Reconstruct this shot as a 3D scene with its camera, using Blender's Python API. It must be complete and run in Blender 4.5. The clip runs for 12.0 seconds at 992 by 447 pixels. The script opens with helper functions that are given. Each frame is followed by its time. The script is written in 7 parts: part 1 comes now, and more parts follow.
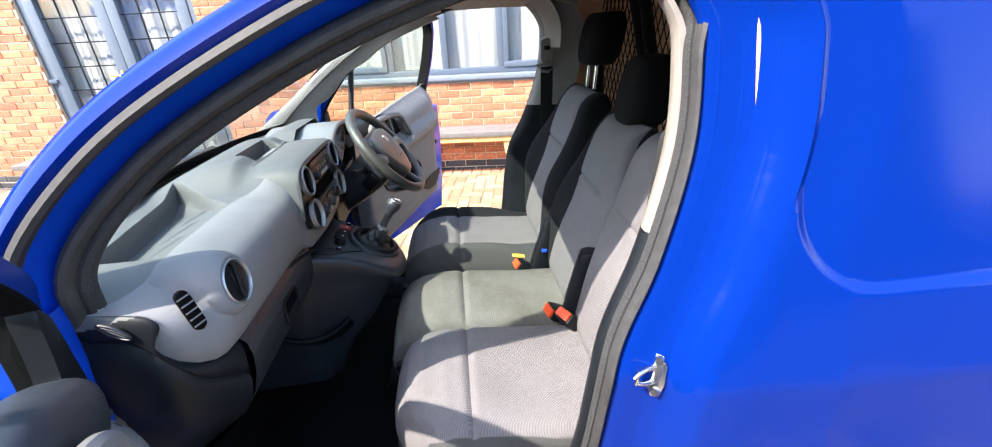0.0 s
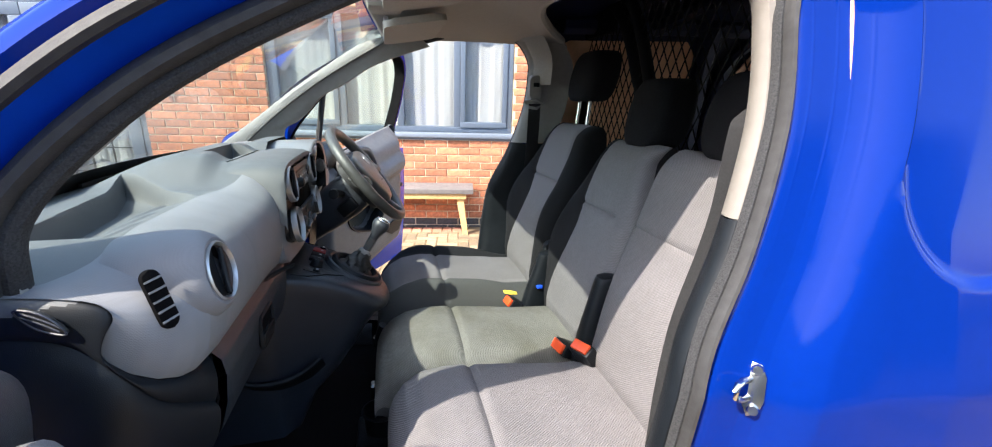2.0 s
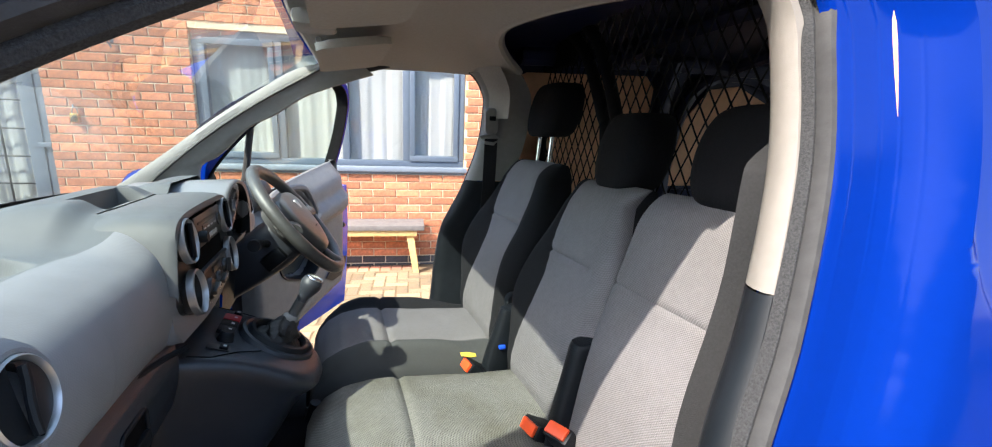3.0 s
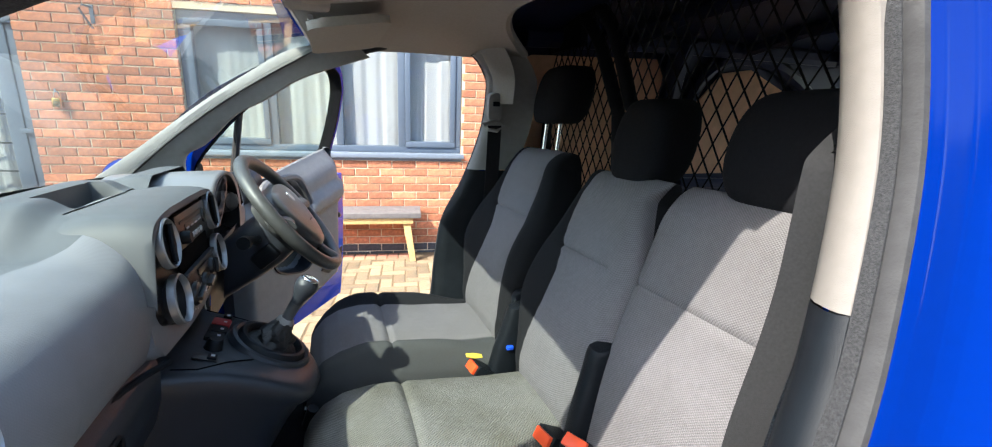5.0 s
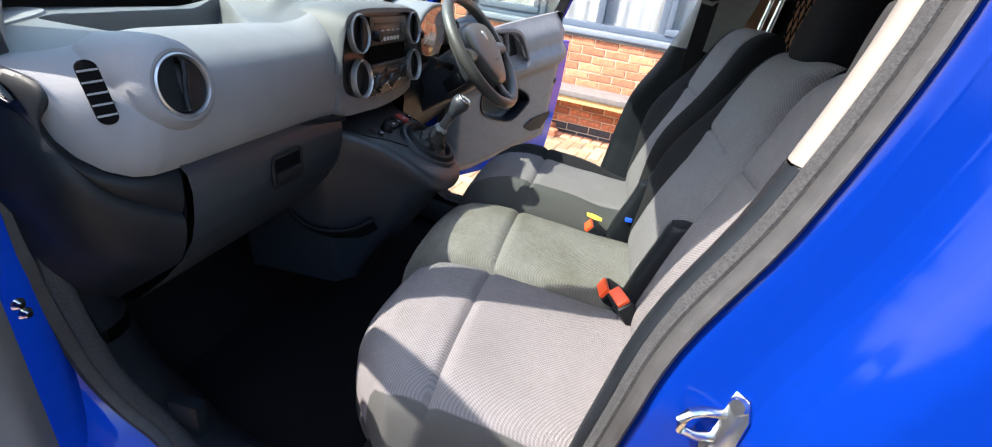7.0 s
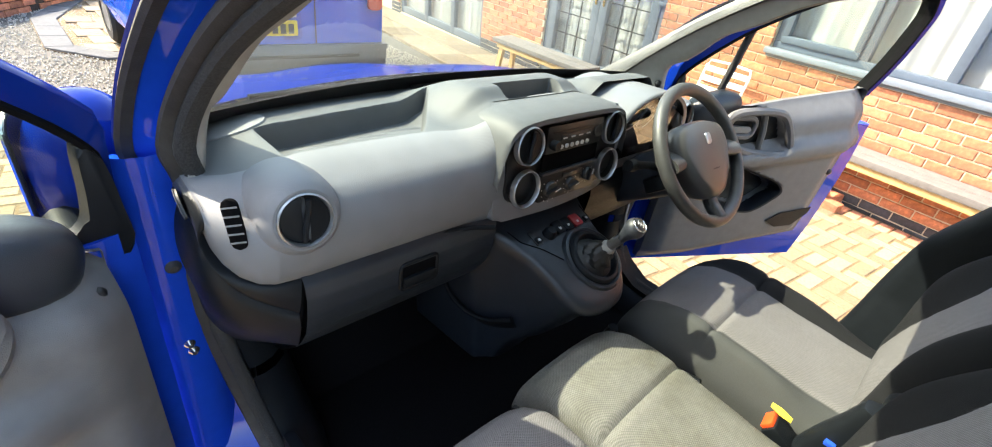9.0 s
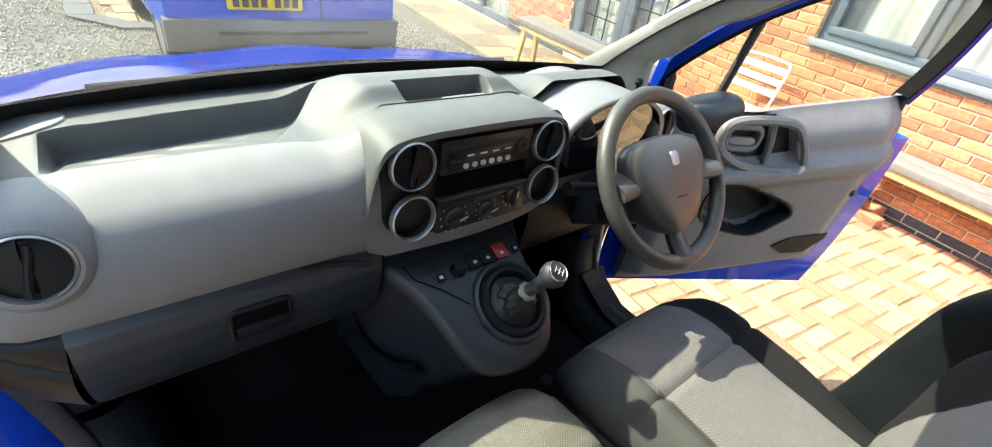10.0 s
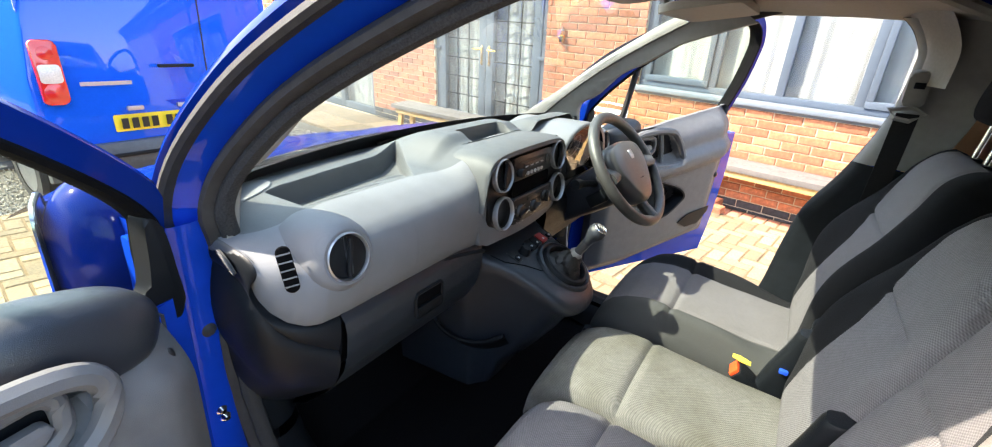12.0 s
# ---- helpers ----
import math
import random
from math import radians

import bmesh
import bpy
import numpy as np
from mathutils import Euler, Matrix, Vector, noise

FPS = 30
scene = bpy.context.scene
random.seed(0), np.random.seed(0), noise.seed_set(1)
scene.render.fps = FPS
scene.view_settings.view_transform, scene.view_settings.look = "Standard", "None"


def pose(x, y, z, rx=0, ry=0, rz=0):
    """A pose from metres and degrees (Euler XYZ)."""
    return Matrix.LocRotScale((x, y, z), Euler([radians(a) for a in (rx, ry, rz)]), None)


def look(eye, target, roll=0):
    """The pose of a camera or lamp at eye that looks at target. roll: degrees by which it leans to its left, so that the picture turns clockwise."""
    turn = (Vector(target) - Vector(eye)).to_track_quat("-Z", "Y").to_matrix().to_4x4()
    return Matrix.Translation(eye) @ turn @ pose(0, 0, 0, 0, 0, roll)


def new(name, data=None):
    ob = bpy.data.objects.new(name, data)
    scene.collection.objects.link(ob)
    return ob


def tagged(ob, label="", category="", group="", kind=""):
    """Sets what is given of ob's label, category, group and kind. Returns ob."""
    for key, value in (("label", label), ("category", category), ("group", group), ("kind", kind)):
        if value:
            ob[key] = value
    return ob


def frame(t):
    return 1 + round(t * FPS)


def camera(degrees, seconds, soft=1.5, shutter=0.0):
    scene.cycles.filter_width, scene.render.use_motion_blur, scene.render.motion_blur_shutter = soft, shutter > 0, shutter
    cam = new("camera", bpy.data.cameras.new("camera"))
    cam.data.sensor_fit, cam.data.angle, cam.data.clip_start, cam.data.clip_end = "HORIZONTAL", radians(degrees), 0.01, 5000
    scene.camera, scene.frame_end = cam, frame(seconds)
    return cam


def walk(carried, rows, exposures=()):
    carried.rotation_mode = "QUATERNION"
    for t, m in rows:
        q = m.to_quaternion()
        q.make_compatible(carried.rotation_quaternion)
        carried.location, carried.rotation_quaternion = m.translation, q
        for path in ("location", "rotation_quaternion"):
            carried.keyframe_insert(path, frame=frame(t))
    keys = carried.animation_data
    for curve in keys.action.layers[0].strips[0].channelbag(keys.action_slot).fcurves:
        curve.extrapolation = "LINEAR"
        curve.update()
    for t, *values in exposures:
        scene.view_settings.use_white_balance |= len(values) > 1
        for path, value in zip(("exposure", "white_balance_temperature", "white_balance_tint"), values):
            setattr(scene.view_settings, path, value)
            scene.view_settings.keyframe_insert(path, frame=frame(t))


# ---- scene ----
cam = camera(92.5, 12.0, 1.1)
PATH = [
    (0, (0.262, -0.238, 1.729), (0.13, 1.551, 0.845), -3.4),
    (0.5, (0.208, -0.272, 1.759), (0.087, 1.569, 0.987), -2.5),
    (1, (0.168, -0.265, 1.726), (0.142, 1.605, 1.018), -1.2),
    (1.5, (0.105, -0.222, 1.604), (0.243, 1.658, 0.936), 1.0),
    (2, (0.074, -0.17, 1.562), (0.226, 1.731, 0.958), 1.7),
    (2.5, (0.077, -0.116, 1.569), (0.293, 1.809, 1.071), 2.1),
    (3, (0.079, 0.015, 1.558), (0.433, 1.926, 1.088), 2.4),
    (3.2, (0.072, 0.039, 1.56), (0.453, 1.943, 1.084), 2.1),
    (4.8, (0.047, 0.103, 1.56), (0.491, 1.992, 1.075), 2.9),
    (5, (0.063, 0.099, 1.56), (0.438, 1.99, 1.029), 2.4),
    (5.5, (0.122, 0.063, 1.556), (0.235, 1.94, 0.874), 1.9),
    (6, (0.209, 0.02, 1.558), (0.04, 1.878, 0.837), 3.1),
    (6.5, (0.294, -0.002, 1.548), (-0.056, 1.774, 0.698), 4.1),
    (7, (0.343, 0.003, 1.501), (-0.211, 1.65, 0.51), 7.7),
    (7.2, (0.348, 0.007, 1.492), (-0.324, 1.562, 0.427), 7.4),
    (8.8, (0.37, 0.221, 1.661), (-0.905, 1.325, 0.585), 4.6),
    (9, (0.349, 0.295, 1.682), (-0.979, 1.33, 0.602), 6.4),
    (9.5, (0.319, 0.498, 1.672), (-1.065, 1.415, 0.556), 8.4),
    (10, (0.298, 0.623, 1.673), (-1.064, 1.524, 0.518), 7.2),
    (10.5, (0.289, 0.641, 1.676), (-1.062, 1.524, 0.495), 7.7),
    (11, (0.293, 0.542, 1.675), (-1.055, 1.427, 0.492), 7.2),
    (11.5, (0.335, 0.279, 1.676), (-1.051, 1.303, 0.661), 4.1),
    (12, (0.353, 0.077, 1.674), (-0.818, 1.46, 0.828), 2.1),
]
LIGHT = [(0, 2.80, 6650, 12), (1.0, 2.58, 6650, 12), (3.0, 2.52, 6650, 10), (5.0, 2.42, 6400, 8), (7.0, 2.74, 6650, 12), (9.0, 2.92, 7600, 8), (11.0, 2.88, 7500, 10), (12.0, 2.95, 7200, 10)]
walk(cam, [(t, look(eye, target, roll)) for t, eye, target, roll in PATH], exposures=LIGHT)

# ---- world, sun and exposure ----
world = bpy.data.worlds.new("sky")
scene.world = world
world.use_nodes = True
SUN_WAY = Vector((1.25, 1.0, -1.85)).normalized()
sky = world.node_tree.nodes.new("ShaderNodeTexSky")
sky.sky_type = "NISHITA"
sky.sun_disc = False
sky.sun_elevation = math.asin(-SUN_WAY.z)
sky.sun_rotation = math.atan2(-SUN_WAY.x, -SUN_WAY.y)
sky.air_density, sky.dust_density = 1.2, 1.5
back = world.node_tree.nodes["Background"]
back.inputs[1].default_value = 0.15
world.node_tree.links.new(sky.outputs[0], back.inputs[0])
sun = new("sun", bpy.data.lights.new("sun", "SUN"))
sun.data.energy, sun.data.angle, sun.data.color = 2.35, radians(0.6), (1.0, 0.95, 0.87)
sun.matrix_world = look((0, 0, 20), Vector((0, 0, 20)) + SUN_WAY)

# the van's own axes: x to its rear, y to its right (the driver's side), z up from the sloping drive
VAN = Matrix.Translation((-0.2941, 0.9114, 0.2075)) @ pose(0, 0, 0, 0, 0, 8.5) @ pose(0, 0, 0, -3.5, 0, 0)
WALL_Y = 4.70


# ---- materials ----
def material(name, colour, rough=0.6, metal=0.0, spread=0.12, scale=30.0, bump=0.1, bump_scale=400.0, coat=0.0, grain=None, second=None, patch=3.0, amount=0.25, spec=0.5):
    """A surface with two scales of variation (grain and blotches) and fine relief. grain: 'weave', 'dots', 'piece' for repeating relief."""
    m = bpy.data.materials.new(name)
    m.use_nodes = True
    nt = m.node_tree
    b = nt.nodes["Principled BSDF"]
    link, node = nt.links.new, nt.nodes.new
    co = node("ShaderNodeTexCoord")
    n1 = node("ShaderNodeTexNoise")
    n1.inputs["Scale"].default_value, n1.inputs["Detail"].default_value = scale, 6
    n2 = node("ShaderNodeTexNoise")
    n2.inputs["Scale"].default_value, n2.inputs["Detail"].default_value = patch, 4
    link(co.outputs["Object"], n1.inputs["Vector"])
    link(co.outputs["Object"], n2.inputs["Vector"])
    ramp = node("ShaderNodeMapRange")
    ramp.inputs["From Min"].default_value, ramp.inputs["From Max"].default_value = 0.3, 0.7
    ramp.inputs["To Min"].default_value, ramp.inputs["To Max"].default_value = 1 - spread, 1 + spread
    link(n1.outputs[0], ramp.inputs[0])
    blot = node("ShaderNodeMix")
    blot.data_type = "RGBA"
    blot.inputs[6].default_value = (*colour, 1)
    blot.inputs[7].default_value = (*(second or [c * 0.8 for c in colour]), 1)
    step = node("ShaderNodeMapRange")
    step.inputs["From Min"].default_value, step.inputs["From Max"].default_value = 0.42, 0.68
    step.inputs["To Max"].default_value = amount if not second else 1.0
    link(n2.outputs[0], step.inputs[0])
    link(step.outputs[0], blot.inputs[0])
    mul = node("ShaderNodeVectorMath")
    mul.operation = "SCALE"
    link(blot.outputs[2], mul.inputs[0])
    link(ramp.outputs[0], mul.inputs["Scale"])
    last = mul.outputs[0]
    height = None
    if grain in ("weave", "dots"):
        pitch = 2 * math.pi / (0.0054 if grain == "weave" else 0.0036)
        sep = node("ShaderNodeSeparateXYZ")
        link(co.outputs["Object"], sep.inputs[0])
        waves = []
        total = node("ShaderNodeMath")
        total.operation = "ADD"
        link(sep.outputs[0], total.inputs[0])
        link(sep.outputs[2], total.inputs[1])
        for src in (total.outputs[0], sep.outputs[1]):
            a = node("ShaderNodeMath")
            a.operation = "MULTIPLY"
            a.inputs[1].default_value = pitch
            link(src, a.inputs[0])
            s = node("ShaderNodeMath")
            s.operation = "SINE"
            link(a.outputs[0], s.inputs[0])
            waves.append(s.outputs[0])
        p = node("ShaderNodeMath")
        p.operation = "MULTIPLY"
        link(waves[0], p.inputs[0])
        link(waves[1], p.inputs[1])
        height = p.outputs[0]
        tone = node("ShaderNodeMapRange")
        tone.inputs["From Min"].default_value = -1.0
        tone.inputs["To Min"].default_value, tone.inputs["To Max"].default_value = (0.70, 1.27) if grain == "weave" else (0.96, 1.04)
        link(height, tone.inputs[0])
        mul2 = node("ShaderNodeVectorMath")
        mul2.operation = "SCALE"
        link(last, mul2.inputs[0])
        link(tone.outputs[0], mul2.inputs["Scale"])
        last = mul2.outputs[0]
    if grain == "piece":
        info = node("ShaderNodeObjectInfo")
        geo = node("ShaderNodeNewGeometry")
        add = node("ShaderNodeMath")
        add.operation = "ADD"
        link(info.outputs["Random"], add.inputs[0])
        link(geo.outputs["Random Per Island"], add.inputs[1])
        fr = node("ShaderNodeMath")
        fr.operation = "FRACT"
        link(add.outputs[0], fr.inputs[0])
        tone = node("ShaderNodeMapRange")
        tone.inputs["To Min"].default_value, tone.inputs["To Max"].default_value = 0.66, 1.28
        link(fr.outputs[0], tone.inputs[0])
        mul2 = node("ShaderNodeVectorMath")
        mul2.operation = "SCALE"
        link(last, mul2.inputs[0])
        link(tone.outputs[0], mul2.inputs["Scale"])
        last = mul2.outputs[0]
    link(last, b.inputs["Base Color"])
    rr = node("ShaderNodeMapRange")
    rr.inputs["To Min"].default_value, rr.inputs["To Max"].default_value = max(0.02, rough - 0.08), min(1, rough + 0.08)
    link(n2.outputs[0], rr.inputs[0])
    link(rr.outputs[0], b.inputs["Roughness"])
    b.inputs["Metallic"].default_value = metal
    b.inputs["Specular IOR Level"].default_value = spec
    if coat:
        b.inputs["Coat Weight"].default_value = coat
        b.inputs["Coat Roughness"].default_value = 0.03
    if bump:
        n3 = node("ShaderNodeTexNoise")
        n3.inputs["Scale"].default_value, n3.inputs["Detail"].default_value = bump_scale, 3
        link(co.outputs["Object"], n3.inputs["Vector"])
        h = n3.outputs[0]
        if height:
            mix = node("ShaderNodeMath")
            mix.operation = "MULTIPLY_ADD"
            link(height, mix.inputs[0])
            mix.inputs[1].default_value = 0.6 if grain == "weave" else 0.16
            link(h, mix.inputs[2])
            h = mix.outputs[0]
        bp = node("ShaderNodeBump")
        bp.inputs["Strength"].default_value = bump
        bp.inputs["Distance"].default_value = 0.002
        link(h, bp.inputs["Height"])
        link(bp.outputs[0], b.inputs["Normal"])
    return m


def clear_glass(name, tint, gloss=1.0, dust=0.0):
    """Thin clear glass: it lets light straight through and mirrors more the flatter it is seen."""
    m = bpy.data.materials.new(name)
    m.use_nodes = True
    nt = m.node_tree
    nt.nodes.remove(nt.nodes["Principled BSDF"])
    tr, gl, mx, lw, pw, mr = (nt.nodes.new("ShaderNode" + k) for k in ("BsdfTransparent", "BsdfGlossy", "MixShader", "LayerWeight", "Math", "MapRange"))
    tr.inputs[0].default_value = (*tint, 1)
    gl.inputs["Roughness"].default_value = 0.0
    lw.inputs[0].default_value = 0.5
    pw.operation = "POWER"
    pw.inputs[1].default_value = 4.0
    mr.inputs["To Min"].default_value, mr.inputs["To Max"].default_value = 0.06 * gloss, min(1.0, 0.9 * gloss)
    nt.links.new(lw.outputs["Facing"], pw.inputs[0])
    nt.links.new(pw.outputs[0], mr.inputs[0])
    nt.links.new(mr.outputs[0], mx.inputs[0])
    nt.links.new(tr.outputs[0], mx.inputs[1])
    nt.links.new(gl.outputs[0], mx.inputs[2])
    last = mx.outputs[0]
    if dust:
        df, mx2 = nt.nodes.new("ShaderNodeBsdfTranslucent"), nt.nodes.new("ShaderNodeMixShader")
        df.inputs[0].default_value = (0.8, 0.8, 0.78, 1)
        nz, rg = nt.nodes.new("ShaderNodeTexNoise"), nt.nodes.new("ShaderNodeMapRange")
        nz.inputs["Scale"].default_value, nz.inputs["Detail"].default_value = 7, 6
        rg.inputs["From Min"].default_value, rg.inputs["From Max"].default_value = 0.3, 0.7
        rg.inputs["To Min"].default_value, rg.inputs["To Max"].default_value = dust * 0.6, dust * 1.4
        nt.links.new(nz.outputs[0], rg.inputs[0])
        nt.links.new(rg.outputs[0], mx2.inputs[0])
        nt.links.new(last, mx2.inputs[1])
        nt.links.new(df.outputs[0], mx2.inputs[2])
        last = mx2.outputs[0]
    nt.links.new(last, nt.nodes["Material Output"].inputs[0])
    return m


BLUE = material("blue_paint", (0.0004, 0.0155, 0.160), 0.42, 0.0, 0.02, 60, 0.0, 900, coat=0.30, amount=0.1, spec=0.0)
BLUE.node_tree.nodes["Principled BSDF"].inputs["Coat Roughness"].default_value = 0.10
# lighter copy of the body blue, brightening jambs, posts and doors in shade
BLUE_LIFTED = material("blue_paint_lifted_for_shade", (0.002, 0.045, 0.42), 0.4, 0.0, 0.06, 30, 0.03, 300, coat=0.6, spec=0.0)
# the parked van's blue, lightened so its shaded rear looks sky-lit
BLUE_FAR_LIFTED = material("far_blue_paint_lifted_for_shade", (0.002, 0.085, 0.60), 0.4, 0.0, 0.03, 60, 0.0, 900, coat=0.9, amount=0.1, spec=0.0)
# one even navy for all load bay metal, darker than the body blue
NAVY = material("load_bay_navy", (0.006, 0.012, 0.05), 0.4, 0.0, 0.1, 20, 0.05, 200)
SEAL = material("black_rubber_seal", (0.032, 0.031, 0.031), 0.62, 0.0, 0.2, 60, 0.25, 350, spec=0.35)
GLASS_RUN = material("matt_black_glass_run", (0.006, 0.006, 0.0065), 0.95, 0.0, 0.2, 60, 0.2, 500, spec=0.04)
SEAL_GREY = material("grey_flocked_seal", (0.026, 0.026, 0.027), 0.9, 0.0, 0.55, 420, 0.8, 700)
PLASTIC = material("black_grained_plastic", (0.0068, 0.0086, 0.0110), 0.46, 0.0, 0.15, 40, 0.18, 900, spec=0.2)
PLASTIC_GREY = material("dark_grey_soft_plastic", (0.175, 0.177, 0.183), 0.5, 0.0, 0.08, 30, 0.22, 1100)
DASH_TOP = material("grey_dash_top_plastic", (0.090, 0.094, 0.096), 0.52, 0.0, 0.06, 25, 0.25, 1000, spec=0.35)
DASH_SILVER = material("dotted_grey_dash_panel", (0.176, 0.179, 0.188), 0.60, 0.0, 0.05, 20, 0.20, 900, grain="dots", spec=0.35)
CLUSTER_GREY = material("smooth_grey_plastic", (0.17, 0.172, 0.178), 0.36, 0.0, 0.04, 20, 0.05, 900)
GLOSSY_BLACK = material("satin_black_plastic", (0.020, 0.020, 0.021), 0.32, 0.0, 0.1, 40, 0.03, 900)
CENTRE_BLACK = material("satin_black_centre_panel", (0.0105, 0.0105, 0.0115), 0.36, 0.0, 0.1, 40, 0.04, 900, spec=0.4)
HAZARD = material("dark_red_switch", (0.36, 0.022, 0.022), 0.4)
SILVER = material("satin_silver_plastic", (0.42, 0.43, 0.44), 0.38, 0.8, 0.06, 60, 0.03, 900)
CONSOLE = material("dark_console_plastic", (0.030, 0.034, 0.043), 0.42, 0.0, 0.10, 30, 0.25, 900)
CONSOLE_BODY = material("charcoal_console_plastic", (0.022, 0.027, 0.034), 0.36, 0.0, 0.10, 30, 0.25, 900)
PAD_GREY = material("smooth_dark_grey_pad", (0.066, 0.066, 0.068), 0.33, 0.0, 0.05, 20, 0.08, 900)
DOOR_CARD = material("charcoal_door_card_plastic", (0.132, 0.131, 0.131), 0.5, 0.0, 0.10, 30, 0.3, 900)
CHROME = material("bright_steel", (0.62, 0.62, 0.60), 0.22, 1.0, 0.12, 80, 0.05, 300)
WEAVE = material("grey_woven_seat_fabric", (0.160, 0.150, 0.153), 0.92, 0.0, 0.05, 80, 0.5, 1500, grain="weave", second=(0.144, 0.135, 0.135), patch=5, spec=0.2)
HEAD = material("headrest_black_fabric", (0.009, 0.009, 0.0105), 0.95, 0.0, 0.2, 200, 0.5, 1600, spec=0.15)
CARPET = material("black_carpet", (0.006, 0.0058, 0.0066), 1.0, 0.0, 0.4, 350, 0.9, 900, spec=0.1)
LINER = material("grey_beige_headlining", (0.34, 0.32, 0.29), 0.95, 0.0, 0.05, 150, 0.3, 1200, spec=0.2)
TRIM = material("pale_grey_pillar_trim", (0.25, 0.243, 0.23), 0.7, 0.0, 0.06, 60, 0.3, 900)
CREAM = material("cream_pillar_trim", (0.185, 0.166, 0.145), 0.7, 0.0, 0.05, 60, 0.3, 900)
WHEEL = material("worn_dark_grey_wheel_skin", (0.060, 0.060, 0.058), 0.40, 0.0, 0.12, 60, 0.25, 700)
BRICK = material("red_facing_brick", (0.49, 0.185, 0.092), 0.9, 0.0, 0.28, 45, 0.9, 180, grain="piece", second=(0.37, 0.140, 0.078), patch=8)
BRICK_DARK = material("blue_black_plinth_brick", (0.045, 0.045, 0.05), 0.7, 0.0, 0.3, 45, 0.7, 180, grain="piece")
MORTAR = material("sandy_mortar", (0.60, 0.50, 0.35), 0.95, 0.0, 0.15, 60, 0.8, 250)
# even dark grey of the unseen wall, chosen for its reflection
UNSEEN_GREY = material("dark_grey_for_reflections", (0.10, 0.10, 0.105), 0.95, 0.0, 0.15, 8, 0.4, 60)
FRAME = material("anthracite_window_frame", (0.085, 0.110, 0.145), 0.4, 0.0, 0.05, 25, 0.1, 300)
SILL = material("grey_blue_window_sill", (0.16, 0.19, 0.23), 0.4, 0.0, 0.06, 25, 0.1, 300)
NET = material("white_net_curtain", (0.40, 0.392, 0.38), 0.95, 0.0, 0.06, 120, 0.3, 900)
ROOM = material("dim_room_wall", (0.20, 0.19, 0.17), 0.9)
GOLD = material("polished_brass", (0.72, 0.46, 0.12), 0.25, 1.0, 0.08, 60, 0.02)
PINE = material("pale_pine_wood", (0.55, 0.36, 0.15), 0.7, 0.0, 0.15, 40, 0.3, 120)
GREYWOOD = material("weathered_grey_board", (0.135, 0.122, 0.115), 0.8, 0.0, 0.15, 30, 0.5, 140)
PAVER = material("buff_block_paver", (0.262, 0.186, 0.106), 0.92, 0.0, 0.22, 60, 0.8, 260, grain="piece", second=(0.205, 0.160, 0.102), patch=3)
PAVER_RED = material("red_block_paver", (0.48, 0.21, 0.13), 0.92, 0.0, 0.22, 60, 0.8, 260, grain="piece")
SAND = material("jointing_sand", (0.15, 0.100, 0.050), 1.0, 0.0, 0.3, 90, 0.8, 300)
GRAVEL = material("pale_gravel", (0.078, 0.072, 0.062), 0.95, 0.0, 0.4, 130, 0.7, 90, second=(0.10, 0.092, 0.077), patch=50)
SLAB = material("sandstone_slab", (0.20, 0.155, 0.105), 0.9, 0.0, 0.2, 20, 0.5, 150, grain="piece")
PLY = material("brown_plywood_lining", (0.72, 0.40, 0.23), 0.65, 0.0, 0.14, 18, 0.2, 90)
WEBBING = material("dark_grey_belt_webbing", (0.017, 0.017, 0.018), 0.8, 0.0, 0.2, 300, 0.5, 1500, spec=0.3)
STAINED = material("middle_cushion_stained_weave", (0.155, 0.149, 0.136), 0.92, 0.0, 0.08, 80, 0.5, 1500, grain="weave", second=(0.108, 0.103, 0.083), patch=7, spec=0.2)
WIRE = material("black_coated_wire", (0.010, 0.010, 0.011), 0.7, spec=0.08)
ORANGE = material("red_orange_plastic", (0.80, 0.085, 0.02), 0.4)
YELLOW = material("yellow_tag_fabric", (0.75, 0.55, 0.06), 0.8)
BLUE_TAG = material("blue_plastic_tag", (0.01, 0.08, 0.65), 0.5)
PLATE = material("yellow_reflective_plate", (0.85, 0.62, 0.03), 0.4, 0.0, 0.03, 200, 0.02)
INK = material("black_ink", (0.01, 0.01, 0.01), 0.5)
LAMP_RED = material("red_lamp_lens", (0.55, 0.02, 0.015), 0.12, 0.0, 0.1, 200, 0.1, 300, coat=0.8)
LAMP_CLEAR = material("clear_lamp_lens", (0.6, 0.55, 0.5), 0.15, 0.0, 0.15, 120, 0.1, 300, coat=0.8)
BUMPER = material("grey_bumper_plastic", (0.075, 0.082, 0.088), 0.6, 0.0, 0.1, 40, 0.2, 500)
TYRE = material("tyre_rubber", (0.02, 0.02, 0.021), 0.85, 0.0, 0.2, 60, 0.4, 200)
WHITE = material("white_paint", (0.78, 0.78, 0.77), 0.45)
LEAF = material("green_leaf", (0.07, 0.14, 0.03), 0.7, 0.0, 0.4, 40, 0.2, 100)
GRASS = material("bright_green_grass", (0.13, 0.23, 0.035), 0.6, 0.0, 0.3, 30, 0.1, 100)
SOIL = material("dark_garden_soil", (0.05, 0.038, 0.027), 1.0, 0.0, 0.4, 60, 0.9, 60)
SLATE = material("dark_grey_border_slab", (0.075, 0.078, 0.084), 0.85, 0.0, 0.2, 30, 0.4, 150)
BRICK_STONE = material("pale_weathered_stone", (0.24, 0.21, 0.175), 0.9, 0.0, 0.25, 12, 0.6, 60)
PETAL = material("pink_petal", (0.55, 0.12, 0.22), 0.7)
LEATHER = material("black_leatherette_gaiter", (0.016, 0.016, 0.016), 0.5, 0.0, 0.2, 60, 0.5, 250)
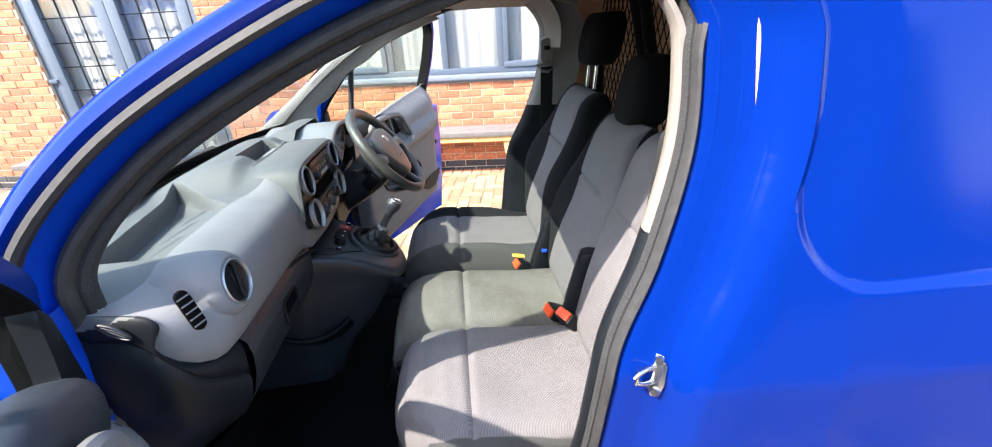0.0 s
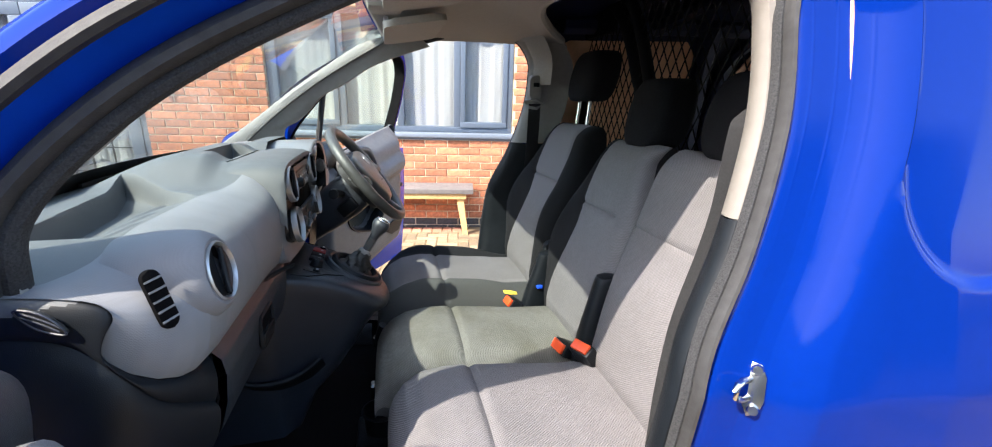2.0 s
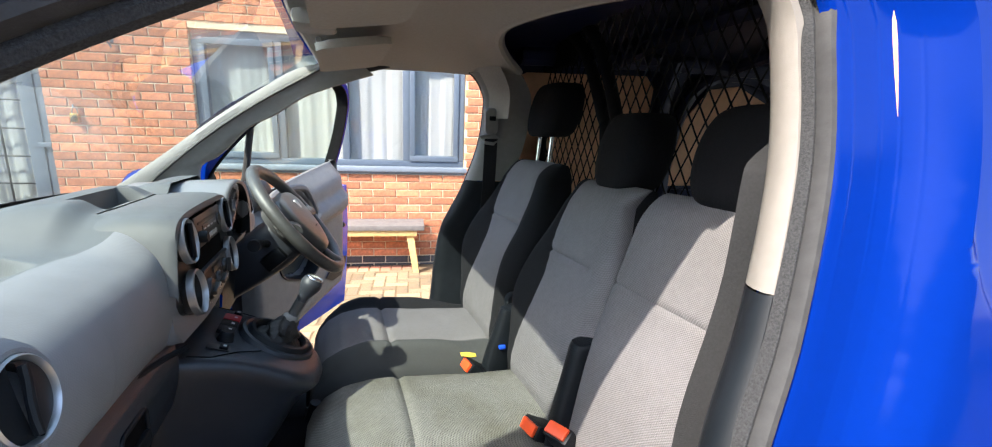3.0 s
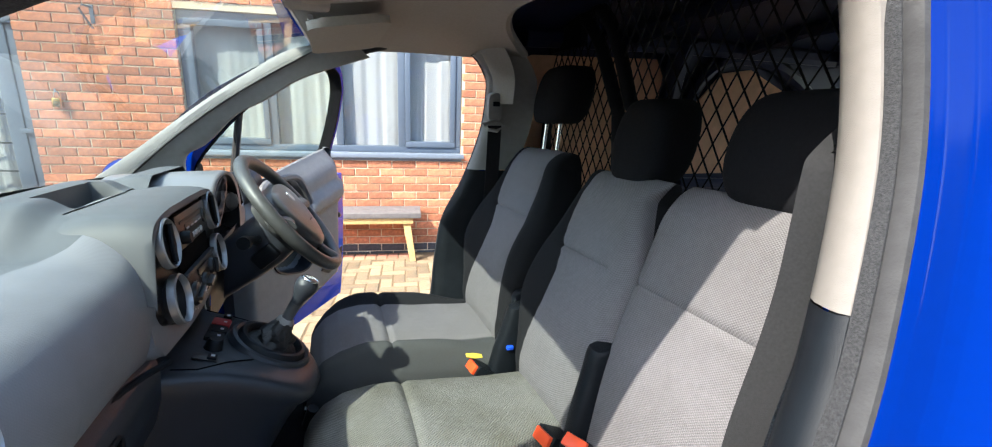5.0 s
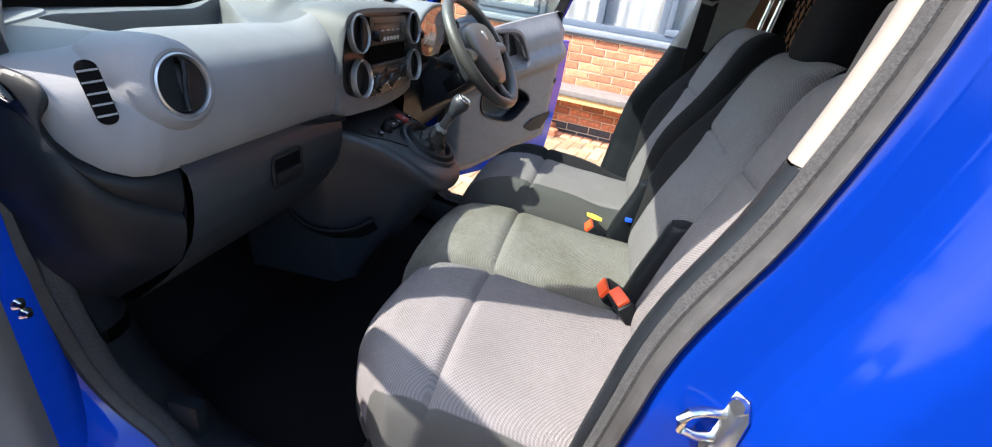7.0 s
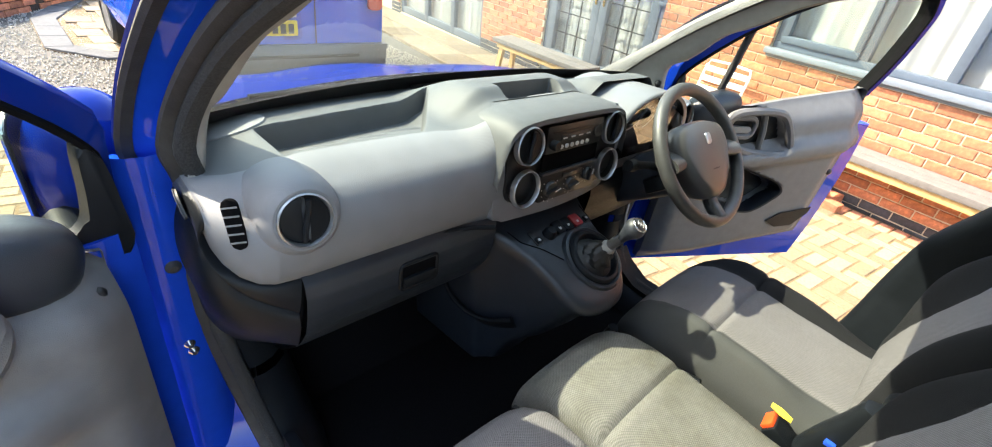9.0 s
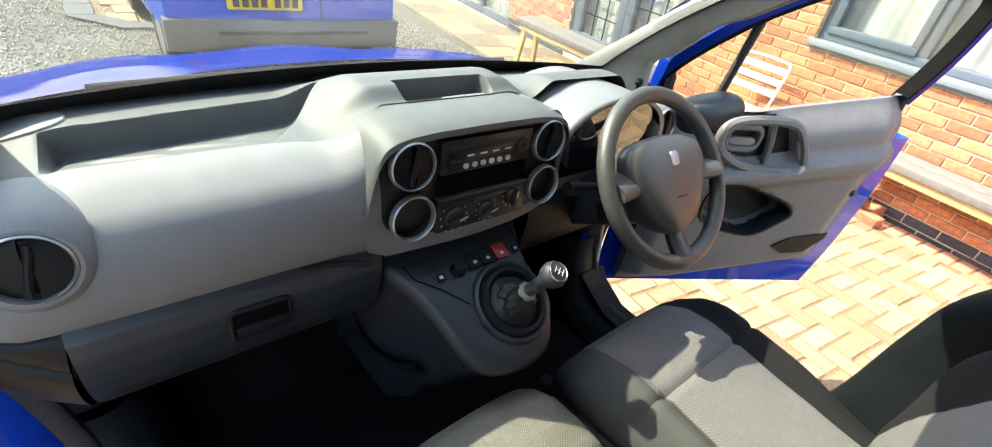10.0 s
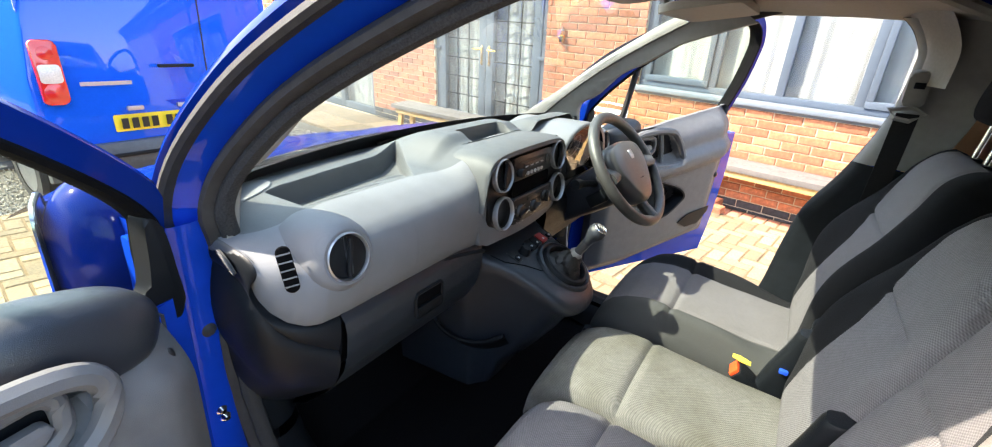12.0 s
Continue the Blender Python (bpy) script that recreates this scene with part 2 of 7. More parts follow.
TAPE = material("yellow_green_tape", (0.62, 0.72, 0.03), 0.5)
CABLE = material("black_cable_loom", (0.02, 0.02, 0.02), 0.6)
MARK = material("pale_grey_marking", (0.55, 0.55, 0.55), 0.5)
DIAL = material("instrument_cover", (0.02, 0.02, 0.022), 0.08, 0.0, 0.05, 40, 0.0)
# near-black that paints the shade inside slots, recesses and seams
GAP_SHADE = material("painted_gap_shade", (0.004, 0.004, 0.0045), 1.0, spec=0.05)
COVER_GLASS = clear_glass("instrument_glass", (0.80, 0.80, 0.80), 3.0)
SCREEN_GLASS = clear_glass("windscreen_glass", (0.70, 0.79, 0.75), 1.0, 0.014)
DOOR_GLASS = clear_glass("door_glass", (0.74, 0.84, 0.76))
HOUSE_GLASS = clear_glass("house_glass", (0.92, 0.95, 0.96))


def cloth(name, base, colour):
    """A woven seat panel that turns into plain cloth beyond its seam, where the mesh value "plain" is above nought."""
    m = base.copy()
    m.name = name
    nt = m.node_tree
    b, out = nt.nodes["Principled BSDF"], nt.nodes["Material Output"]
    p, at, mr, mx, nz, sc, co, bp, rg = (nt.nodes.new("ShaderNode" + k) for k in ("BsdfPrincipled", "Attribute", "MapRange", "MixShader", "TexNoise", "VectorMath", "TexCoord", "Bump", "MapRange"))
    at.attribute_name = "plain"
    mr.inputs["From Min"].default_value, mr.inputs["From Max"].default_value = -0.008, 0.008
    p.inputs["Roughness"].default_value, p.inputs["Specular IOR Level"].default_value = 0.95, 0.2
    nz.inputs["Scale"].default_value, nz.inputs["Detail"].default_value = 900, 4
    rg.inputs["To Min"].default_value, rg.inputs["To Max"].default_value = 0.7, 1.3
    sc.operation = "SCALE"
    sc.inputs[0].default_value = colour
    bp.inputs["Strength"].default_value, bp.inputs["Distance"].default_value = 0.5, 0.002
    for a, c in ((co.outputs["Object"], nz.inputs["Vector"]), (nz.outputs[0], rg.inputs[0]), (rg.outputs[0], sc.inputs["Scale"]), (sc.outputs[0], p.inputs["Base Color"]), (nz.outputs[0], bp.inputs["Height"]), (bp.outputs[0], p.inputs["Normal"]), (at.outputs["Fac"], mr.inputs[0]), (mr.outputs[0], mx.inputs[0]), (b.outputs[0], mx.inputs[1]), (p.outputs[0], mx.inputs[2]), (mx.outputs[0], out.inputs[0])):
        nt.links.new(a, c)
    return m


CLOTH_DARK = cloth("weave_with_charcoal_bolster", WEAVE, (0.012, 0.012, 0.0135))
CLOTH_SIDE = cloth("weave_with_grey_side_cloth", WEAVE, (0.062, 0.063, 0.062))
CLOTH_STAINED = cloth("stained_weave_with_grey_side_cloth", STAINED, (0.062, 0.063, 0.062))


# ---- shaping helpers ----
def part(name, bm, mat, parent, label="", smooth=True, kind=""):
    me = bpy.data.meshes.new(name)
    bmesh.ops.recalc_face_normals(bm, faces=bm.faces[:])
    bm.to_mesh(me)
    bm.free()
    for m in (mat if isinstance(mat, (list, tuple)) else [mat]):
        me.materials.append(m)
    if smooth:
        me.polygons.foreach_set("use_smooth", [True] * len(me.polygons))
        me.set_sharp_from_angle(angle=radians(38))
    ob = new(name, me)
    ob.parent = parent
    if label or kind:
        tagged(ob, label=label, kind=kind)
    return ob


def thing(name, label, category, m=None, group="", kind=""):
    ob = new(name)
    ob.empty_display_size = 0.05
    ob.matrix_world = VAN if m is None else m
    return tagged(ob, label, category, group, kind)


def box(bm, x0, x1, y0, y1, z0, z1, bevel=0.0, m=None, seg=2):
    r = bmesh.ops.create_cube(bm, size=1)
    vs = r["verts"]
    for v in vs:
        v.co = Vector((x0 + (v.co.x + 0.5) * (x1 - x0), y0 + (v.co.y + 0.5) * (y1 - y0), z0 + (v.co.z + 0.5) * (z1 - z0)))
    if bevel:
        es = list({e for v in vs for e in v.link_edges})
        out = bmesh.ops.bevel(bm, geom=es, offset=bevel, segments=seg, affect="EDGES", profile=0.6)
        vs = list({v for f in out["faces"] for v in f.verts} | {v for v in vs if v.is_valid})
    if m is not None:
        for v in vs:
            v.co = m @ v.co
    return bm


def B(*a, **k):
    return box(bmesh.new(), *a, **k)


def catmull(pts, n, closed=False):
    """A smooth line of n points through pts."""
    P = [Vector(p) for p in pts]
    c = len(P)
    out = []
    spans = c if closed else c - 1
    for i in range(n):
        s = i * spans / (n if closed else n - 1)
        k = min(int(s), spans - 1)
        f = s - k
        q = [P[(k + d) % c] if closed else P[min(max(k + d, 0), c - 1)] for d in (-1, 0, 1, 2)]
        out.append(0.5 * (2 * q[1] + (q[2] - q[0]) * f + (2 * q[0] - 5 * q[1] + 4 * q[2] - q[3]) * f * f + (3 * q[1] - q[0] - 3 * q[2] + q[3]) * f ** 3))
    return out


def loft(bm, rings, round_=True, cap=True, close=False):
    """Skins a row of rings (lists of points, all the same length)."""
    vs = [[bm.verts.new(p) for p in r] for r in rings]
    n = len(vs[0])
    rows = list(zip(vs, vs[1:])) + ([(vs[-1], vs[0])] if close else [])
    for a, b in rows:
        for i in range(n if round_ else n - 1):
            j = (i + 1) % n
            bm.faces.new((a[i], a[j], b[j], b[i]))
    if cap and round_ and not close:
        bm.faces.new(vs[0])
        bm.faces.new(list(reversed(vs[-1])))
    return vs


def tube(bm, pts, r, n=8, closed=False, flat=1.0):
    P = [Vector(p) for p in pts]
    rings = []
    up = Vector((0.13, 0.27, 0.95))
    for i, p in enumerate(P):
        if closed:
            d = P[(i + 1) % len(P)] - P[i - 1]
        else:
            d = P[min(i + 1, len(P) - 1)] - P[max(i - 1, 0)]
        d.normalize()
        s = d.cross(up)
        s = s.normalized() if s.length > 0.05 else d.orthogonal().normalized()
        u = s.cross(d)
        rr = r[i] if isinstance(r, (list, tuple)) else r
        rings.append([p + rr * (math.cos(2 * math.pi * k / n) * s + flat * math.sin(2 * math.pi * k / n) * u) for k in range(n)])
    loft(bm, rings, close=closed)
    return bm


def T(*a, **k):
    return tube(bmesh.new(), *a, **k)


def grid(bm, fn, nu, nv, pick=None):
    """A sheet: fn(i/nu, j/nv) gives the points; pick(u, v) the material slot of a face."""
    vs = [[bm.verts.new(fn(i / nu, j / nv)) for j in range(nv + 1)] for i in range(nu + 1)]
    for i in range(nu):
        for j in range(nv):
            f = bm.faces.new((vs[i][j], vs[i + 1][j], vs[i + 1][j + 1], vs[i][j + 1]))
            if pick:
                f.material_index = pick((i + 0.5) / nu, (j + 0.5) / nv)
    return bm


def revolve(bm, profile, m, n=32):
    """Turns (radius, height) pairs about the z axis of m."""
    loft(bm, [[m @ Vector((r * math.cos(2 * math.pi * k / n), r * math.sin(2 * math.pi * k / n), h)) for k in range(n)] for r, h in profile], cap=False)
    return bm


def R(profile, m, n=32):
    return revolve(bmesh.new(), profile, m, n)


def prism(bm, outline, depth, m, bevel=0.0):
    """A plate: outline (x, y pairs) pushed out to z = depth, set by m."""
    lo = [bm.verts.new(m @ Vector((x, y, 0))) for x, y in outline]
    hi = [bm.verts.new(m @ Vector((x, y, depth))) for x, y in outline]
    n = len(lo)
    side = []
    top = bm.faces.new(hi)
    bm.faces.new(list(reversed(lo)))
    for i in range(n):
        bm.faces.new((lo[i], lo[(i + 1) % n], hi[(i + 1) % n], hi[i]))
    if bevel:
        bmesh.ops.bevel(bm, geom=list(top.edges), offset=bevel, segments=2 if bevel < 0.015 else 5, affect="EDGES", profile=0.5)
    return bm


def PR(*a, **k):
    return prism(bmesh.new(), *a, **k)


def rounded(x0, x1, y0, y1, r, n=5):
    pts = []
    for cx, cy, a0 in ((x1 - r, y1 - r, 0), (x0 + r, y1 - r, 90), (x0 + r, y0 + r, 180), (x1 - r, y0 + r, 270)):
        for k in range(n + 1):
            a = radians(a0 + 90 * k / n)
            pts.append((cx + r * math.cos(a), cy + r * math.sin(a)))
    return pts


def axes(o, x, y):
    """A frame at o with the given x and near-y directions."""
    x = Vector(x).normalized()
    z = x.cross(Vector(y)).normalized()
    y = z.cross(x)
    return Matrix(((x.x, y.x, z.x, o[0]), (x.y, y.y, z.y, o[1]), (x.z, y.z, z.z, o[2]), (0, 0, 0, 1)))


def blend(a, b, f):
    return a + (b - a) * f


def smoothstep(a, b, x):
    f = min(1, max(0, (x - a) / (b - a)))
    return f * f * (3 - 2 * f)


def table(pairs, x):
    """Straight interpolation in a short table of (x, value)."""
    if x <= pairs[0][0]:
        return pairs[0][1]
    for (a, p), (b, q) in zip(pairs, pairs[1:]):
        if x <= b:
            return p + (q - p) * (x - a) / (b - a)
    return pairs[-1][1]


# ---- ground ----
def ground_z(x, y):
    n = VAN.to_3x3() @ Vector((0, 0, 1))
    o = VAN.translation
    return o.z - (n.x * (x - o.x) + n.y * (y - o.y)) / n.z


bm = bmesh.new()
STEPS = [-600, -60, -14, -11, -8, -6, -4, -2, 0, 2, 4, 6, 8, 11, 14, 60, 600]
vs = [[bm.verts.new((x, y, ground_z(max(-14, min(14, x)), max(-8, min(6, y))) - 0.05)) for y in STEPS] for x in STEPS]
for i in range(len(STEPS) - 1):
    for j in range(len(STEPS) - 1):
        bm.faces.new((vs[i][j], vs[i + 1][j], vs[i + 1][j + 1], vs[i][j + 1]))
part("ground", bm, GRAVEL, None, "sloping pale gravel drive with fine stones", kind="structure")

# ---- house ----
OPENINGS = [(-1.78, 0.60, 0.90, 2.12), (-4.76, -2.93, -0.02, 2.12), (-9.2, -6.22, -0.10, 2.12)]
X0, X1, Z0, Z1 = -13.0, 5.0, -0.6, 2.75
house_wall = part("wall_house", bmesh.new(), MORTAR, None, "red brick house wall with sandy mortar joints", kind="structure")
bm = bmesh.new()
cuts = sorted({X0, X1, *[c for o in OPENINGS for c in o[:2]]})
for a, b in zip(cuts, cuts[1:]):
    hole = next((o for o in OPENINGS if o[0] <= a + 0.01 and o[1] >= b - 0.01), None)
    for z0, z1 in ([(Z0, hole[2]), (hole[3], Z1)] if hole else [(Z0, Z1)]):
        box(bm, a, b, WALL_Y, WALL_Y + 0.28, z0, z1)
bm.to_mesh(house_wall.data)
bm.free()
part("eaves_soffit", B(X0, X1, WALL_Y - 0.16, WALL_Y + 0.28, 2.75, 2.80), WHITE, None, "white painted soffit board under the eaves", kind="structure")
bm = bmesh.new()
prism(bm, [(WALL_Y - 0.20, 2.80), (WALL_Y - 0.20, 2.92), (WALL_Y + 3.5, 4.6), (WALL_Y + 3.5, 4.4), (WALL_Y + 0.28, 2.80)], X1 - X0, axes((X0, 0, 0), (0, 1, 0), (0, 0, 1)))
part("house_roof", bm, BRICK_DARK, None, "dark tiled house roof over the eaves", kind="structure")
part("house_inside", B(X0, X1, WALL_Y + 2.6, WALL_Y + 2.7, Z0, Z1), ROOM, None, "dim plain wall inside the house", kind="structure")


def spans(z0, z1):
    """The stretches of wall that are brick between two heights."""
    out = [(-9.6, 1.9)]
    for o in OPENINGS:
        if o[2] < z1 - 0.01 and o[3] > z0 + 0.01:
            nxt = []
            for a, b in out:
                if o[1] <= a or o[0] >= b:
                    nxt.append((a, b))
                    continue
                if o[0] > a:
                    nxt.append((a, o[0]))
                if o[1] < b:
                    nxt.append((o[1], b))
            out = nxt
    return out


# ---- windows and doors of the house ----
def curtain(parent, x0, x1, z0, z1, y, waves, name="net_curtain"):
    bm = bmesh.new()
    rnd = [random.uniform(0.6, 1.4) for _ in range(12)]

    def at(u, v):
        x = blend(x0, x1, u)
        ph = u * waves * 2 * math.pi
        d = 0.007 * math.sin(ph + 1.1 * math.sin(ph * 0.37) * rnd[0]) + 0.003 * math.sin(ph * 2.3 + rnd[1] * 3)
        return (x, y + d * (0.6 + 0.4 * v) + 0.006 * math.sin(u * 41 + v * 2), blend(z1, z0, v))
    grid(bm, at, 160, 6)
    return part(name, bm, NET, parent, "gathered white net curtain")


def pane(parent, x0, x1, z0, z1, y, mat=HOUSE_GLASS):
    ob = part("pane", B(x0, x1, y, y + 0.006, z0, z1), mat, parent, smooth=False)
    ob.visible_shadow = False
    return ob


win = tagged(new("window_1"), "wide anthracite casement window with net curtains", "window", kind="structure")
YF = WALL_Y + 0.03
x0, x1, z0, z1 = -1.775, 0.595, 0.975, 2.115
for a, b, c, d in ((x0, x1, z0, z0 + 0.055), (x0, x1, z1 - 0.06, z1), (x0, x0 + 0.055, z0 + 0.055, z1 - 0.06), (x1 - 0.055, x1, z0 + 0.055, z1 - 0.06)):
    part("window_frame", B(a, b, YF, YF + 0.07, c, d, bevel=0.006), FRAME, win)
MULL = [-1.08, -0.52, 0.04]
for xm in MULL:
    part("mullion", B(xm - 0.033, xm + 0.033, YF + 0.003, YF + 0.07, z0 + 0.055, z1 - 0.06, bevel=0.006), FRAME, win)
edges = [x0 + 0.055, *[v for m_ in MULL for v in (m_ - 0.033, m_ + 0.033)], x1 - 0.055]
for k in range(4):
    a, b = edges[2 * k], edges[2 * k + 1]
    if k in (0, 3):
        part("sash", B(a, b, YF - 0.014, YF + 0.05, z0 + 0.05, z0 + 0.105, bevel=0.008), FRAME, win)
        for q in (B(a, b, YF - 0.014, YF + 0.05, z1 - 0.115, z1 - 0.06, bevel=0.008), B(a, a + 0.05, YF - 0.014, YF + 0.05, z0 + 0.105, z1 - 0.115, bevel=0.008), B(b - 0.05, b, YF - 0.014, YF + 0.05, z0 + 0.105, z1 - 0.115, bevel=0.008)):
            part("sash", q, FRAME, win)
        pane(win, a + 0.05, b - 0.05, z0 + 0.105, z1 - 0.115, YF + 0.02)
    else:
        pane(win, a, b, z0 + 0.055, z1 - 0.06, YF + 0.03)
part("window_sill", B(x0 - 0.03, x1 + 0.03, WALL_Y - 0.045, WALL_Y + 0.1, 0.925, 0.973, bevel=0.012), SILL, win)
part("sill_underside", B(x0 - 0.01, x1 + 0.01, WALL_Y - 0.012, WALL_Y + 0.09, 0.9, 0.925, bevel=0.004), SILL, win)
c = curtain(win, x0 - 0.25, x1 + 0.25, z0 + 0.03, z1, WALL_Y + 0.122, 17)

# french doors
fd = tagged(new("door_1"), "closed anthracite french doors with leaded glass and brass handles", "french doors", kind="structure")
x0, x1, z0, z1 = -4.755, -2.935, -0.01, 2.115
for a, b, c, d in ((x0, x0 + 0.07, z0, z1), (x1 - 0.07, x1, z0, z1), (x0 + 0.07, x1 - 0.07, z1 - 0.07, z1), (x0 + 0.07, x1 - 0.07, z0, z0 + 0.05)):
    part("door_frame", B(a, b, YF, YF + 0.08, c, d, bevel=0.006), FRAME, fd)
xc = (x0 + x1) / 2
for sgn in (-1, 1):
    a, b = (x0 + 0.07, xc - 0.002) if sgn < 0 else (xc + 0.002, x1 - 0.07)
    leaf = part("door_leaf", B(a, b, YF - 0.012, YF + 0.06, z0 + 0.05, z0 + 0.30, bevel=0.008), FRAME, fd)
    for q in (B(a, b, YF - 0.012, YF + 0.06, z1 - 0.18, z1 - 0.07, bevel=0.008), B(a, a + 0.115, YF - 0.012, YF + 0.06, z0 + 0.30, z1 - 0.18, bevel=0.008), B(b - 0.115, b, YF - 0.012, YF + 0.06, z0 + 0.30, z1 - 0.18, bevel=0.008)):
        part("stile", q, FRAME, leaf)
    ga, gb, gz0, gz1 = a + 0.115, b - 0.115, z0 + 0.30, z1 - 0.18
    pane(leaf, ga, gb, gz0, gz1, YF + 0.025)
    for i in range(1, 3):
        part("lead_bar", B(blend(ga, gb, i / 3) - 0.006, blend(ga, gb, i / 3) + 0.006, YF + 0.014, YF + 0.025, gz0, gz1), PLASTIC, leaf)
    for i in range(1, 7):
        part("lead_bar", B(ga, gb, YF + 0.012, YF + 0.024, blend(gz0, gz1, i / 7) - 0.006, blend(gz0, gz1, i / 7) + 0.006), PLASTIC, leaf)
    xh = xc + sgn * 0.062
    part("handle_plate", PR(rounded(-0.016, 0.016, -0.12, 0.12, 0.014), 0.010, axes((xh, YF - 0.012, 1.06), (1, 0, 0), (0, 0, 1)), bevel=0.003), GOLD, leaf, "polished brass handle plate")
    part("lever", T([(xh, YF - 0.02, 1.13), (xh, YF - 0.06, 1.13), (xh + sgn * 0.03, YF - 0.065, 1.13), (xh + sgn * 0.125, YF - 0.058, 1.128)], [0.011, 0.011, 0.010, 0.008], 10), GOLD, leaf, "brass lever handle")
    for zz in (0.25, 1.10, 1.95):
        part("hinge", B((x0 if sgn < 0 else x1 - 0.10) , (x0 + 0.10 if sgn < 0 else x1), YF - 0.03, YF, zz - 0.02, zz + 0.02, bevel=0.008), FRAME, fd)
curtain(fd, x0 + 0.05, x1 - 0.05, z0 + 0.05, z1, WALL_Y + 0.135, 14)

# patio doors further along
pd = tagged(new("door_2"), "closed grey patio doors further along the house", "patio doors", kind="structure")
x0, x1, z0, z1 = -9.195, -6.225, -0.09, 2.115
for a, b in ((x0, x0 + 0.09), (x0 + 1.0, x0 + 1.12), (x0 + 1.95, x0 + 2.07), (x1 - 0.09, x1)):
    part("door_frame", B(a, b, YF, YF + 0.08, z0, z1, bevel=0.006), FRAME, pd)
for a, b in ((x0 + 0.09, x0 + 1.0), (x0 + 1.12, x0 + 1.95), (x0 + 2.07, x1 - 0.09)):
    part("rail", B(a, b, YF + 0.002, YF + 0.078, z0, z0 + 0.12, bevel=0.006), FRAME, pd)
    part("rail", B(a, b, YF + 0.002, YF + 0.078, z1 - 0.1, z1, bevel=0.006), FRAME, pd)
    pane(pd, a, b, z0 + 0.12, z1 - 0.1, YF + 0.03)
curtain(pd, x0 + 0.05, x1 - 0.05, z0 + 0.1, z1, WALL_Y + 0.135, 20)


# ---- benches and things by the house ----
def bench(x0, x1, y0, y1, top, label, turn=0.0):
    gz = ground_z((x0 + x1) / 2, (y0 + y1) / 2)
    L, W, H = x1 - x0, y1 - y0, top - gz
    t = thing("bench", label, "bench", Matrix.Translation(((x0 + x1) / 2, (y0 + y1) / 2, gz)) @ pose(0, 0, 0, 0, 0, turn), group="benches by the house")
    for k in range(2):
        a = -W / 2 + k * W / 2
        part("board", B(-L / 2, L / 2, a + 0.003, a + W / 2 - 0.003, H - 0.05, H, bevel=0.006), GREYWOOD, t, "weathered grey seat board")
    part("rail", B(-L / 2 + 0.07, L / 2 - 0.07, -W / 2 + 0.02, -W / 2 + 0.045, H - 0.105, H - 0.05, bevel=0.003), PINE, t, "pale pine rail")
    part("rail", B(-L / 2 + 0.07, L / 2 - 0.07, W / 2 - 0.045, W / 2 - 0.02, H - 0.105, H - 0.05, bevel=0.003), PINE, t, "pale pine rail")
    for sx in (-1, 1):
        for sy in (-1, 1):
            bm = bmesh.new()
            xt, xb = sx * (L / 2 - 0.14), sx * (L / 2 - 0.075)
            yt, yb = sy * (W / 2 - 0.065), sy * (W / 2 - 0.03)
            drop = ground_z(t.matrix_world.translation.x, t.matrix_world.translation.y + yb) - gz
            loft(bm, [[(xt + a * 0.034, yt + b * 0.022, H - 0.05) for a, b in ((-1, -1), (1, -1), (1, 1), (-1, 1))], [(xb + a * 0.026, yb + b * 0.02, drop) for a, b in ((-1, -1), (1, -1), (1, 1), (-1, 1))]])
            part("leg", bm, PINE, t, "splayed pale pine leg", smooth=False)
    return t


bench(-1.02, 0.205, 4.36, 4.66, 0.468, "low bench with grey boards and splayed pine legs under the window")
bench(-4.50, -3.05, 3.74, 4.04, 0.50, "low bench with grey boards by the french doors", 3)

pile = thing("loose_bricks", "small heap of loose red bricks at the wall foot", "bricks", Matrix.Translation((-1.0, 4.50, ground_z(-1.0, 4.50))))
for k, (dx, dy, dz, a) in enumerate(((0, 0, 0, 8), (0.23, -0.03, 0, -6), (0.07, 0.1, 0, 40), (0.05, 0.02, 0.068, 22), (0.2, 0.1, 0, 80))):
    part("brick", B(-0.107, 0.107, -0.05, 0.05, 0, 0.065, bevel=0.004, m=pose(dx, dy, dz, 0, 0, a)), BRICK, pile)

# a folding chair against the wall
ch = thing("folding_chair", "white metal folding chair with slats, leaning on the wall", "chair", Matrix.Translation((-1.98, 4.36, ground_z(-1.98, 4.36))) @ pose(0, 0, 0, 0, 0, 3))
for sx in (-0.21, 0.21):
    part("side_tube", T([(sx, 0.0, 0.01), (sx, 0.10, 0.40), (sx, 0.20, 0.74), (sx * 0.9, 0.215, 0.78)], 0.011, 8), WHITE, ch)
part("top_tube", T([(-0.19, 0.215, 0.78), (0, 0.22, 0.79), (0.19, 0.215, 0.78)], 0.011, 8), WHITE, ch)
for k in range(3):
    z = 0.52 + 0.085 * k
    part("back_slat", B(-0.21, 0.21, 0.10 + (z - 0.4) * 0.29, 0.112 + (z - 0.4) * 0.29, z, z + 0.05, bevel=0.004), WHITE, ch)
for k in range(4):
    part("seat_slat", B(-0.20, 0.20, 0.0 + k * 0.02, 0.02 + k * 0.02, 0.20 + k * 0.06, 0.25 + k * 0.06, bevel=0.004), WHITE, ch)

# padlock box on the wall
lk = thing("key_safe", "small brass padlock hanging from a hook on the brick wall", "padlock", Matrix.Translation((-2.70, WALL_Y - 0.012, 1.36)))
part("body", B(-0.03, 0.03, -0.045, 0.0, -0.06, 0.015, bevel=0.008), GOLD, lk)
part("shackle", T([(-0.02, -0.02, 0.01), (-0.02, -0.02, 0.05), (0, -0.02, 0.07), (0.02, -0.02, 0.05), (0.02, -0.02, 0.01)], 0.006, 8), CHROME, lk)
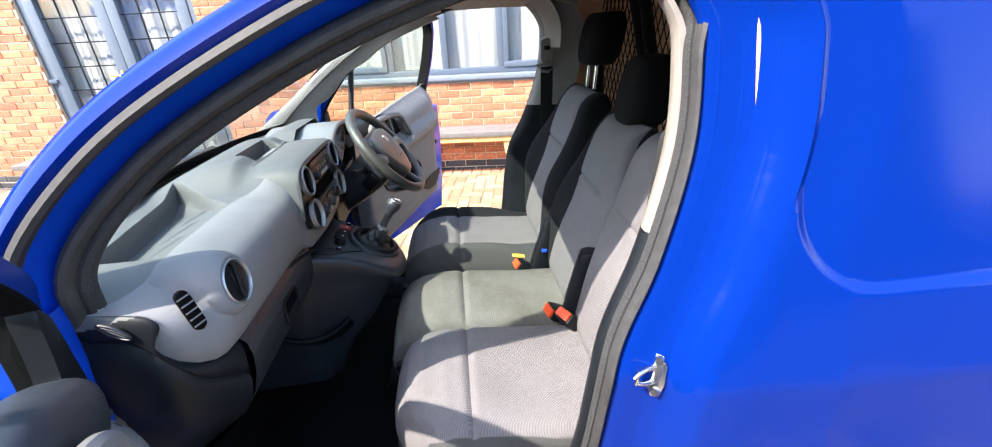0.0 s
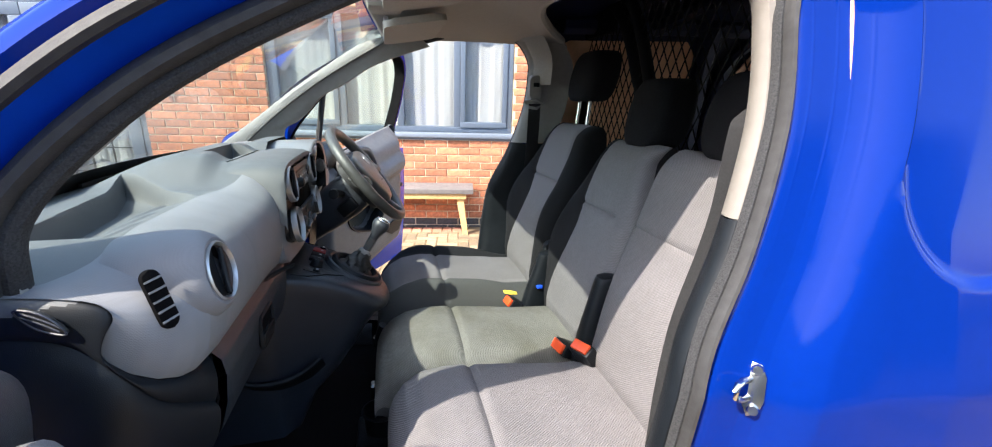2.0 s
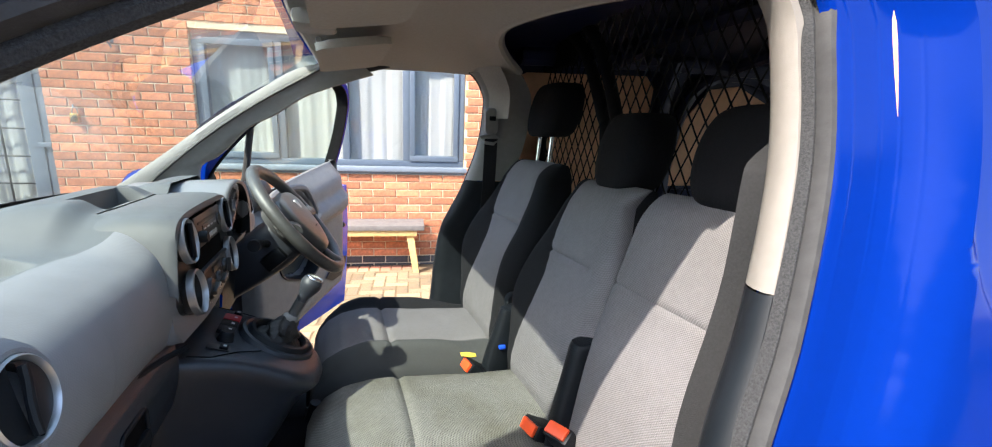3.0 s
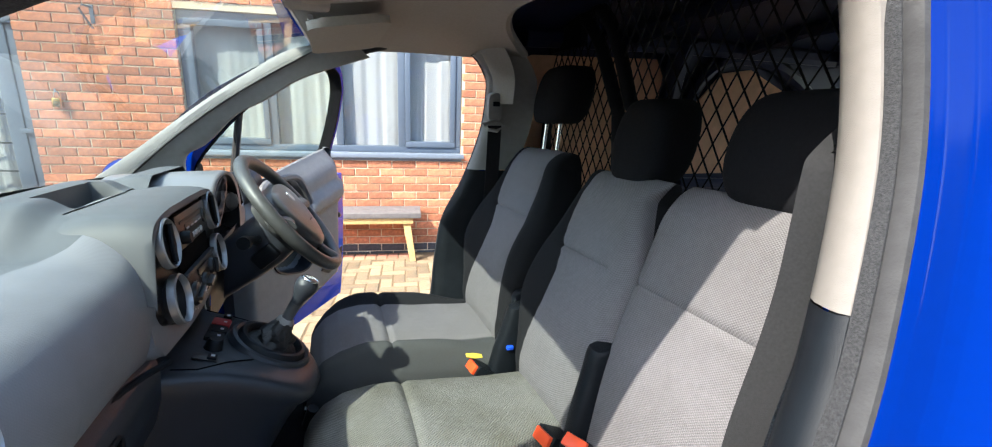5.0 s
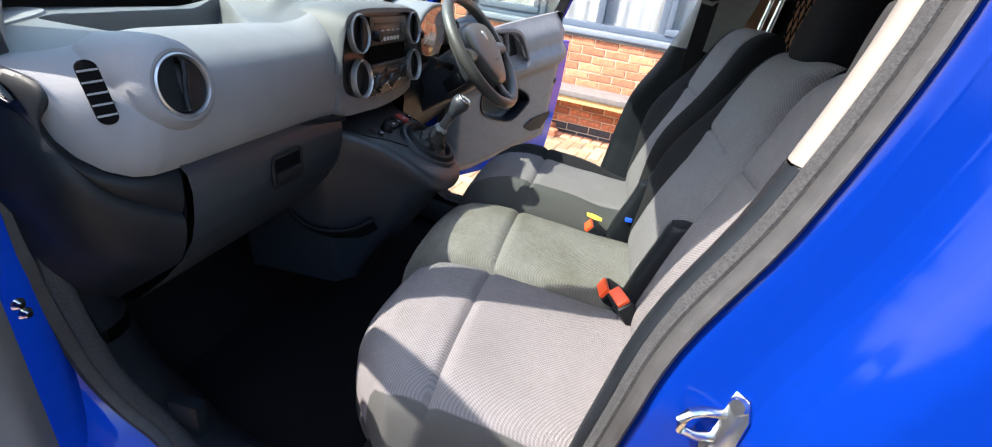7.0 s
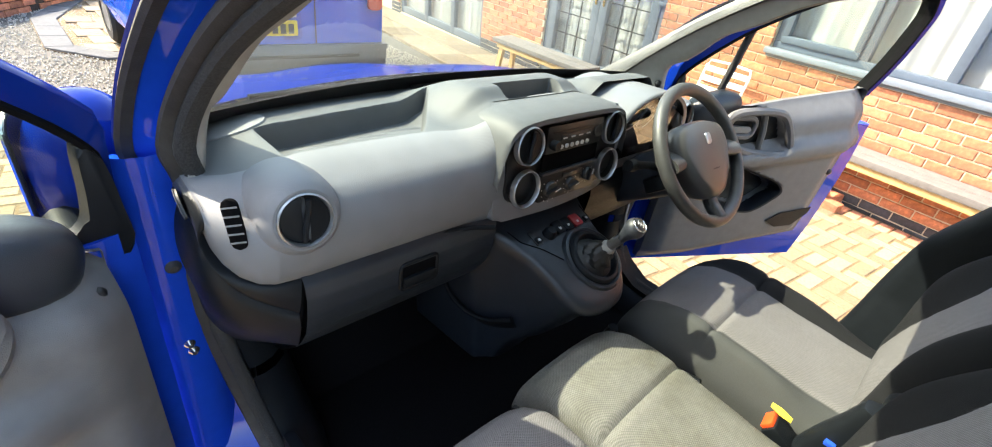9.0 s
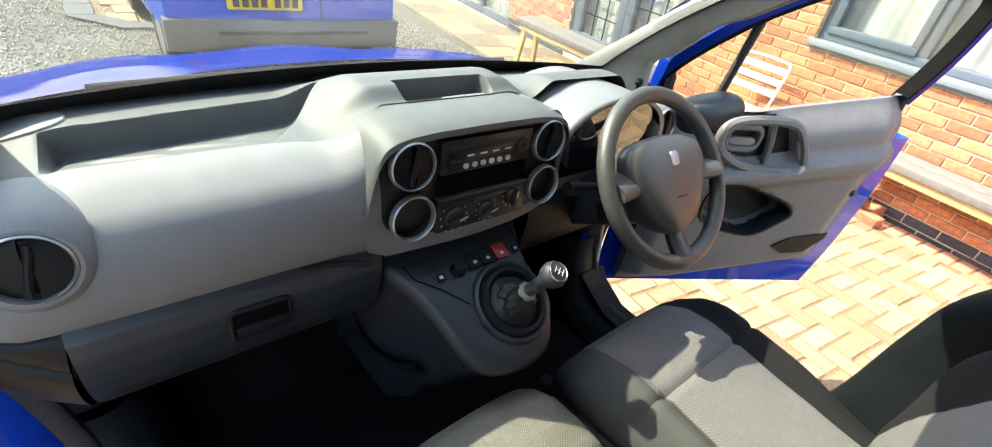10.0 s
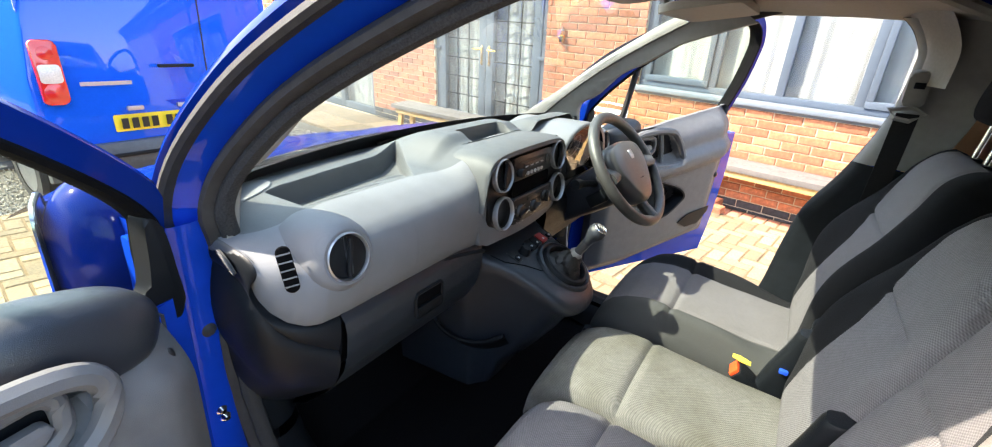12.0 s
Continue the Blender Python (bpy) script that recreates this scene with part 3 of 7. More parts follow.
part("hook", T([(0, 0.014, 0.09), (0, -0.03, 0.085), (0, -0.035, 0.06)], 0.006, 8), CHROME, lk)
hk = thing("wall_hook", "dark blue metal hook on the brick wall", "hook", Matrix.Translation((-2.36, WALL_Y - 0.006, 2.02)))
part("plate", B(-0.015, 0.015, -0.008, 0.002, -0.06, 0.08, bevel=0.003), FRAME, hk)
part("arm", T([(0, -0.008, 0.06), (-0.03, -0.06, 0.07), (-0.05, -0.07, 0.04), (0, -0.02, -0.10)], 0.008, 8), FRAME, hk)


# ---- the other van, parked ahead ----
OV = VAN @ Matrix.Translation((-3.40, 0.825, 0))
ov = thing("parked_van", "blue panel van parked on the gravel ahead, seen from behind", "van", OV)


def ov_half(z):
    return table([(0.25, 0.80), (0.5, 0.85), (0.95, 0.85), (1.3, 0.80), (1.6, 0.72), (1.72, 0.62)], z)


bm = bmesh.new()
ZS = [0.30, 0.42, 0.55, 0.75, 0.95, 1.12, 1.3, 1.45, 1.58, 1.66, 1.71]
for xs in (0,):
    rings = []
    for x, sh in ((0.0, 0.045), (-0.015, 0.015), (-0.05, 0.0), (-2.4, 0.0), (-2.9, 0.02)):
        ring = [(x - 0.05 * max(0, z - 0.9) - 0.10 * max(0, z - 1.45), -(ov_half(z) - sh), z) for z in ZS] + [(x - 0.05 * max(0, z - 0.9) - 0.10 * max(0, z - 1.45), ov_half(z) - sh, z) for z in reversed(ZS)]
        rings.append(ring)
    loft(bm, rings)
part("body", bm, BLUE_FAR_LIFTED, ov, "glossy blue painted body")
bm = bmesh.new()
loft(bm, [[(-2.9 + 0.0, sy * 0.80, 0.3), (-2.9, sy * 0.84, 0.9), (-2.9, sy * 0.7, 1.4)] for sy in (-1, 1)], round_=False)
part("front_face", bm, BLUE_FAR_LIFTED, ov)
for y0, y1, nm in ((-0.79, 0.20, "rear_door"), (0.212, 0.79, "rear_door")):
    d = part(nm, PR(rounded(y0, y1, 0.50, 1.60, 0.05), 0.012, OV.inverted() @ OV @ axes((0.008, 0, 0), (0, 1, 0), (-0.06, 0, 1)), bevel=0.008), BLUE_FAR_LIFTED, ov, "blue rear door with a pressed panel")
    part("pressed_panel", PR(rounded(y0 + 0.14 if y0 < 0 else y0 + 0.05, y1 - 0.05 if y0 < 0 else y1 - 0.14, 1.0, 1.48, 0.09), 0.012, axes((0.0165, 0, 0), (0, 1, 0), (-0.06, 0, 1)), bevel=0.010), BLUE_FAR_LIFTED, d)
part("plate_recess", PR(rounded(-0.52, 0.10, 0.56, 0.78, 0.03), 0.006, axes((0.010, 0, 0), (0, 1, 0), (-0.03, 0, 1)), bevel=0.004), BLUE_LIFTED, ov)
pl = part("number_plate", PR(rounded(-0.46, 0.06, 0.592, 0.705, 0.012), 0.006, axes((0.026, 0, 0), (0, 1, 0), (-0.03, 0, 1))), PLATE, ov, "yellow rear number plate with dark bars")
for k in range(7):
    yy = -0.425 + k * 0.062 + (0.032 if k > 3 else 0)
    part("plate_bar", B(0.0335, 0.0350, yy, yy + 0.042, 0.612, 0.684), INK, pl, smooth=False)
for yy in (-0.38, -0.06):
    part("plate_lamp", B(0.03, 0.055, yy, yy + 0.10, 0.735, 0.765, bevel=0.006), SILVER, ov)
part("door_handle", B(0.03, 0.06, -0.14, 0.10, 1.012, 1.035, bevel=0.008), PLASTIC, ov, "black door handle")
part("badge_bar", B(0.018, 0.022, -0.60, -0.31, 0.905, 0.93), SILVER, ov, "silver badge bar")
for sy in (-1, 1):
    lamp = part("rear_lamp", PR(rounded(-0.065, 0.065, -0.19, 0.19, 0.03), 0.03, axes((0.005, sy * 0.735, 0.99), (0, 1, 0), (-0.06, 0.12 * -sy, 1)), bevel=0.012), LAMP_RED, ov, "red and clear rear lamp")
    part("clear_lens", PR(rounded(-0.055, 0.055, -0.055, 0.055, 0.02), 0.006, axes((0.034, sy * 0.735, 0.985), (0, 1, 0), (-0.06, 0.12 * -sy, 1)), bevel=0.003), LAMP_CLEAR, lamp)
    for dz, r in ((0.115, 0.042), (-0.115, 0.056)):
        part("round_lens", R([(0.0, 0.012), (r * 0.6, 0.010), (r * 0.95, 0.004), (r, 0.0)], axes((0.032 - 0.06 * dz, sy * 0.735, 0.99 + dz), (0, 1, 0), (-0.06, 0.12 * -sy, 1)), 24), LAMP_RED, lamp, "round red lens")
bm = bmesh.new()
loft(bm, [[(x, y, z) for x, z in ((-0.05, 0.30), (0.06 - abs(y) * 0.06, 0.31), (0.095 - 0.10 * abs(y) ** 2, 0.38), (0.10 - 0.10 * abs(y) ** 2, 0.47), (0.05, 0.525), (-0.05, 0.53))] for y in [-0.86, -0.84, -0.7, -0.5, -0.25, 0, 0.25, 0.5, 0.7, 0.84, 0.86]])
bp = part("bumper", bm, BUMPER, ov, "grey plastic rear bumper")
part("bumper_slot", B(0.082, 0.101, -0.55, 0.55, 0.435, 0.462, bevel=0.008), PLASTIC, bp)
for xw in (-0.62, -2.55):
    for sy in (-1, 1):
        m_ = Matrix.Translation((xw, sy * 0.74, 0.30)) @ pose(0, 0, 0, -90 * sy, 0, 0)
        w = part("wheel", R([(0.19, -0.09), (0.27, -0.09), (0.30, -0.06), (0.30, 0.06), (0.27, 0.09), (0.19, 0.09)], m_, 36), TYRE, ov, "black tyre on a silver wheel")
        part("rim", R([(0.20, 0.06), (0.19, 0.085), (0.12, 0.07), (0.06, 0.09), (0.0, 0.092)], m_, 36), SILVER, w)
part("rear_screen_gap", B(0.012, 0.016, 0.201, 0.211, 0.53, 1.58), INK, ov, smooth=False)

# unseen tall wall, added behind the camera so the blue paint reflects dark
part("wall_opposite", B(-14, 12, -7.2, -7.0, -0.5, 5.4), UNSEEN_GREY, None, "unseen plain dark wall added to darken the paint's reflections", smooth=False, kind="structure")


# ---- the van's shell ----
LOOP = [(-0.152, 0.66), (-0.142, 0.90), (-0.156, 1.08), (-0.152, 1.163), (-0.06, 1.261), (0.06, 1.340), (0.25, 1.430), (0.43, 1.488), (0.59, 1.520), (0.680, 1.500), (0.726, 1.445), (0.736, 1.39), (0.724, 1.26),
        (0.672, 1.10), (0.610, 0.97), (0.585, 0.85), (0.555, 0.66), (0.50, 0.52), (0.42, 0.46), (0.25, 0.440), (0.0, 0.445), (-0.085, 0.480), (-0.138, 0.560)]
DOOR_LOOP = [(-0.195, 0.62), (-0.180, 0.90), (-0.186, 1.08), (-0.166, 1.163)] + LOOP[4:17] + [(0.50, 0.50), (0.42, 0.43), (0.25, 0.405), (0.0, 0.40), (-0.12, 0.42), (-0.185, 0.49)]
NLOOP = 132
RIM = [(p.x, p.y) for p in catmull([(x, z, 0) for x, z in LOOP], NLOOP, closed=True)]
DOOR_RIM = [(p.x, p.y) for p in catmull([(x, z, 0) for x, z in DOOR_LOOP], NLOOP, closed=True)]


def half(z):
    """Half the width of the cab at the door seal."""
    return 0.700 - max(0.0, z - 0.92) * 0.20 - max(0.0, 0.80 - z) * 0.16


def skin(z):
    """Half the width of the body just inside its outer skin."""
    return 0.715 - max(0.0, z - 0.92) * 0.20


def rim_normal(i, rim=RIM):
    a, b = Vector(rim[i - 1]), Vector(rim[(i + 1) % NLOOP])
    d = (b - a).normalized()
    return Vector((-d.y, d.x))          # outwards, the loop runs clockwise


def band(side, offs, i0=0, i1=NLOOP, wrap=True, slim=0.012):
    """A strip along the door opening. offs: (outward shift, sideways shift) pairs."""
    rings = []
    for i in (range(NLOOP) if wrap else range(i0, i1)):
        n = rim_normal(i)
        ring = []
        w = (1 - smoothstep(88, 104, i)) * smoothstep(54, 64, i) if side < 0 else 0.0      # the slimmer rear run of the passenger's seal
        fw = max(1 - smoothstep(8, 15, i), smoothstep(112, 121, i)) if side < 0 else 0.0        # the hinge post stands further in
        wider = 0.024 * smoothstep(8, 14, i) * (1 - smoothstep(42, 54, i)) if side > 0 else 0.0
        for o, dy in offs:
            o = blend(o, o * 0.55 - 0.022, w) + wider
            x, z = RIM[i][0] + n.x * o - 0.030 * fw, RIM[i][1] + n.y * o
            ring.append((x, side * ((skin(z) if dy > 0.03 else half(z)) + dy + w * (slim if dy > 0.004 else 0.5 * slim) - 0.042 * fw), z))
        rings.append(ring)
    bm = bmesh.new()
    loft(bm, rings, round_=False, cap=False, close=wrap)
    return bm


van = thing("van_body", "blue panel van body with the cab doors open", "van")
TOP0 = 12          # where the loop begins to climb the pillar
for side in (-1, 1):
    part("door_seal", band(side, [(0.011, -0.004), (0.010, 0.010), (0.011, 0.020), (0.016, 0.028), (0.024, 0.030), (0.032, 0.025), (0.037, 0.012), (0.036, -0.02)]), SEAL, van, "black rubber door seal round the opening")
    part("seal_lip", band(side, [(0.010, -0.014), (0.001, -0.013), (-0.004, -0.008), (-0.006, 0.000), (-0.003, 0.009), (0.004, 0.014), (0.014, 0.013)]), SEAL_GREY, van, "grey flocked edge of the door seal")
    part("door_jamb", band(side, [(0.032, -0.01), (0.037, 0.008), (0.044, 0.014), (0.052, 0.0295), (0.060, 0.036)], slim=-0.03), BLUE_LIFTED, van, "blue painted door jamb")
    # pillar and roof rail outside the opening
    if side < 0:
        part("gutter_strip", band(side, [(0.056, 0.034), (0.055, 0.048), (0.061, 0.054), (0.070, 0.052), (0.073, 0.042)], TOP0, 52, False), SEAL, van, "black weather strip along the pillar")
    part("roof_rail", band(side, [(0.068, 0.036), (0.072, 0.046), (0.082, 0.053), (0.096, 0.046), (0.108, 0.0305), (0.112, -0.02)] if side < 0 else [(0.044, 0.026), (0.048, 0.036), (0.054, 0.036), (0.060, 0.02), (0.061, -0.01)], TOP0 - 2, 58, False), BLUE, van, "glossy blue screen pillar and roof rail")
    # inner trims
    inner = catmull([(-0.200, 1.085, 0), (-0.196, 1.165, 0), (-0.145, 1.215, 0), (-0.048, 1.305, 0), (0.045, 1.362, 0), (0.15, 1.428, 0), (0.26, 1.468, 0), (0.34, 1.490, 0)], 40)
    outer = catmull([(-0.405, 1.085, 0), (-0.385, 1.115, 0), (-0.250, 1.215, 0), (-0.115, 1.318, 0), (0.0, 1.398, 0), (0.12, 1.474, 0), (0.20, 1.500, 0), (0.30, 1.520, 0)], 40)
    rings = []
    for k, (a, b) in enumerate(zip(inner, outer)):
        yo = blend(0.640, 0.565, k / 39)
        yi = half(a.y) - 0.012
        tight = min(1.0, 0.085 / (b - a).length)
        rings.append([(blend(a.x, b.x, f), side * (blend(yi, yo, f) - dy), blend(a.y, b.y, f)) for f, dy in ((g * tight if g < 0 else g, h) for g, h in (((-0.50, -0.012), (-0.53, -0.002), (-0.52, 0.006), (-0.47, 0.011), (-0.10, 0.016), (0.18, 0.021), (0.45, 0.025), (0.75, 0.024), (0.93, 0.016), (1.0, -0.008)) if side > 0 else ((-0.40, -0.004), (-0.43, 0.004), (-0.42, 0.012), (-0.36, 0.018), (-0.10, 0.024), (0.20, 0.028), (0.45, 0.030), (0.75, 0.022), (0.95, 0.008), (1.0, -0.008))))])
    bm = bmesh.new()
    loft(bm, rings, round_=False, cap=False)
    part("pillar_trim", bm, TRIM, van, "pale grey screen pillar trim")
    part("foot_trim", band(side, [(0.004, -0.014), (0.003, -0.036), (0.010, -0.060), (0.030, -0.085), (0.070, -0.10)], 112, 132, False), PLASTIC, van, "black footwell side trim")
    part("foot_trim", band(side, [(0.004, -0.014), (0.003, -0.036), (0.010, -0.060), (0.030, -0.085), (0.070, -0.10)], 0, 9, False), PLASTIC, van)
    part("roof_side_trim", band(side, [(0.004, -0.014), (0.005, -0.040), (0.012, -0.060), (0.030, -0.085), (0.050, -0.12)], 40, 66 if side > 0 else 54, False), LINER, van)



REAR = sorted((z, x) for x, z in RIM if x > 0.43 and z < 1.515 and (x > 0.60 or z < 1.0))


def side_x(z):
    """The rear edge of the door opening at height z."""
    return table(REAR, z)


def bpillar(side, z0, z1, depth0, depth1, mat, name, label):
    rings = []
    for k in range(25):
        z = blend(z0, z1, k / 24)
        x, h = side_x(z), half(z)
        prof = ((-0.004, 0.014), (-0.008, 0.020), (-0.006, 0.028), (0.002, 0.038), (0.014, 0.046), (0.030, 0.052), (depth1 * 0.7, 0.062), (depth1, 0.075))
        if side < 0:
            prof = ((-0.018, -0.016), (-0.027, -0.014), (-0.0315, -0.006), (-0.031, 0.006), (-0.026, 0.020), (-0.018, 0.030), (-0.006, 0.036), (0.012, 0.039), (depth1 * 0.7, 0.050), (depth1, 0.066))
        rings.append([(x + dx, side * (h - dy), z) for dx, dy in prof])
    bm = bmesh.new()
    loft(bm, rings, round_=False, cap=False)
    return part(name, bm, mat, van, label)


for side in (-1, 1):
    bpillar(side, 1.137, 1.50, 0.01, 0.145 if side > 0 else 0.10, TRIM if side > 0 else CREAM, "upper_pillar_trim", "pale moulded trim on the upper door pillar")
    bpillar(side, 0.46, 1.135, 0.0, 0.16, PLASTIC, "lower_pillar_trim", "black moulded trim on the lower door pillar")


# passenger side panel behind the door, and its mirror
CREASES = (0.021, 0.053, 0.071, 0.089)


def side_panel(side):
    zs = [0.25, 0.32, 0.40] + [0.42 + 0.0125 * k for k in range(48)] + [1.02 + 0.004 * k for k in range(62)] + [1.28, 1.31, 1.34, 1.37, 1.40, 1.42, 1.44, 1.46, 1.48, 1.50, 1.53, 1.56, 1.60, 1.64, 1.68]
    edge = ((0.0, 0.010), (0.003, 0.0175), (0.008, 0.0215), (0.02, 0.0245), (0.05, 0.0295), (0.06, 0.0325), (0.07, 0.0365), (0.08, 0.0425), (0.09, 0.0500), (0.10, 0.0585), (0.11, 0.0660), (0.12, 0.0720), (0.13, 0.076))
    cols = [("e", d, table(edge, d)) for d in sorted([0.0, 0.0015, 0.003, 0.005, 0.008, 0.012, 0.03, 0.037, 0.043, 0.062, 0.081, 0.097, 0.10, 0.107, 0.115, 0.122, 0.13] + [q + 0.0009 * k for q in CREASES for k in range(-4, 5)])] + [("s", 0.004 * k, 0.078 + 0.0004 * min(k, 25)) for k in range(1, 26)] + [("s", 0.1 + 0.012 * k, 0.088) for k in range(1, 22)] + [("s", d, 0.09) for d in (0.40, 0.5, 0.65, 0.8, 1.0, 1.2, 1.5)] + [("s", 1.7, 0.085), ("s", 1.9, 0.07)]

    rings = []
    for z in zs:
        ring = []
        e = side_x(z)
        seam = 0.80 + 0.02 * math.sin((z - 0.4) * 2) - 0.25 * max(0, z - 1.40)
        for kind_, d, dy in cols:
            x = e + d + (0.034 * (1 - d / 0.13) if side > 0 else -0.004 * (1 - d / 0.13)) if kind_ == "e" else max(seam, e + 0.138) + d
            y = skin(z) + dy
            y -= 0.9 * max(0, z - 1.52) ** 1.5
            # three upright creases, which fade out below the waist
            if kind_ == "e" and side < 0:
                y += 0.0005 * smoothstep(0.95, 1.45, z) * sum(math.exp(-((d - q) / 0.0017) ** 2) for q in CREASES)
            # shallow pressed panel with rounded corners
            if kind_ == "s":
                rx, rz = abs(x - 1.36) - (0.52 - 0.13), abs(z - 1.33) - (0.275 - 0.13)
                dist = math.hypot(max(rx, 0), max(rz, 0)) + min(max(rx, rz), 0) - 0.13
                y -= 0.010 * (1 - smoothstep(-0.014, 0.002, dist))
            ring.append((x, side * y, z))
        rings.append(ring)
    bm = bmesh.new()
    loft(bm, rings, round_=False, cap=False)
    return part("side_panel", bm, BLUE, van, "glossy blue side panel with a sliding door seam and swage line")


for side in (-1, 1):
    side_panel(side)
    # sill below the door and post ahead of it
    bm = bmesh.new()
    loft(bm, [[(x, side * y, z) for y, z in ((0.60, 0.375), (0.70, 0.385), (0.745, 0.37), (0.775, 0.33), (0.77, 0.22), (0.6, 0.2))] for x in (-0.30, -0.1, 0.1, 0.3, 0.5, 0.56)])
    part("sill", bm, BLUE, van, "blue painted door sill")
    bm = bmesh.new()
    if side < 0:
        loft(bm, [[(x, -y, z) for x, y in ((-0.240, 0.628), (-0.226, 0.645), (-0.205, 0.664), (-0.190, 0.682), (-0.186, 0.700), (-0.188, 0.724), (-0.200, 0.745), (-0.30, 0.750), (-0.33, 0.76))] for z in (0.36, 0.5, 0.7, 0.9, 1.05, 1.12)], round_=False, cap=False)
    else:
        loft(bm, [[(-0.175 - 0.0 * z, side * 0.695, z), (-0.205, side * 0.700, z), (-0.232, side * 0.712, z), (-0.262, side * 0.716, z), (-0.275, side * 0.74, z), (-0.31, side * 0.745, z), (-0.33, side * 0.76, z)] for z in (0.36, 0.5, 0.7, 0.9, 1.05, 1.12)], round_=False, cap=False)
    part("post_flange", B(-0.262, -0.205, min(side * 0.722, side * 0.762), max(side * 0.722, side * 0.762), 0.40, 1.10, bevel=0.006), BLUE_LIFTED, van, "blue painted flange of the hinge post")
    part("hinge_post", bm, BLUE_LIFTED, van, "blue painted hinge post")
    for z, r in ((0.936, 0.009), (0.775, 0.007), (0.757, 0.007)):
        at_ = axes((-0.186, -0.700 - 0.004 * (z == 0.775), z), (0, 1, 0), (0, 0, 1)) if side < 0 else axes((-0.212, 0.701, z), (1, 0, 0), (0, 0, -1))
        part("bolt", R([(0.0, 0.007), (r * 0.6, 0.007), (r, 0.003), (r * 1.3, 0.0)], at_, 16), CHROME if z < 0.8 else SEAL, van)
    part("hinge", B(-0.27, -0.20, min(side * 0.70, side * 0.74), max(side * 0.70, side * 0.74), 0.71, 0.745, bevel=0.006), BLUE_LIFTED, van, "blue painted door hinge")
    part("hinge", B(-0.27, -0.22, min(side * 0.70, side * 0.74), max(side * 0.70, side * 0.74), 0.86, 0.90, bevel=0.006), BLUE_LIFTED, van, "blue painted door hinge")
    # front wing
    bm = bmesh.new()

    def wing(u, v):
        x = blend(-0.34, -1.45, u)
        a = v * 1.35
        return (x, side * (0.43 + 0.285 * math.sin(a) - 0.10 * u ** 2), blend(0.98, 0.76, u) + 0.10 * math.cos(a) - (0.38 * smoothstep(0.75, 1.0, v)))
    grid(bm, wing, 12, 14)
    part("front_wing", bm, BLUE, van, "glossy blue front wing")


# bonnet, scuttle and windscreen
def screen_x(y):
    return -0.435 + 0.26 * y * y


bm = bmesh.new()
grid(bm, lambda u, v: ((lambda y, d: (screen_x(y) - 0.150 - d, y, 1.086 - 0.05 * y * y - 0.13 * d - 0.17 * d * d + 0.006 * math.cos(y * 14) * (d > 0.1)))(blend(-0.66, 0.66, v), 0.95 * u)), 24, 30)
part("bonnet", bm, BLUE, van, "glossy blue bonnet")
bm = bmesh.new()
grid(bm, lambda u, v: ((lambda y: (screen_x(y) - 0.155 + 0.18 * u, y, 1.078 - 0.05 * y * y + 0.020 * u - 0.025 * math.sin(u * 3.1)))(blend(-0.68, 0.68, v))), 6, 30)
part("scuttle", bm, PLASTIC, van, "black plastic scuttle below the screen")
part("wiper_arm", T([(-0.47, 0.42, 1.10), (-0.475, 0.2, 1.105), (-0.468, -0.15, 1.108), (-0.44, -0.48, 1.105)], [0.012, 0.009, 0.008, 0.006], 8), PLASTIC, van, "black wiper arm")
part("washer_jet", B(-0.485, -0.46, -0.36, -0.30, 1.085, 1.105, bevel=0.005), PLASTIC, van)


def screen(u, v):
    y = blend(-1, 1, v)
    yb, yt = 0.655 * y, 0.585 * y
    base = Vector((screen_x(yb) + 0.012, yb, 1.098))
    top = Vector((0.155 + 0.06 * y * y, yt, 1.525 - 0.045 * y * y))
    p = base.lerp(top, u)
    p.z += 0.03 * math.sin(math.pi * u) * (1 - 0.5 * y * y)
    p.x -= 0.02 * math.sin(math.pi * u)
    return p


bm = bmesh.new()
grid(bm, screen, 10, 16)
part("windscreen", bm, SCREEN_GLASS, van, "curved clear windscreen")
bm = bmesh.new()
grid(bm, lambda a, b: screen(0.10 * a, b) + Vector((0.004, 0, -0.003)), 3, 24)
part("screen_border", bm, GLOSSY_BLACK, van, "black printed border of the screen")
bm = bmesh.new()
tube(bm, [screen(0.0, v / 20) + Vector((0.004, 0, 0.006)) for v in range(21)], 0.012, 8)
part("screen_seal", bm, SEAL, van, "black rubber screen seal")
for v in (0.0, 1.0):
    part("screen_seal", T([screen(u / 12, v) for u in range(13)], 0.010, 8), SEAL, van)
    bm = bmesh.new()
    grid(bm, lambda a, b: screen(a, abs(v - 0.034 * b)) + Vector((0.004, 0, -0.003)), 12, 2)
    part("screen_border", bm, GLOSSY_BLACK, van, "black printed border of the screen")

# roof and headlining
bm = bmesh.new()
grid(bm, lambda u, v: ((lambda x, y: (x, 0.60 * y, 1.55 - 0.035 * y ** 4 + 0.115 * smoothstep(0.10, 0.60, x) + 0.03 * smoothstep(0.6, 1.1, x)))(blend(0.13, 2.6, u), blend(-1, 1, v))), 24, 16)
part("roof", bm, BLUE, van, "blue painted roof")


def liner(u, v):
    y = blend(-1, 1, v)
    x = blend(0.165, 0.60 + 0.29 * abs(y) ** 1.6, u)
    z = 1.530 + 0.012 * math.sin(u * math.pi) - 0.042 * abs(y) ** 3
    z -= 0.010 * smoothstep(0.85, 1.0, u) * (1 - 0.2 * abs(y)) - 0.004 * math.sin(u * 9) * (1 - y * y)
    return (x + 0.05 * y * y * (1 - u) - 0.02 * (abs(y) > 0.9) * u, 0.605 * y, z)


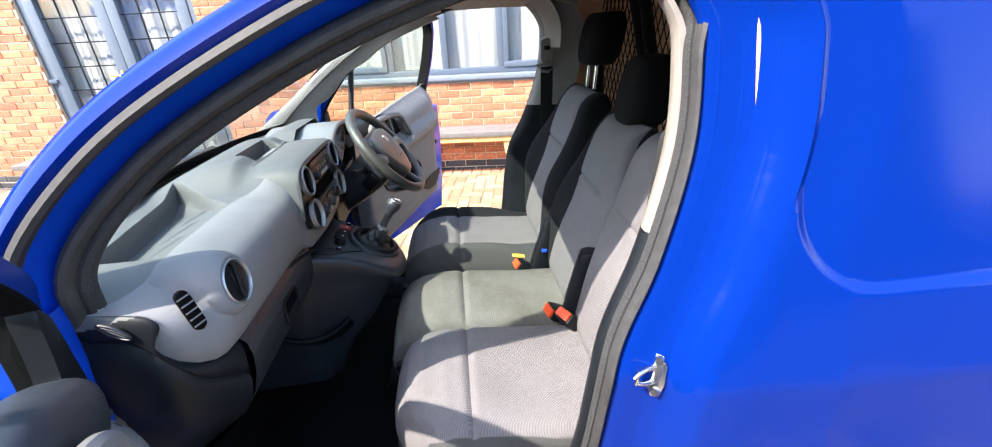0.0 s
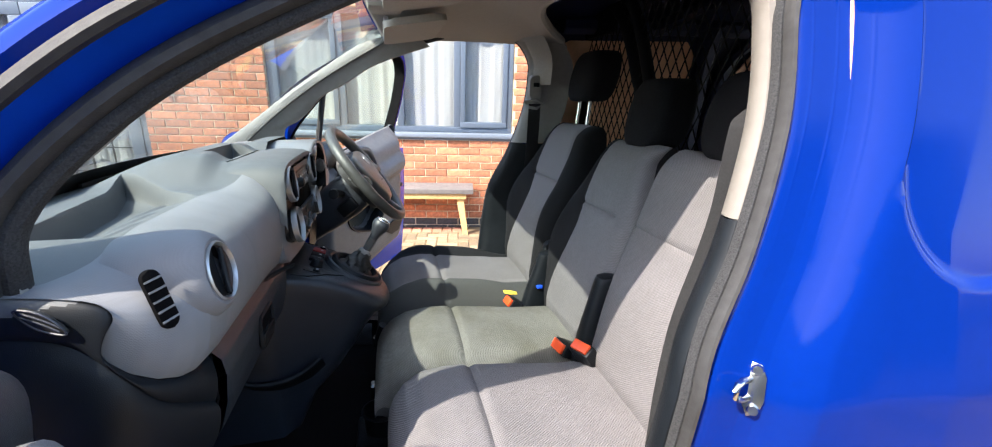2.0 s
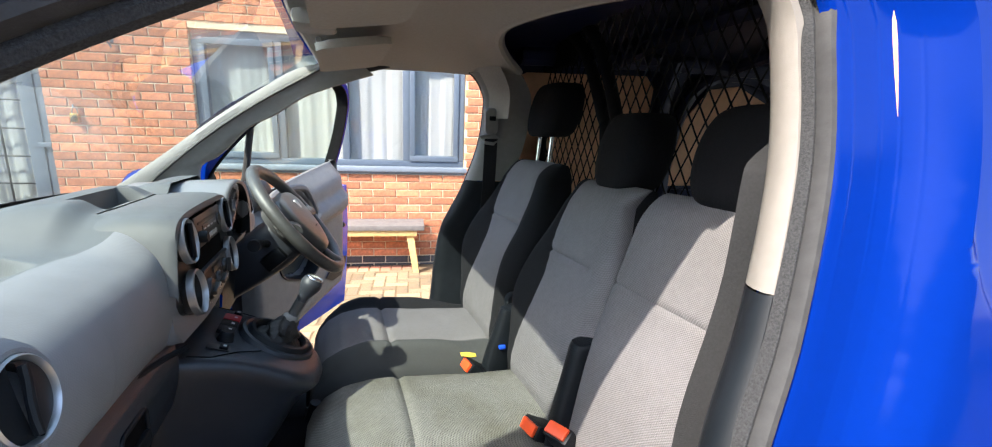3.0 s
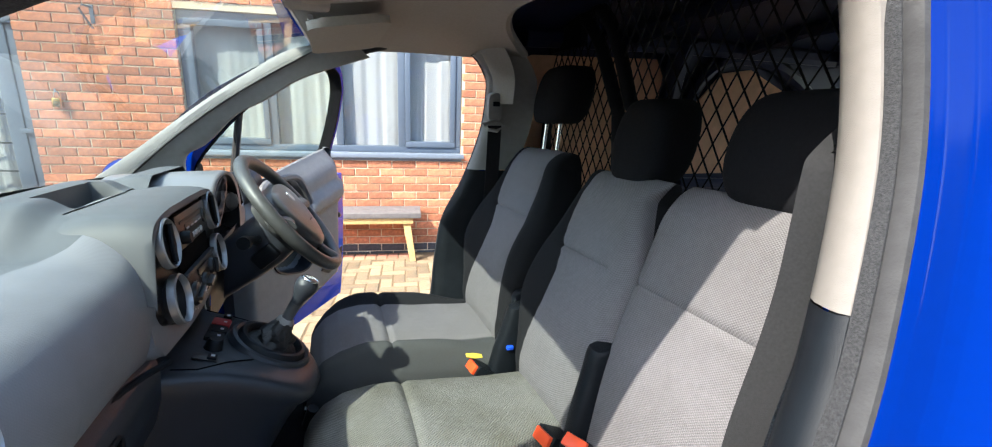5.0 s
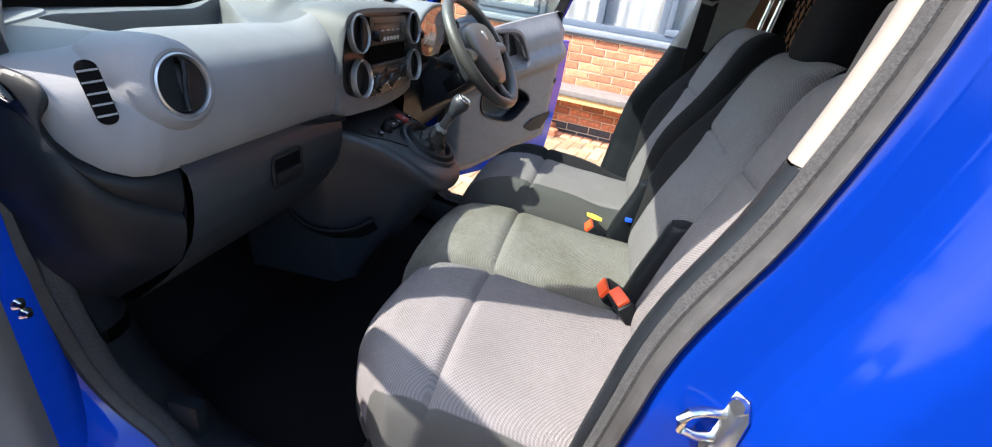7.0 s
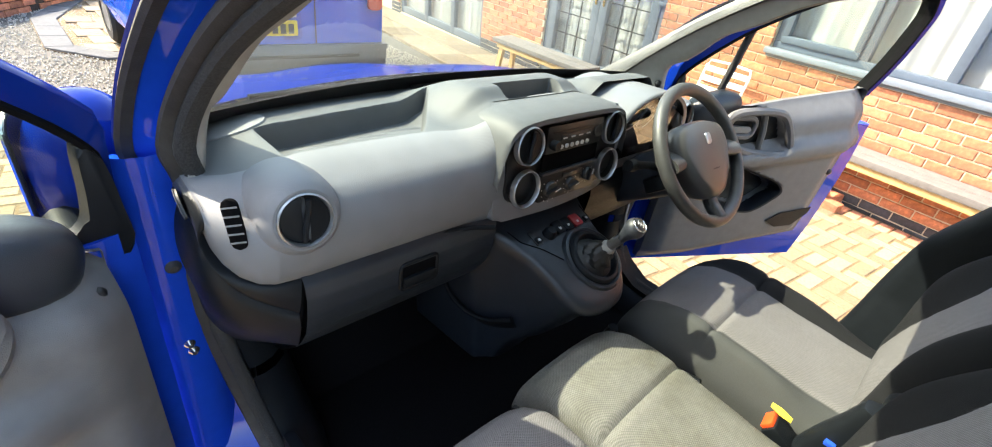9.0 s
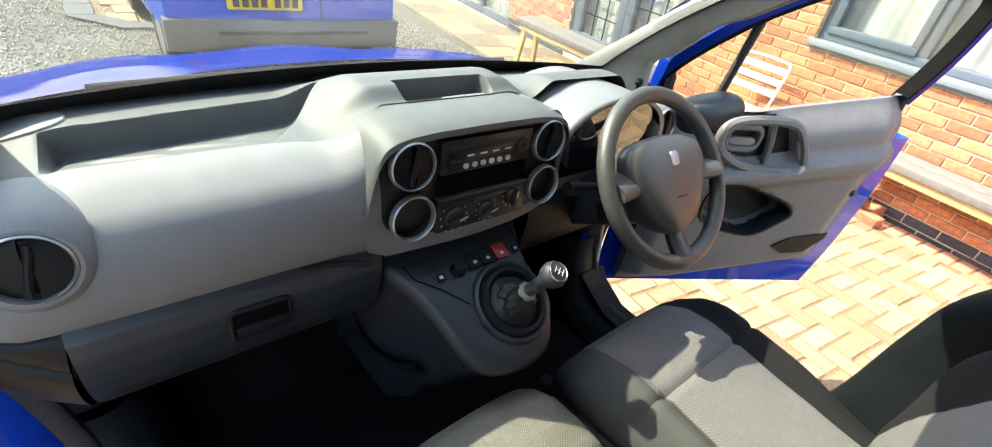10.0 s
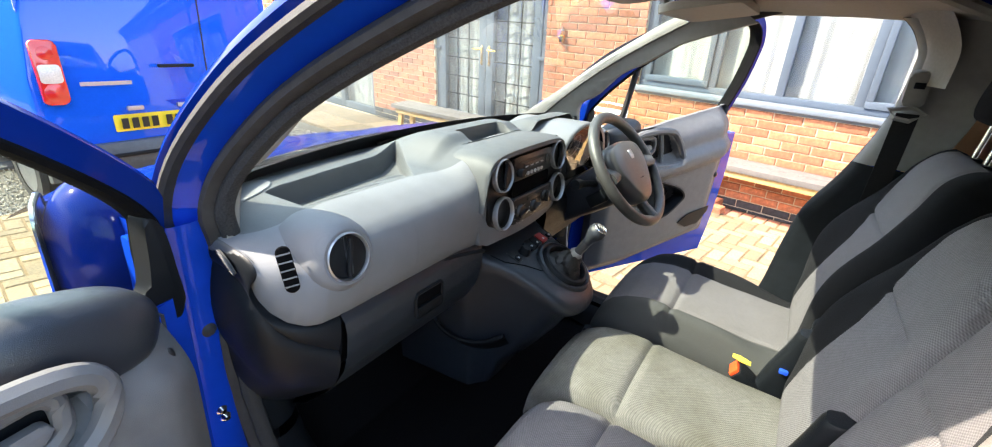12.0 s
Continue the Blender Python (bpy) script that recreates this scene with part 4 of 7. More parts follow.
bm = bmesh.new()
grid(bm, liner, 30, 30)
tube(bm, [Vector(liner(1.0, v / 30)) + Vector((0, 0, 0.012)) for v in range(31)], 0.014, 8)
tube(bm, [Vector(liner(0.0, v / 30)) + Vector((0, 0, 0.010)) for v in range(31)], 0.012, 8)
part("headlining", bm, LINER, van, "grey beige fabric headlining")
for y0, y1 in ((0.10, 0.50), (-0.50, -0.10)):
    vis = part("sun_visor", PR(rounded(-0.08, 0.085, y0, y1, 0.03), 0.018, pose(0.285, 0, 1.478, 0, -9, 0), bevel=0.008), LINER, van, "beige fabric sun visor folded up")
    part("visor_arm", T([(0.205, y1 - 0.02, 1.515), (0.207, y1 - 0.02, 1.492), (0.212, y0 + 0.02, 1.490)], 0.006, 8), SILVER, vis)
part("mirror_base", B(0.17, 0.25, -0.05, 0.05, 1.485, 1.515, bevel=0.012), TRIM, van)

# floor, footwell and firewall
part("cab_floor", B(-0.40, 0.98, -0.60, 0.60, 0.34, 0.365), CARPET, van, "black carpeted cab floor")
bm = bmesh.new()
loft(bm, [[(-0.46, y, 1.07), (-0.46, y, 0.75), (-0.42, y, 0.55), (-0.28, y, 0.365)] for y in (-0.66, -0.3, 0.0, 0.3, 0.66)], round_=False, cap=False)
part("bulkhead_front", bm, CARPET, van, "black carpeted footwell")
for side in (-1, 1):
    bm = bmesh.new()
    loft(bm, [[(x, side * (0.625 - 0.01 * k), z) for k, z in ((0, 0.36), (1, 0.5), (2, 0.8), (1, 1.06))] for x in (-0.44, -0.3, -0.185)], round_=False, cap=False)
    part("kick_panel", bm, PLASTIC, van, "black kick panel")
    if side < 0:
        bm = bmesh.new()
        loft(bm, [[(-0.222, -0.600, z), (-0.212, -0.618, z), (-0.198, -0.632, z), (-0.178, -0.646 + max(0.0, 0.80 - z) * 0.16, z)] for z in (0.36, 0.5, 0.65, 0.8, 0.95)], round_=False, cap=False)
        part("kick_return", bm, PLASTIC, van, "black edge of the kick panel")
    if side > 0:
        wall_ = axes((0, 0.668, 0), (1, 0, 0), (0, 0, 1))
        part("post_trim", PR([(-0.200, 0.95), (-0.190, 0.66), (-0.163, 0.475), (-0.125, 0.53), (-0.148, 0.66), (-0.160, 0.95)], 0.014, wall_, bevel=0.004), TRIM, van, "pale grey trim on the hinge post")
        part("sill_trim", PR([(-0.20, 0.36), (0.50, 0.36), (0.50, 0.440), (0.20, 0.438), (-0.01, 0.445), (-0.09, 0.490), (-0.122, 0.530), (-0.163, 0.490)], 0.10, axes((0, 0.69, 0), (1, 0, 0), (0, 0, 1)), bevel=0.010), PLASTIC, van, "scuffed black sill trim")
        continue
    part("sill_trim", PR(rounded(-0.16, 0.50, 0.575, 0.695, 0.02), 0.03, Matrix.Translation((0, 0, 0.365)) if side > 0 else pose(0, 0, 0.395, 180, 0, 0), bevel=0.008), PLASTIC, van, "black sill trim")
part("bonnet_release", B(-0.115, -0.055, -0.60, -0.575, 0.44, 0.52, bevel=0.006, m=Matrix.Identity(4)), PLASTIC, van, "black bonnet release lever")

# load bay behind the seats
part("load_floor", B(0.98, 2.62, -0.70, 0.70, 0.50, 0.53), PLY, van)
bm = bmesh.new()
grid(bm, lambda u, v: (blend(0.50, 2.60, u), 0.64 * blend(-1, 1, v), 1.575 - 0.05 * abs(blend(-1, 1, v)) ** 4 + 0.06 * smoothstep(0.0, 0.25, u)), 12, 14)
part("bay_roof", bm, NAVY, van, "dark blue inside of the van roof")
for side in (-1, 1):
    bm = bmesh.new()
    loft(bm, [[(x, side * (skin(z) + 0.045), z) for z in (0.45, 0.7, 0.92, 1.2, 1.45, 1.60)] for x in (0.84, 1.4, 2.0, 2.62)], round_=False, cap=False)
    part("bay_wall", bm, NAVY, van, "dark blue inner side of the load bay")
    for outline in ([(0.80, 0.75), (1.44, 0.75), (1.44, 1.50), (1.40, 1.545), (0.90, 1.53), (0.82, 1.49), (0.80, 1.44)], [(1.60, 1.10), (2.42, 1.10), (2.36, 1.20), (2.10, 1.44), (1.86, 1.53), (1.72, 1.51), (1.62, 1.38)]):
        part("plywood_panel", PR(outline, 0.008, axes((0, side * (skin(1.1) + 0.026), 1.1), (1, 0, 0), (0, -side * 0.19, 1)) @ Matrix.Translation((0, -1.1, 0))), PLY, van, "brown plywood lining panel", smooth=False)
    for pts, r in (([(1.50, 0.72, 0.5), (1.50, 0.70, 1.1), (1.49, 0.63, 1.45), (1.46, 0.53, 1.60)], 0.040), ([(1.56, 0.69, 1.0), (1.57, 0.66, 1.30), (1.66, 0.62, 1.52), (1.90, 0.61, 1.56), (2.16, 0.62, 1.46), (2.5, 0.66, 1.22)], 0.028), ([(0.85, 0.57, 1.57), (1.5, 0.57, 1.585), (2.58, 0.57, 1.58)], 0.035), ([(1.62, 0.70, 1.06), (2.0, 0.69, 1.05), (2.5, 0.69, 1.06)], 0.025)):
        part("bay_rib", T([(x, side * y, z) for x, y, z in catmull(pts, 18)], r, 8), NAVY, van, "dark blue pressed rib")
# rear doors, out of view, with a window in each, oversized to brighten the bay
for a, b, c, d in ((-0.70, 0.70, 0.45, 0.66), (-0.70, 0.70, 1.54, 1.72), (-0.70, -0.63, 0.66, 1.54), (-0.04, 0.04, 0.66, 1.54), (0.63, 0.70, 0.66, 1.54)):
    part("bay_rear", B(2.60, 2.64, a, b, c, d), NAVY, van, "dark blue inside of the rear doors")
for a, b in ((-0.63, -0.04), (0.04, 0.63)):
    ob = part("rear_window", B(2.615, 2.621, a, b, 0.66, 1.54), HOUSE_GLASS, van, "clear rear door window, oversized to brighten the bay")
    ob.visible_shadow = False
for x in (1.25, 1.75, 2.25):
    part("roof_bow", T([(x, -0.60, 1.57), (x, -0.3, 1.615), (x, 0, 1.62), (x, 0.3, 1.615), (x, 0.60, 1.57)], 0.025, 8), NAVY, van)

bk = thing("mesh_bulkhead", "black steel tube bulkhead with diamond wire mesh behind the seats", "bulkhead")
XB = 0.985
for pts in ([(XB, 0.66, 0.60), (XB, 0.665, 1.35), (XB, 0.66, 1.50), (XB, 0.60, 1.62)], [(XB, 0.14, 0.60), (XB, 0.20, 1.25), (XB, 0.235, 1.37), (XB, 0.35, 1.55), (XB, 0.50, 1.655)], [(XB, 0.07, 0.60), (XB, 0.13, 1.25), (XB, 0.165, 1.37), (XB, 0.27, 1.56), (XB, 0.40, 1.665)], [(XB, -0.66, 0.60), (XB, -0.655, 1.35), (XB, -0.62, 1.52), (XB, -0.5, 1.655)], [(XB, -0.62, 1.60), (XB, -0.3, 1.65), (XB, 0.2, 1.665), (XB, 0.62, 1.60)], [(XB, -0.66, 0.95), (XB, 0.66, 0.95)]):
    part("frame_tube", T(catmull(pts, 20), 0.019 if len(pts) > 3 else 0.014, 10), WIRE, bk)
part("head_plate", B(XB - 0.012, XB + 0.012, 0.42, 0.66, 1.53, 1.64, bevel=0.004), WIRE, bk)
bm = bmesh.new()
PITCH = 0.043
k = -40
while k < 60:
    for s in (1, -1):
        a = []
        n_ = 40
        for i in range(n_ + 1):
            z = 0.70 + 0.94 * i / n_
            y = -0.66 + k * PITCH + s * (z - 0.70) * 0.62
            if -0.65 < y < 0.655:
                a.append((XB + 0.004 * s, y, z))
        if len(a) > 2:
            tube(bm, [a[0], a[-1]], 0.0021, 4)
    k += 1
part("wire_mesh", bm, WIRE, bk, "black diamond wire mesh", smooth=False)


# ---- cab doors ----
def cab_door(side, angle, label):
    """A door in its own axes: x along it from the hinge, y to the inside, z up; hung on the post and swung open."""
    c, s = math.cos(radians(angle)), math.sin(radians(angle))
    # columns: along the door, to the inside, up
    m = Matrix(((c, s, 0, -0.20), (side * s, -side * c, 0, side * 0.735), (0, 0, 1, 0), (0, 0, 0, 1)))
    d = thing("cab_door", label, "van door", VAN @ m, group="cab doors")
    # the edge of the door, a little outside the opening
    edge = []
    for i in range(NLOOP):
        n = rim_normal(i)
        x, z = DOOR_RIM[i][0] + n.x * 0.035 + 0.20, DOOR_RIM[i][1] + n.y * 0.035
        edge.append((max(x, 0.012), max(z, 0.36)))

    def lean(z):
        return max(0.0, z - 1.10) * 0.20
    def top_z(x):
        return table([(0.0, 1.01), (0.08, 1.035), (0.25, 1.065), (0.45, 1.108), (0.60, 1.136), (0.72, 1.158), (0.80, 1.168), (0.85, 1.15)], x)
    # window frame: blue outside, black run inside, following the edge above the belt
    lines = []
    for i in range(NLOOP):
        n, (x, z) = rim_normal(i, DOOR_RIM), DOOR_RIM[i]
        if i < 80 and z + n.y * 0.03 > 1.0 and z > top_z(x + 0.2) - 0.03:
            slim = 1.0
            lines.append([(max((x + n.x * o + 0.20) * 0.955, 0.012 if o > 0.02 else 0.020 - o), z + n.y * o) for o in [0.035 - (0.035 - w) * slim for w in (0.035, 0.030, 0.006, 0.000, -0.004, -0.010, -0.012)]])

    def strip(name, picks, mat, text):
        bm = bmesh.new()
        loft(bm, [[(q[k][0], y - 0.022 + lean(q[k][1]), q[k][1]) for k, y in picks] for q in lines], round_=True, cap=True)
        part(name, bm, mat, d, text)
    strip("window_frame", [(0, 0.0), (0, 0.040), (1, 0.048), (3, 0.052), (4, 0.048), (4, 0.0)], BLUE, "blue painted window frame")
    strip("glass_run", [(3, 0.0525), (4, 0.057), (5, 0.056), (6, 0.042), (6, 0.008), (5, 0.002), (4, 0.047)], GLASS_RUN, "black rubber glass run")
    W = [q[6] for q in lines]
    W = W + [(x, top_z(x) - 0.02) for x in [blend(W[-1][0], W[0][0], k / 8) for k in range(9)]]
    sail = catmull([(0.020, 1.00, 0), (0.016, 1.08, 0), (0.026, 1.15, 0), (0.044, 1.155, 0), (0.050, 1.09, 0), (0.060, 1.052, 0), (0.100, 1.030, 0), (0.110, 1.0, 0)], 40, closed=True)
    part("sail_trim", PR([(p.x, p.y) for p in sail], 0.030, Matrix(((1, 0, 0, 0), (0, 0, 1, 0.016), (0, 1, 0, 0), (0, 0, 0, 1))), bevel=0.006), PLASTIC, d, "black corner trim of the door window")
    # lower shell
    zs = [0.440, 0.46, 0.5, 0.58, 0.66, 0.74, 0.82, 0.9, 0.98, 1.035]

    def xr(z):
        """Front and rear edge at height z."""
        return (0.012, table([(0.44, 0.845), (0.60, 0.885), (0.84, 0.915), (1.20, 0.915)], z))
    bm = bmesh.new()
    loft(bm, [[(a, 0.02, z), (a, 0.042, z), (a + 0.045, 0.052, z), (b + 0.006, 0.062, z), (b + 0.022, 0.05, z), (b + 0.022, 0.01, z), (blend(a, b, 0.6), -0.035, z), (blend(a, b, 0.3), -0.035, z)] for z, (a, b) in ((z, xr(z)) for z in zs)])
    part("shell", bm, BLUE_LIFTED, d, "blue painted door shell")
    # glass with the quarter light bar
    bm = bmesh.new()
    bm.faces.new([bm.verts.new((x, 0.006 + lean(z), z)) for x, z in W])
    ob = part("window_glass", bm, DOOR_GLASS, d, "clear door glass", smooth=False)
    ob.visible_shadow = False
    part("quarter_bar", T([(0.212, 0.012 + lean(1.06), 1.05), (0.225, 0.012 + lean(1.345), 1.345)], 0.012, 8), SEAL, d, "black quarter light bar")
    # moulded inner trim
    def rear_x(z):
        return xr(z)[1] - 0.085

    mouth = [p for p in catmull([(-0.160, 0.005, 0), (-0.145, 0.076, 0), (-0.070, 0.088, 0), (0.030, 0.066, 0), (0.123, 0.037, 0), (0.168, 0.0, 0), (0.145, -0.034, 0), (0.057, -0.088, 0), (-0.055, -0.074, 0), (-0.135, -0.042, 0)], 64, closed=True)]
    polar = sorted((math.atan2(p.y, p.x), math.hypot(p.x, p.y)) for p in mouth)
    polar = [(polar[-1][0] - 2 * math.pi, polar[-1][1])] + polar + [(polar[0][0] + 2 * math.pi, polar[0][1])]

    def pocket(x, z):
        return math.hypot(x - 0.385, z - 0.785) / table(polar, math.atan2(z - 0.785, x - 0.385))

    ring_o = catmull([(0.180, 1.040, 0), (0.225, 1.072, 0), (0.36, 1.080, 0), (0.425, 1.055, 0), (0.485, 0.965, 0), (0.465, 0.935, 0), (0.37, 0.930, 0), (0.27, 0.945, 0), (0.195, 0.985, 0)], 48, closed=True)
    turn = sorted((math.atan2(p.y - 1.005, p.x - 0.335), math.hypot(p.x - 0.335, p.y - 1.005)) for p in ring_o)
    turn = [(turn[-1][0] - 2 * math.pi, turn[-1][1])] + turn + [(turn[0][0] + 2 * math.pi, turn[0][1])]

    def grip(x, z):
        return math.hypot(x - 0.335, z - 1.005) / table(turn, math.atan2(z - 1.005, x - 0.335))

    def trim_y(x, z, u, v):
        y = 0.085
        y += 0.050 * smoothstep(0.02, 0.12, x) * smoothstep(0.0, 0.10, v) * (1 - smoothstep(0.86, 1.0, u))
        y += 0.030 * smoothstep(0.60, 0.68, v) * (1 - smoothstep(0.72, 0.80, v)) * smoothstep(0.05, 0.2, u) * smoothstep(0.95, 1.25, pocket(x, z))         # arm rest shelf
        y -= 0.062 * smoothstep(0.80, 1.02, v) ** 2
        y -= 0.034 * (1 - smoothstep(0.84, 0.98, grip(x, z)))
        return y - 0.080 * (1 - smoothstep(0.80, 1.0, pocket(x, z)))

    def trim(u, v):
        z = blend(0.545, 1.0, v)
        x = blend(0.055, rear_x(z if v < 1 else 1.1), u)
        zt = blend(table([(0.0, 0.47), (0.25, 0.48), (0.54, 0.53), (0.83, 0.58)], x), top_z(x), v)
        return (x, trim_y(x, zt, u, v), zt)

    def slot(u, v):
        return 1 if v < 0.20 and u < 0.80 else 0
    bm = bmesh.new()
    grid(bm, trim, 70, 64, slot)
    # edge of the trim folds back to the shell
    for seq in ([(trim(u / 70, 0)) for u in range(71)], [(trim(1, v / 64)) for v in range(65)], [(trim(u / 70, 1)) for u in range(71)], [(trim(0, v / 64)) for v in range(65)]):
        loft(bm, [[p, (p[0], 0.06, p[2])] for p in seq], round_=False, cap=False)
    bmesh.ops.remove_doubles(bm, verts=bm.verts[:], dist=0.0004)
    part("door_card", bm, [DOOR_CARD, DOOR_CARD], d, "moulded grey plastic inner door panel")
    bm = bmesh.new()
    rings = []
    for r, y in ((1.03, 0.134), (1.02, 0.1405), (0.97, 0.139), (0.93, 0.125), (0.90, 0.100), (0.86, 0.066), (0.6, 0.058), (0.3, 0.058), (0.02, 0.058)):
        rings.append([(0.385 + r * p.x, y, 0.785 + r * p.y) for p in mouth])
    loft(bm, rings, cap=False)
    # black in place of the card's grey puts the pocket's shade into its colour
    part("map_pocket", bm, PLASTIC, d, "map pocket with its shade painted in black")
    # handle surround and lever
    sm = axes((0, 0.128, 0), (1, 0, 0), (0, 0, 1))
    sm = Matrix(((1, 0, 0, 0), (0, 0, 1, 0.128), (0, 1, 0, 0), (0, 0, 0, 1)))
    part("handle_surround", T([(p.x, 0.142, p.y) for p in ring_o], 0.014, 8, closed=True), DOOR_CARD, d, "raised grip round the door handle")
    bm = bmesh.new()
    bm.faces.new([bm.verts.new((0.335 + (p.x - 0.335) * 0.9, 0.1045, 1.005 + (p.y - 1.005) * 0.9)) for p in ring_o])
    part("handle_cup", bm, PLASTIC, d)
    part("lever_bowl", T([(p[0], 0.122, p[1]) for p in rounded(0.212, 0.318, 0.985, 1.050, 0.024)], 0.010, 8, closed=True), DOOR_CARD, d, "raised rim of the lever bowl")
    part("door_lever", PR(rounded(0.222, 0.308, 0.998, 1.020, 0.010), 0.012, sm @ Matrix.Translation((0, 0, -0.014)), bevel=0.004), PLASTIC_GREY, d, "dark grey door lever")
    part("grip_bar", T([(0.345, 0.118, 1.072), (0.362, 0.122, 1.01), (0.378, 0.118, 0.935)], 0.011, 8), DOOR_CARD, d)
    part("lower_slot", PR([(0.545, 0.655), (0.60, 0.690), (0.74, 0.715), (0.735, 0.690), (0.68, 0.635), (0.60, 0.628)], 0.004, sm @ Matrix.Translation((0, 0, 0.0095))), PLASTIC, d, "dark slot of the lower door pocket")
    part("trim_bolt", R([(0.0, 0.004), (0.006, 0.004), (0.010, 0.001), (0.013, -0.004)], sm @ Matrix.Translation((0.766, 0.858, -0.006)), 16), GLOSSY_BLACK, d)
    part("trim_bolt", R([(0.0, 0.004), (0.006, 0.004), (0.010, 0.001), (0.013, -0.004)], sm @ Matrix.Translation((0.082, 0.985, -0.035)), 16), GLOSSY_BLACK, d)
    bm = bmesh.new()
    bmesh.ops.create_uvsphere(bm, u_segments=32, v_segments=20, radius=1.0)
    tilt = pose(0.172, 0.066, 1.058, 0, -14, 0)
    for v in bm.verts:
        q = [math.copysign(abs(a) ** 0.72, a) for a in v.co]
        v.co = tilt @ Vector((0.098 * q[0], 0.050 * q[1], 0.056 * q[2]))
    part("mirror_cover", bm, CONSOLE_BODY, d, "black mirror mounting cover")
    # outside mirror
    mm = pose(-0.020, -0.150, 1.050, 0, 0, -32)
    bm = bmesh.new()
    bmesh.ops.create_uvsphere(bm, u_segments=24, v_segments=16, radius=1.0)
    for v in bm.verts:
        x, y, z = v.co
        sq = lambda a: math.copysign(abs(a) ** 0.88, a)
        v.co = mm @ Vector((0.076 * sq(x), 0.079 * sq(y), 0.118 * sq(z)))
    mir = part("outside_mirror", bm, BLUE, d, "blue outside mirror housing")
    part("mirror_glass", PR(rounded(-0.056, 0.056, -0.092, 0.092, 0.03), 0.006, mm @ axes((0.068, 0, 0), (0, 1, 0), (0, 0, 1))), CHROME, mir, "mirror glass")
    part("mirror_rim", T([mm @ Vector((0.069, p[0], p[1])) for p in rounded(-0.054, 0.054, -0.090, 0.090, 0.03)], 0.003, 8, closed=True), PLASTIC, mir)
    part("mirror_arm", T([(0.07, 0.02, 1.0), (0.05, -0.09, 1.0)], 0.026, 10), PLASTIC, mir)
    return d


cab_door(1, 62, "driver's door, wide open, with a moulded grey inner panel")
cab_door(-1, 78, "passenger's door, wide open, with a black inner panel and blue mirror")

# door striker on the pillar
st = thing("door_striker", "bright steel door striker plate and loop on the blue pillar", "door striker")
sm = axes((0.6565, -0.7445, 0.9275), (0.784, -0.620, 0), (0.172, 0.217, 0.961))
part("plate", PR([(-0.005, -0.036), (0.008, -0.031), (0.014, -0.012), (0.014, 0.018), (0.007, 0.034), (-0.005, 0.036), (-0.012, 0.020), (-0.013, -0.018)], 0.004, sm, bevel=0.0015), CHROME, st)
part("loop", T([sm @ Vector(p) for p in ((-0.004, 0.012, 0.0), (-0.014, 0.012, 0.022), (-0.020, 0.008, 0.034), (-0.022, 0.0, 0.037), (-0.020, -0.008, 0.034), (-0.014, -0.012, 0.022), (-0.004, -0.012, 0.0))], 0.0045, 10), CHROME, st)
for v in (0.026, -0.026):
    part("screw", R([(0.0, 0.0085), (0.006, 0.0085), (0.008, 0.004)], sm @ Matrix.Translation((0.002, v, 0)), 16), CHROME, st)


# ---- seats ----
def sup(a, p):
    return math.copysign(abs(a) ** p, a)


def outline(py, pz, front=60, rear=24):
    """Points round a rounded block as (across, up) pairs from -1 to 1, closely set along its upper side."""
    up = [math.sin(math.pi / 2 * (1 - 2 * k / front)) for k in range(front + 1)]
    low = [-math.sin(math.pi / 2 * (1 - 2 * k / rear)) for k in range(1, rear)]
    rim = lambda v: max(0.0, 1 - abs(v) ** py) ** (1 / pz)
    return [(v, rim(v)) for v in up] + [(v, -rim(v)) for v in low]


FRONT_Z = [(0.150, 0.600), (0.155, 0.640), (0.168, 0.672), (0.195, 0.702), (0.235, 0.720), (0.30, 0.729), (0.345, 0.727), (0.36, 0.721), (0.375, 0.724), (0.45, 0.716), (0.57, 0.704), (0.66, 0.700)]


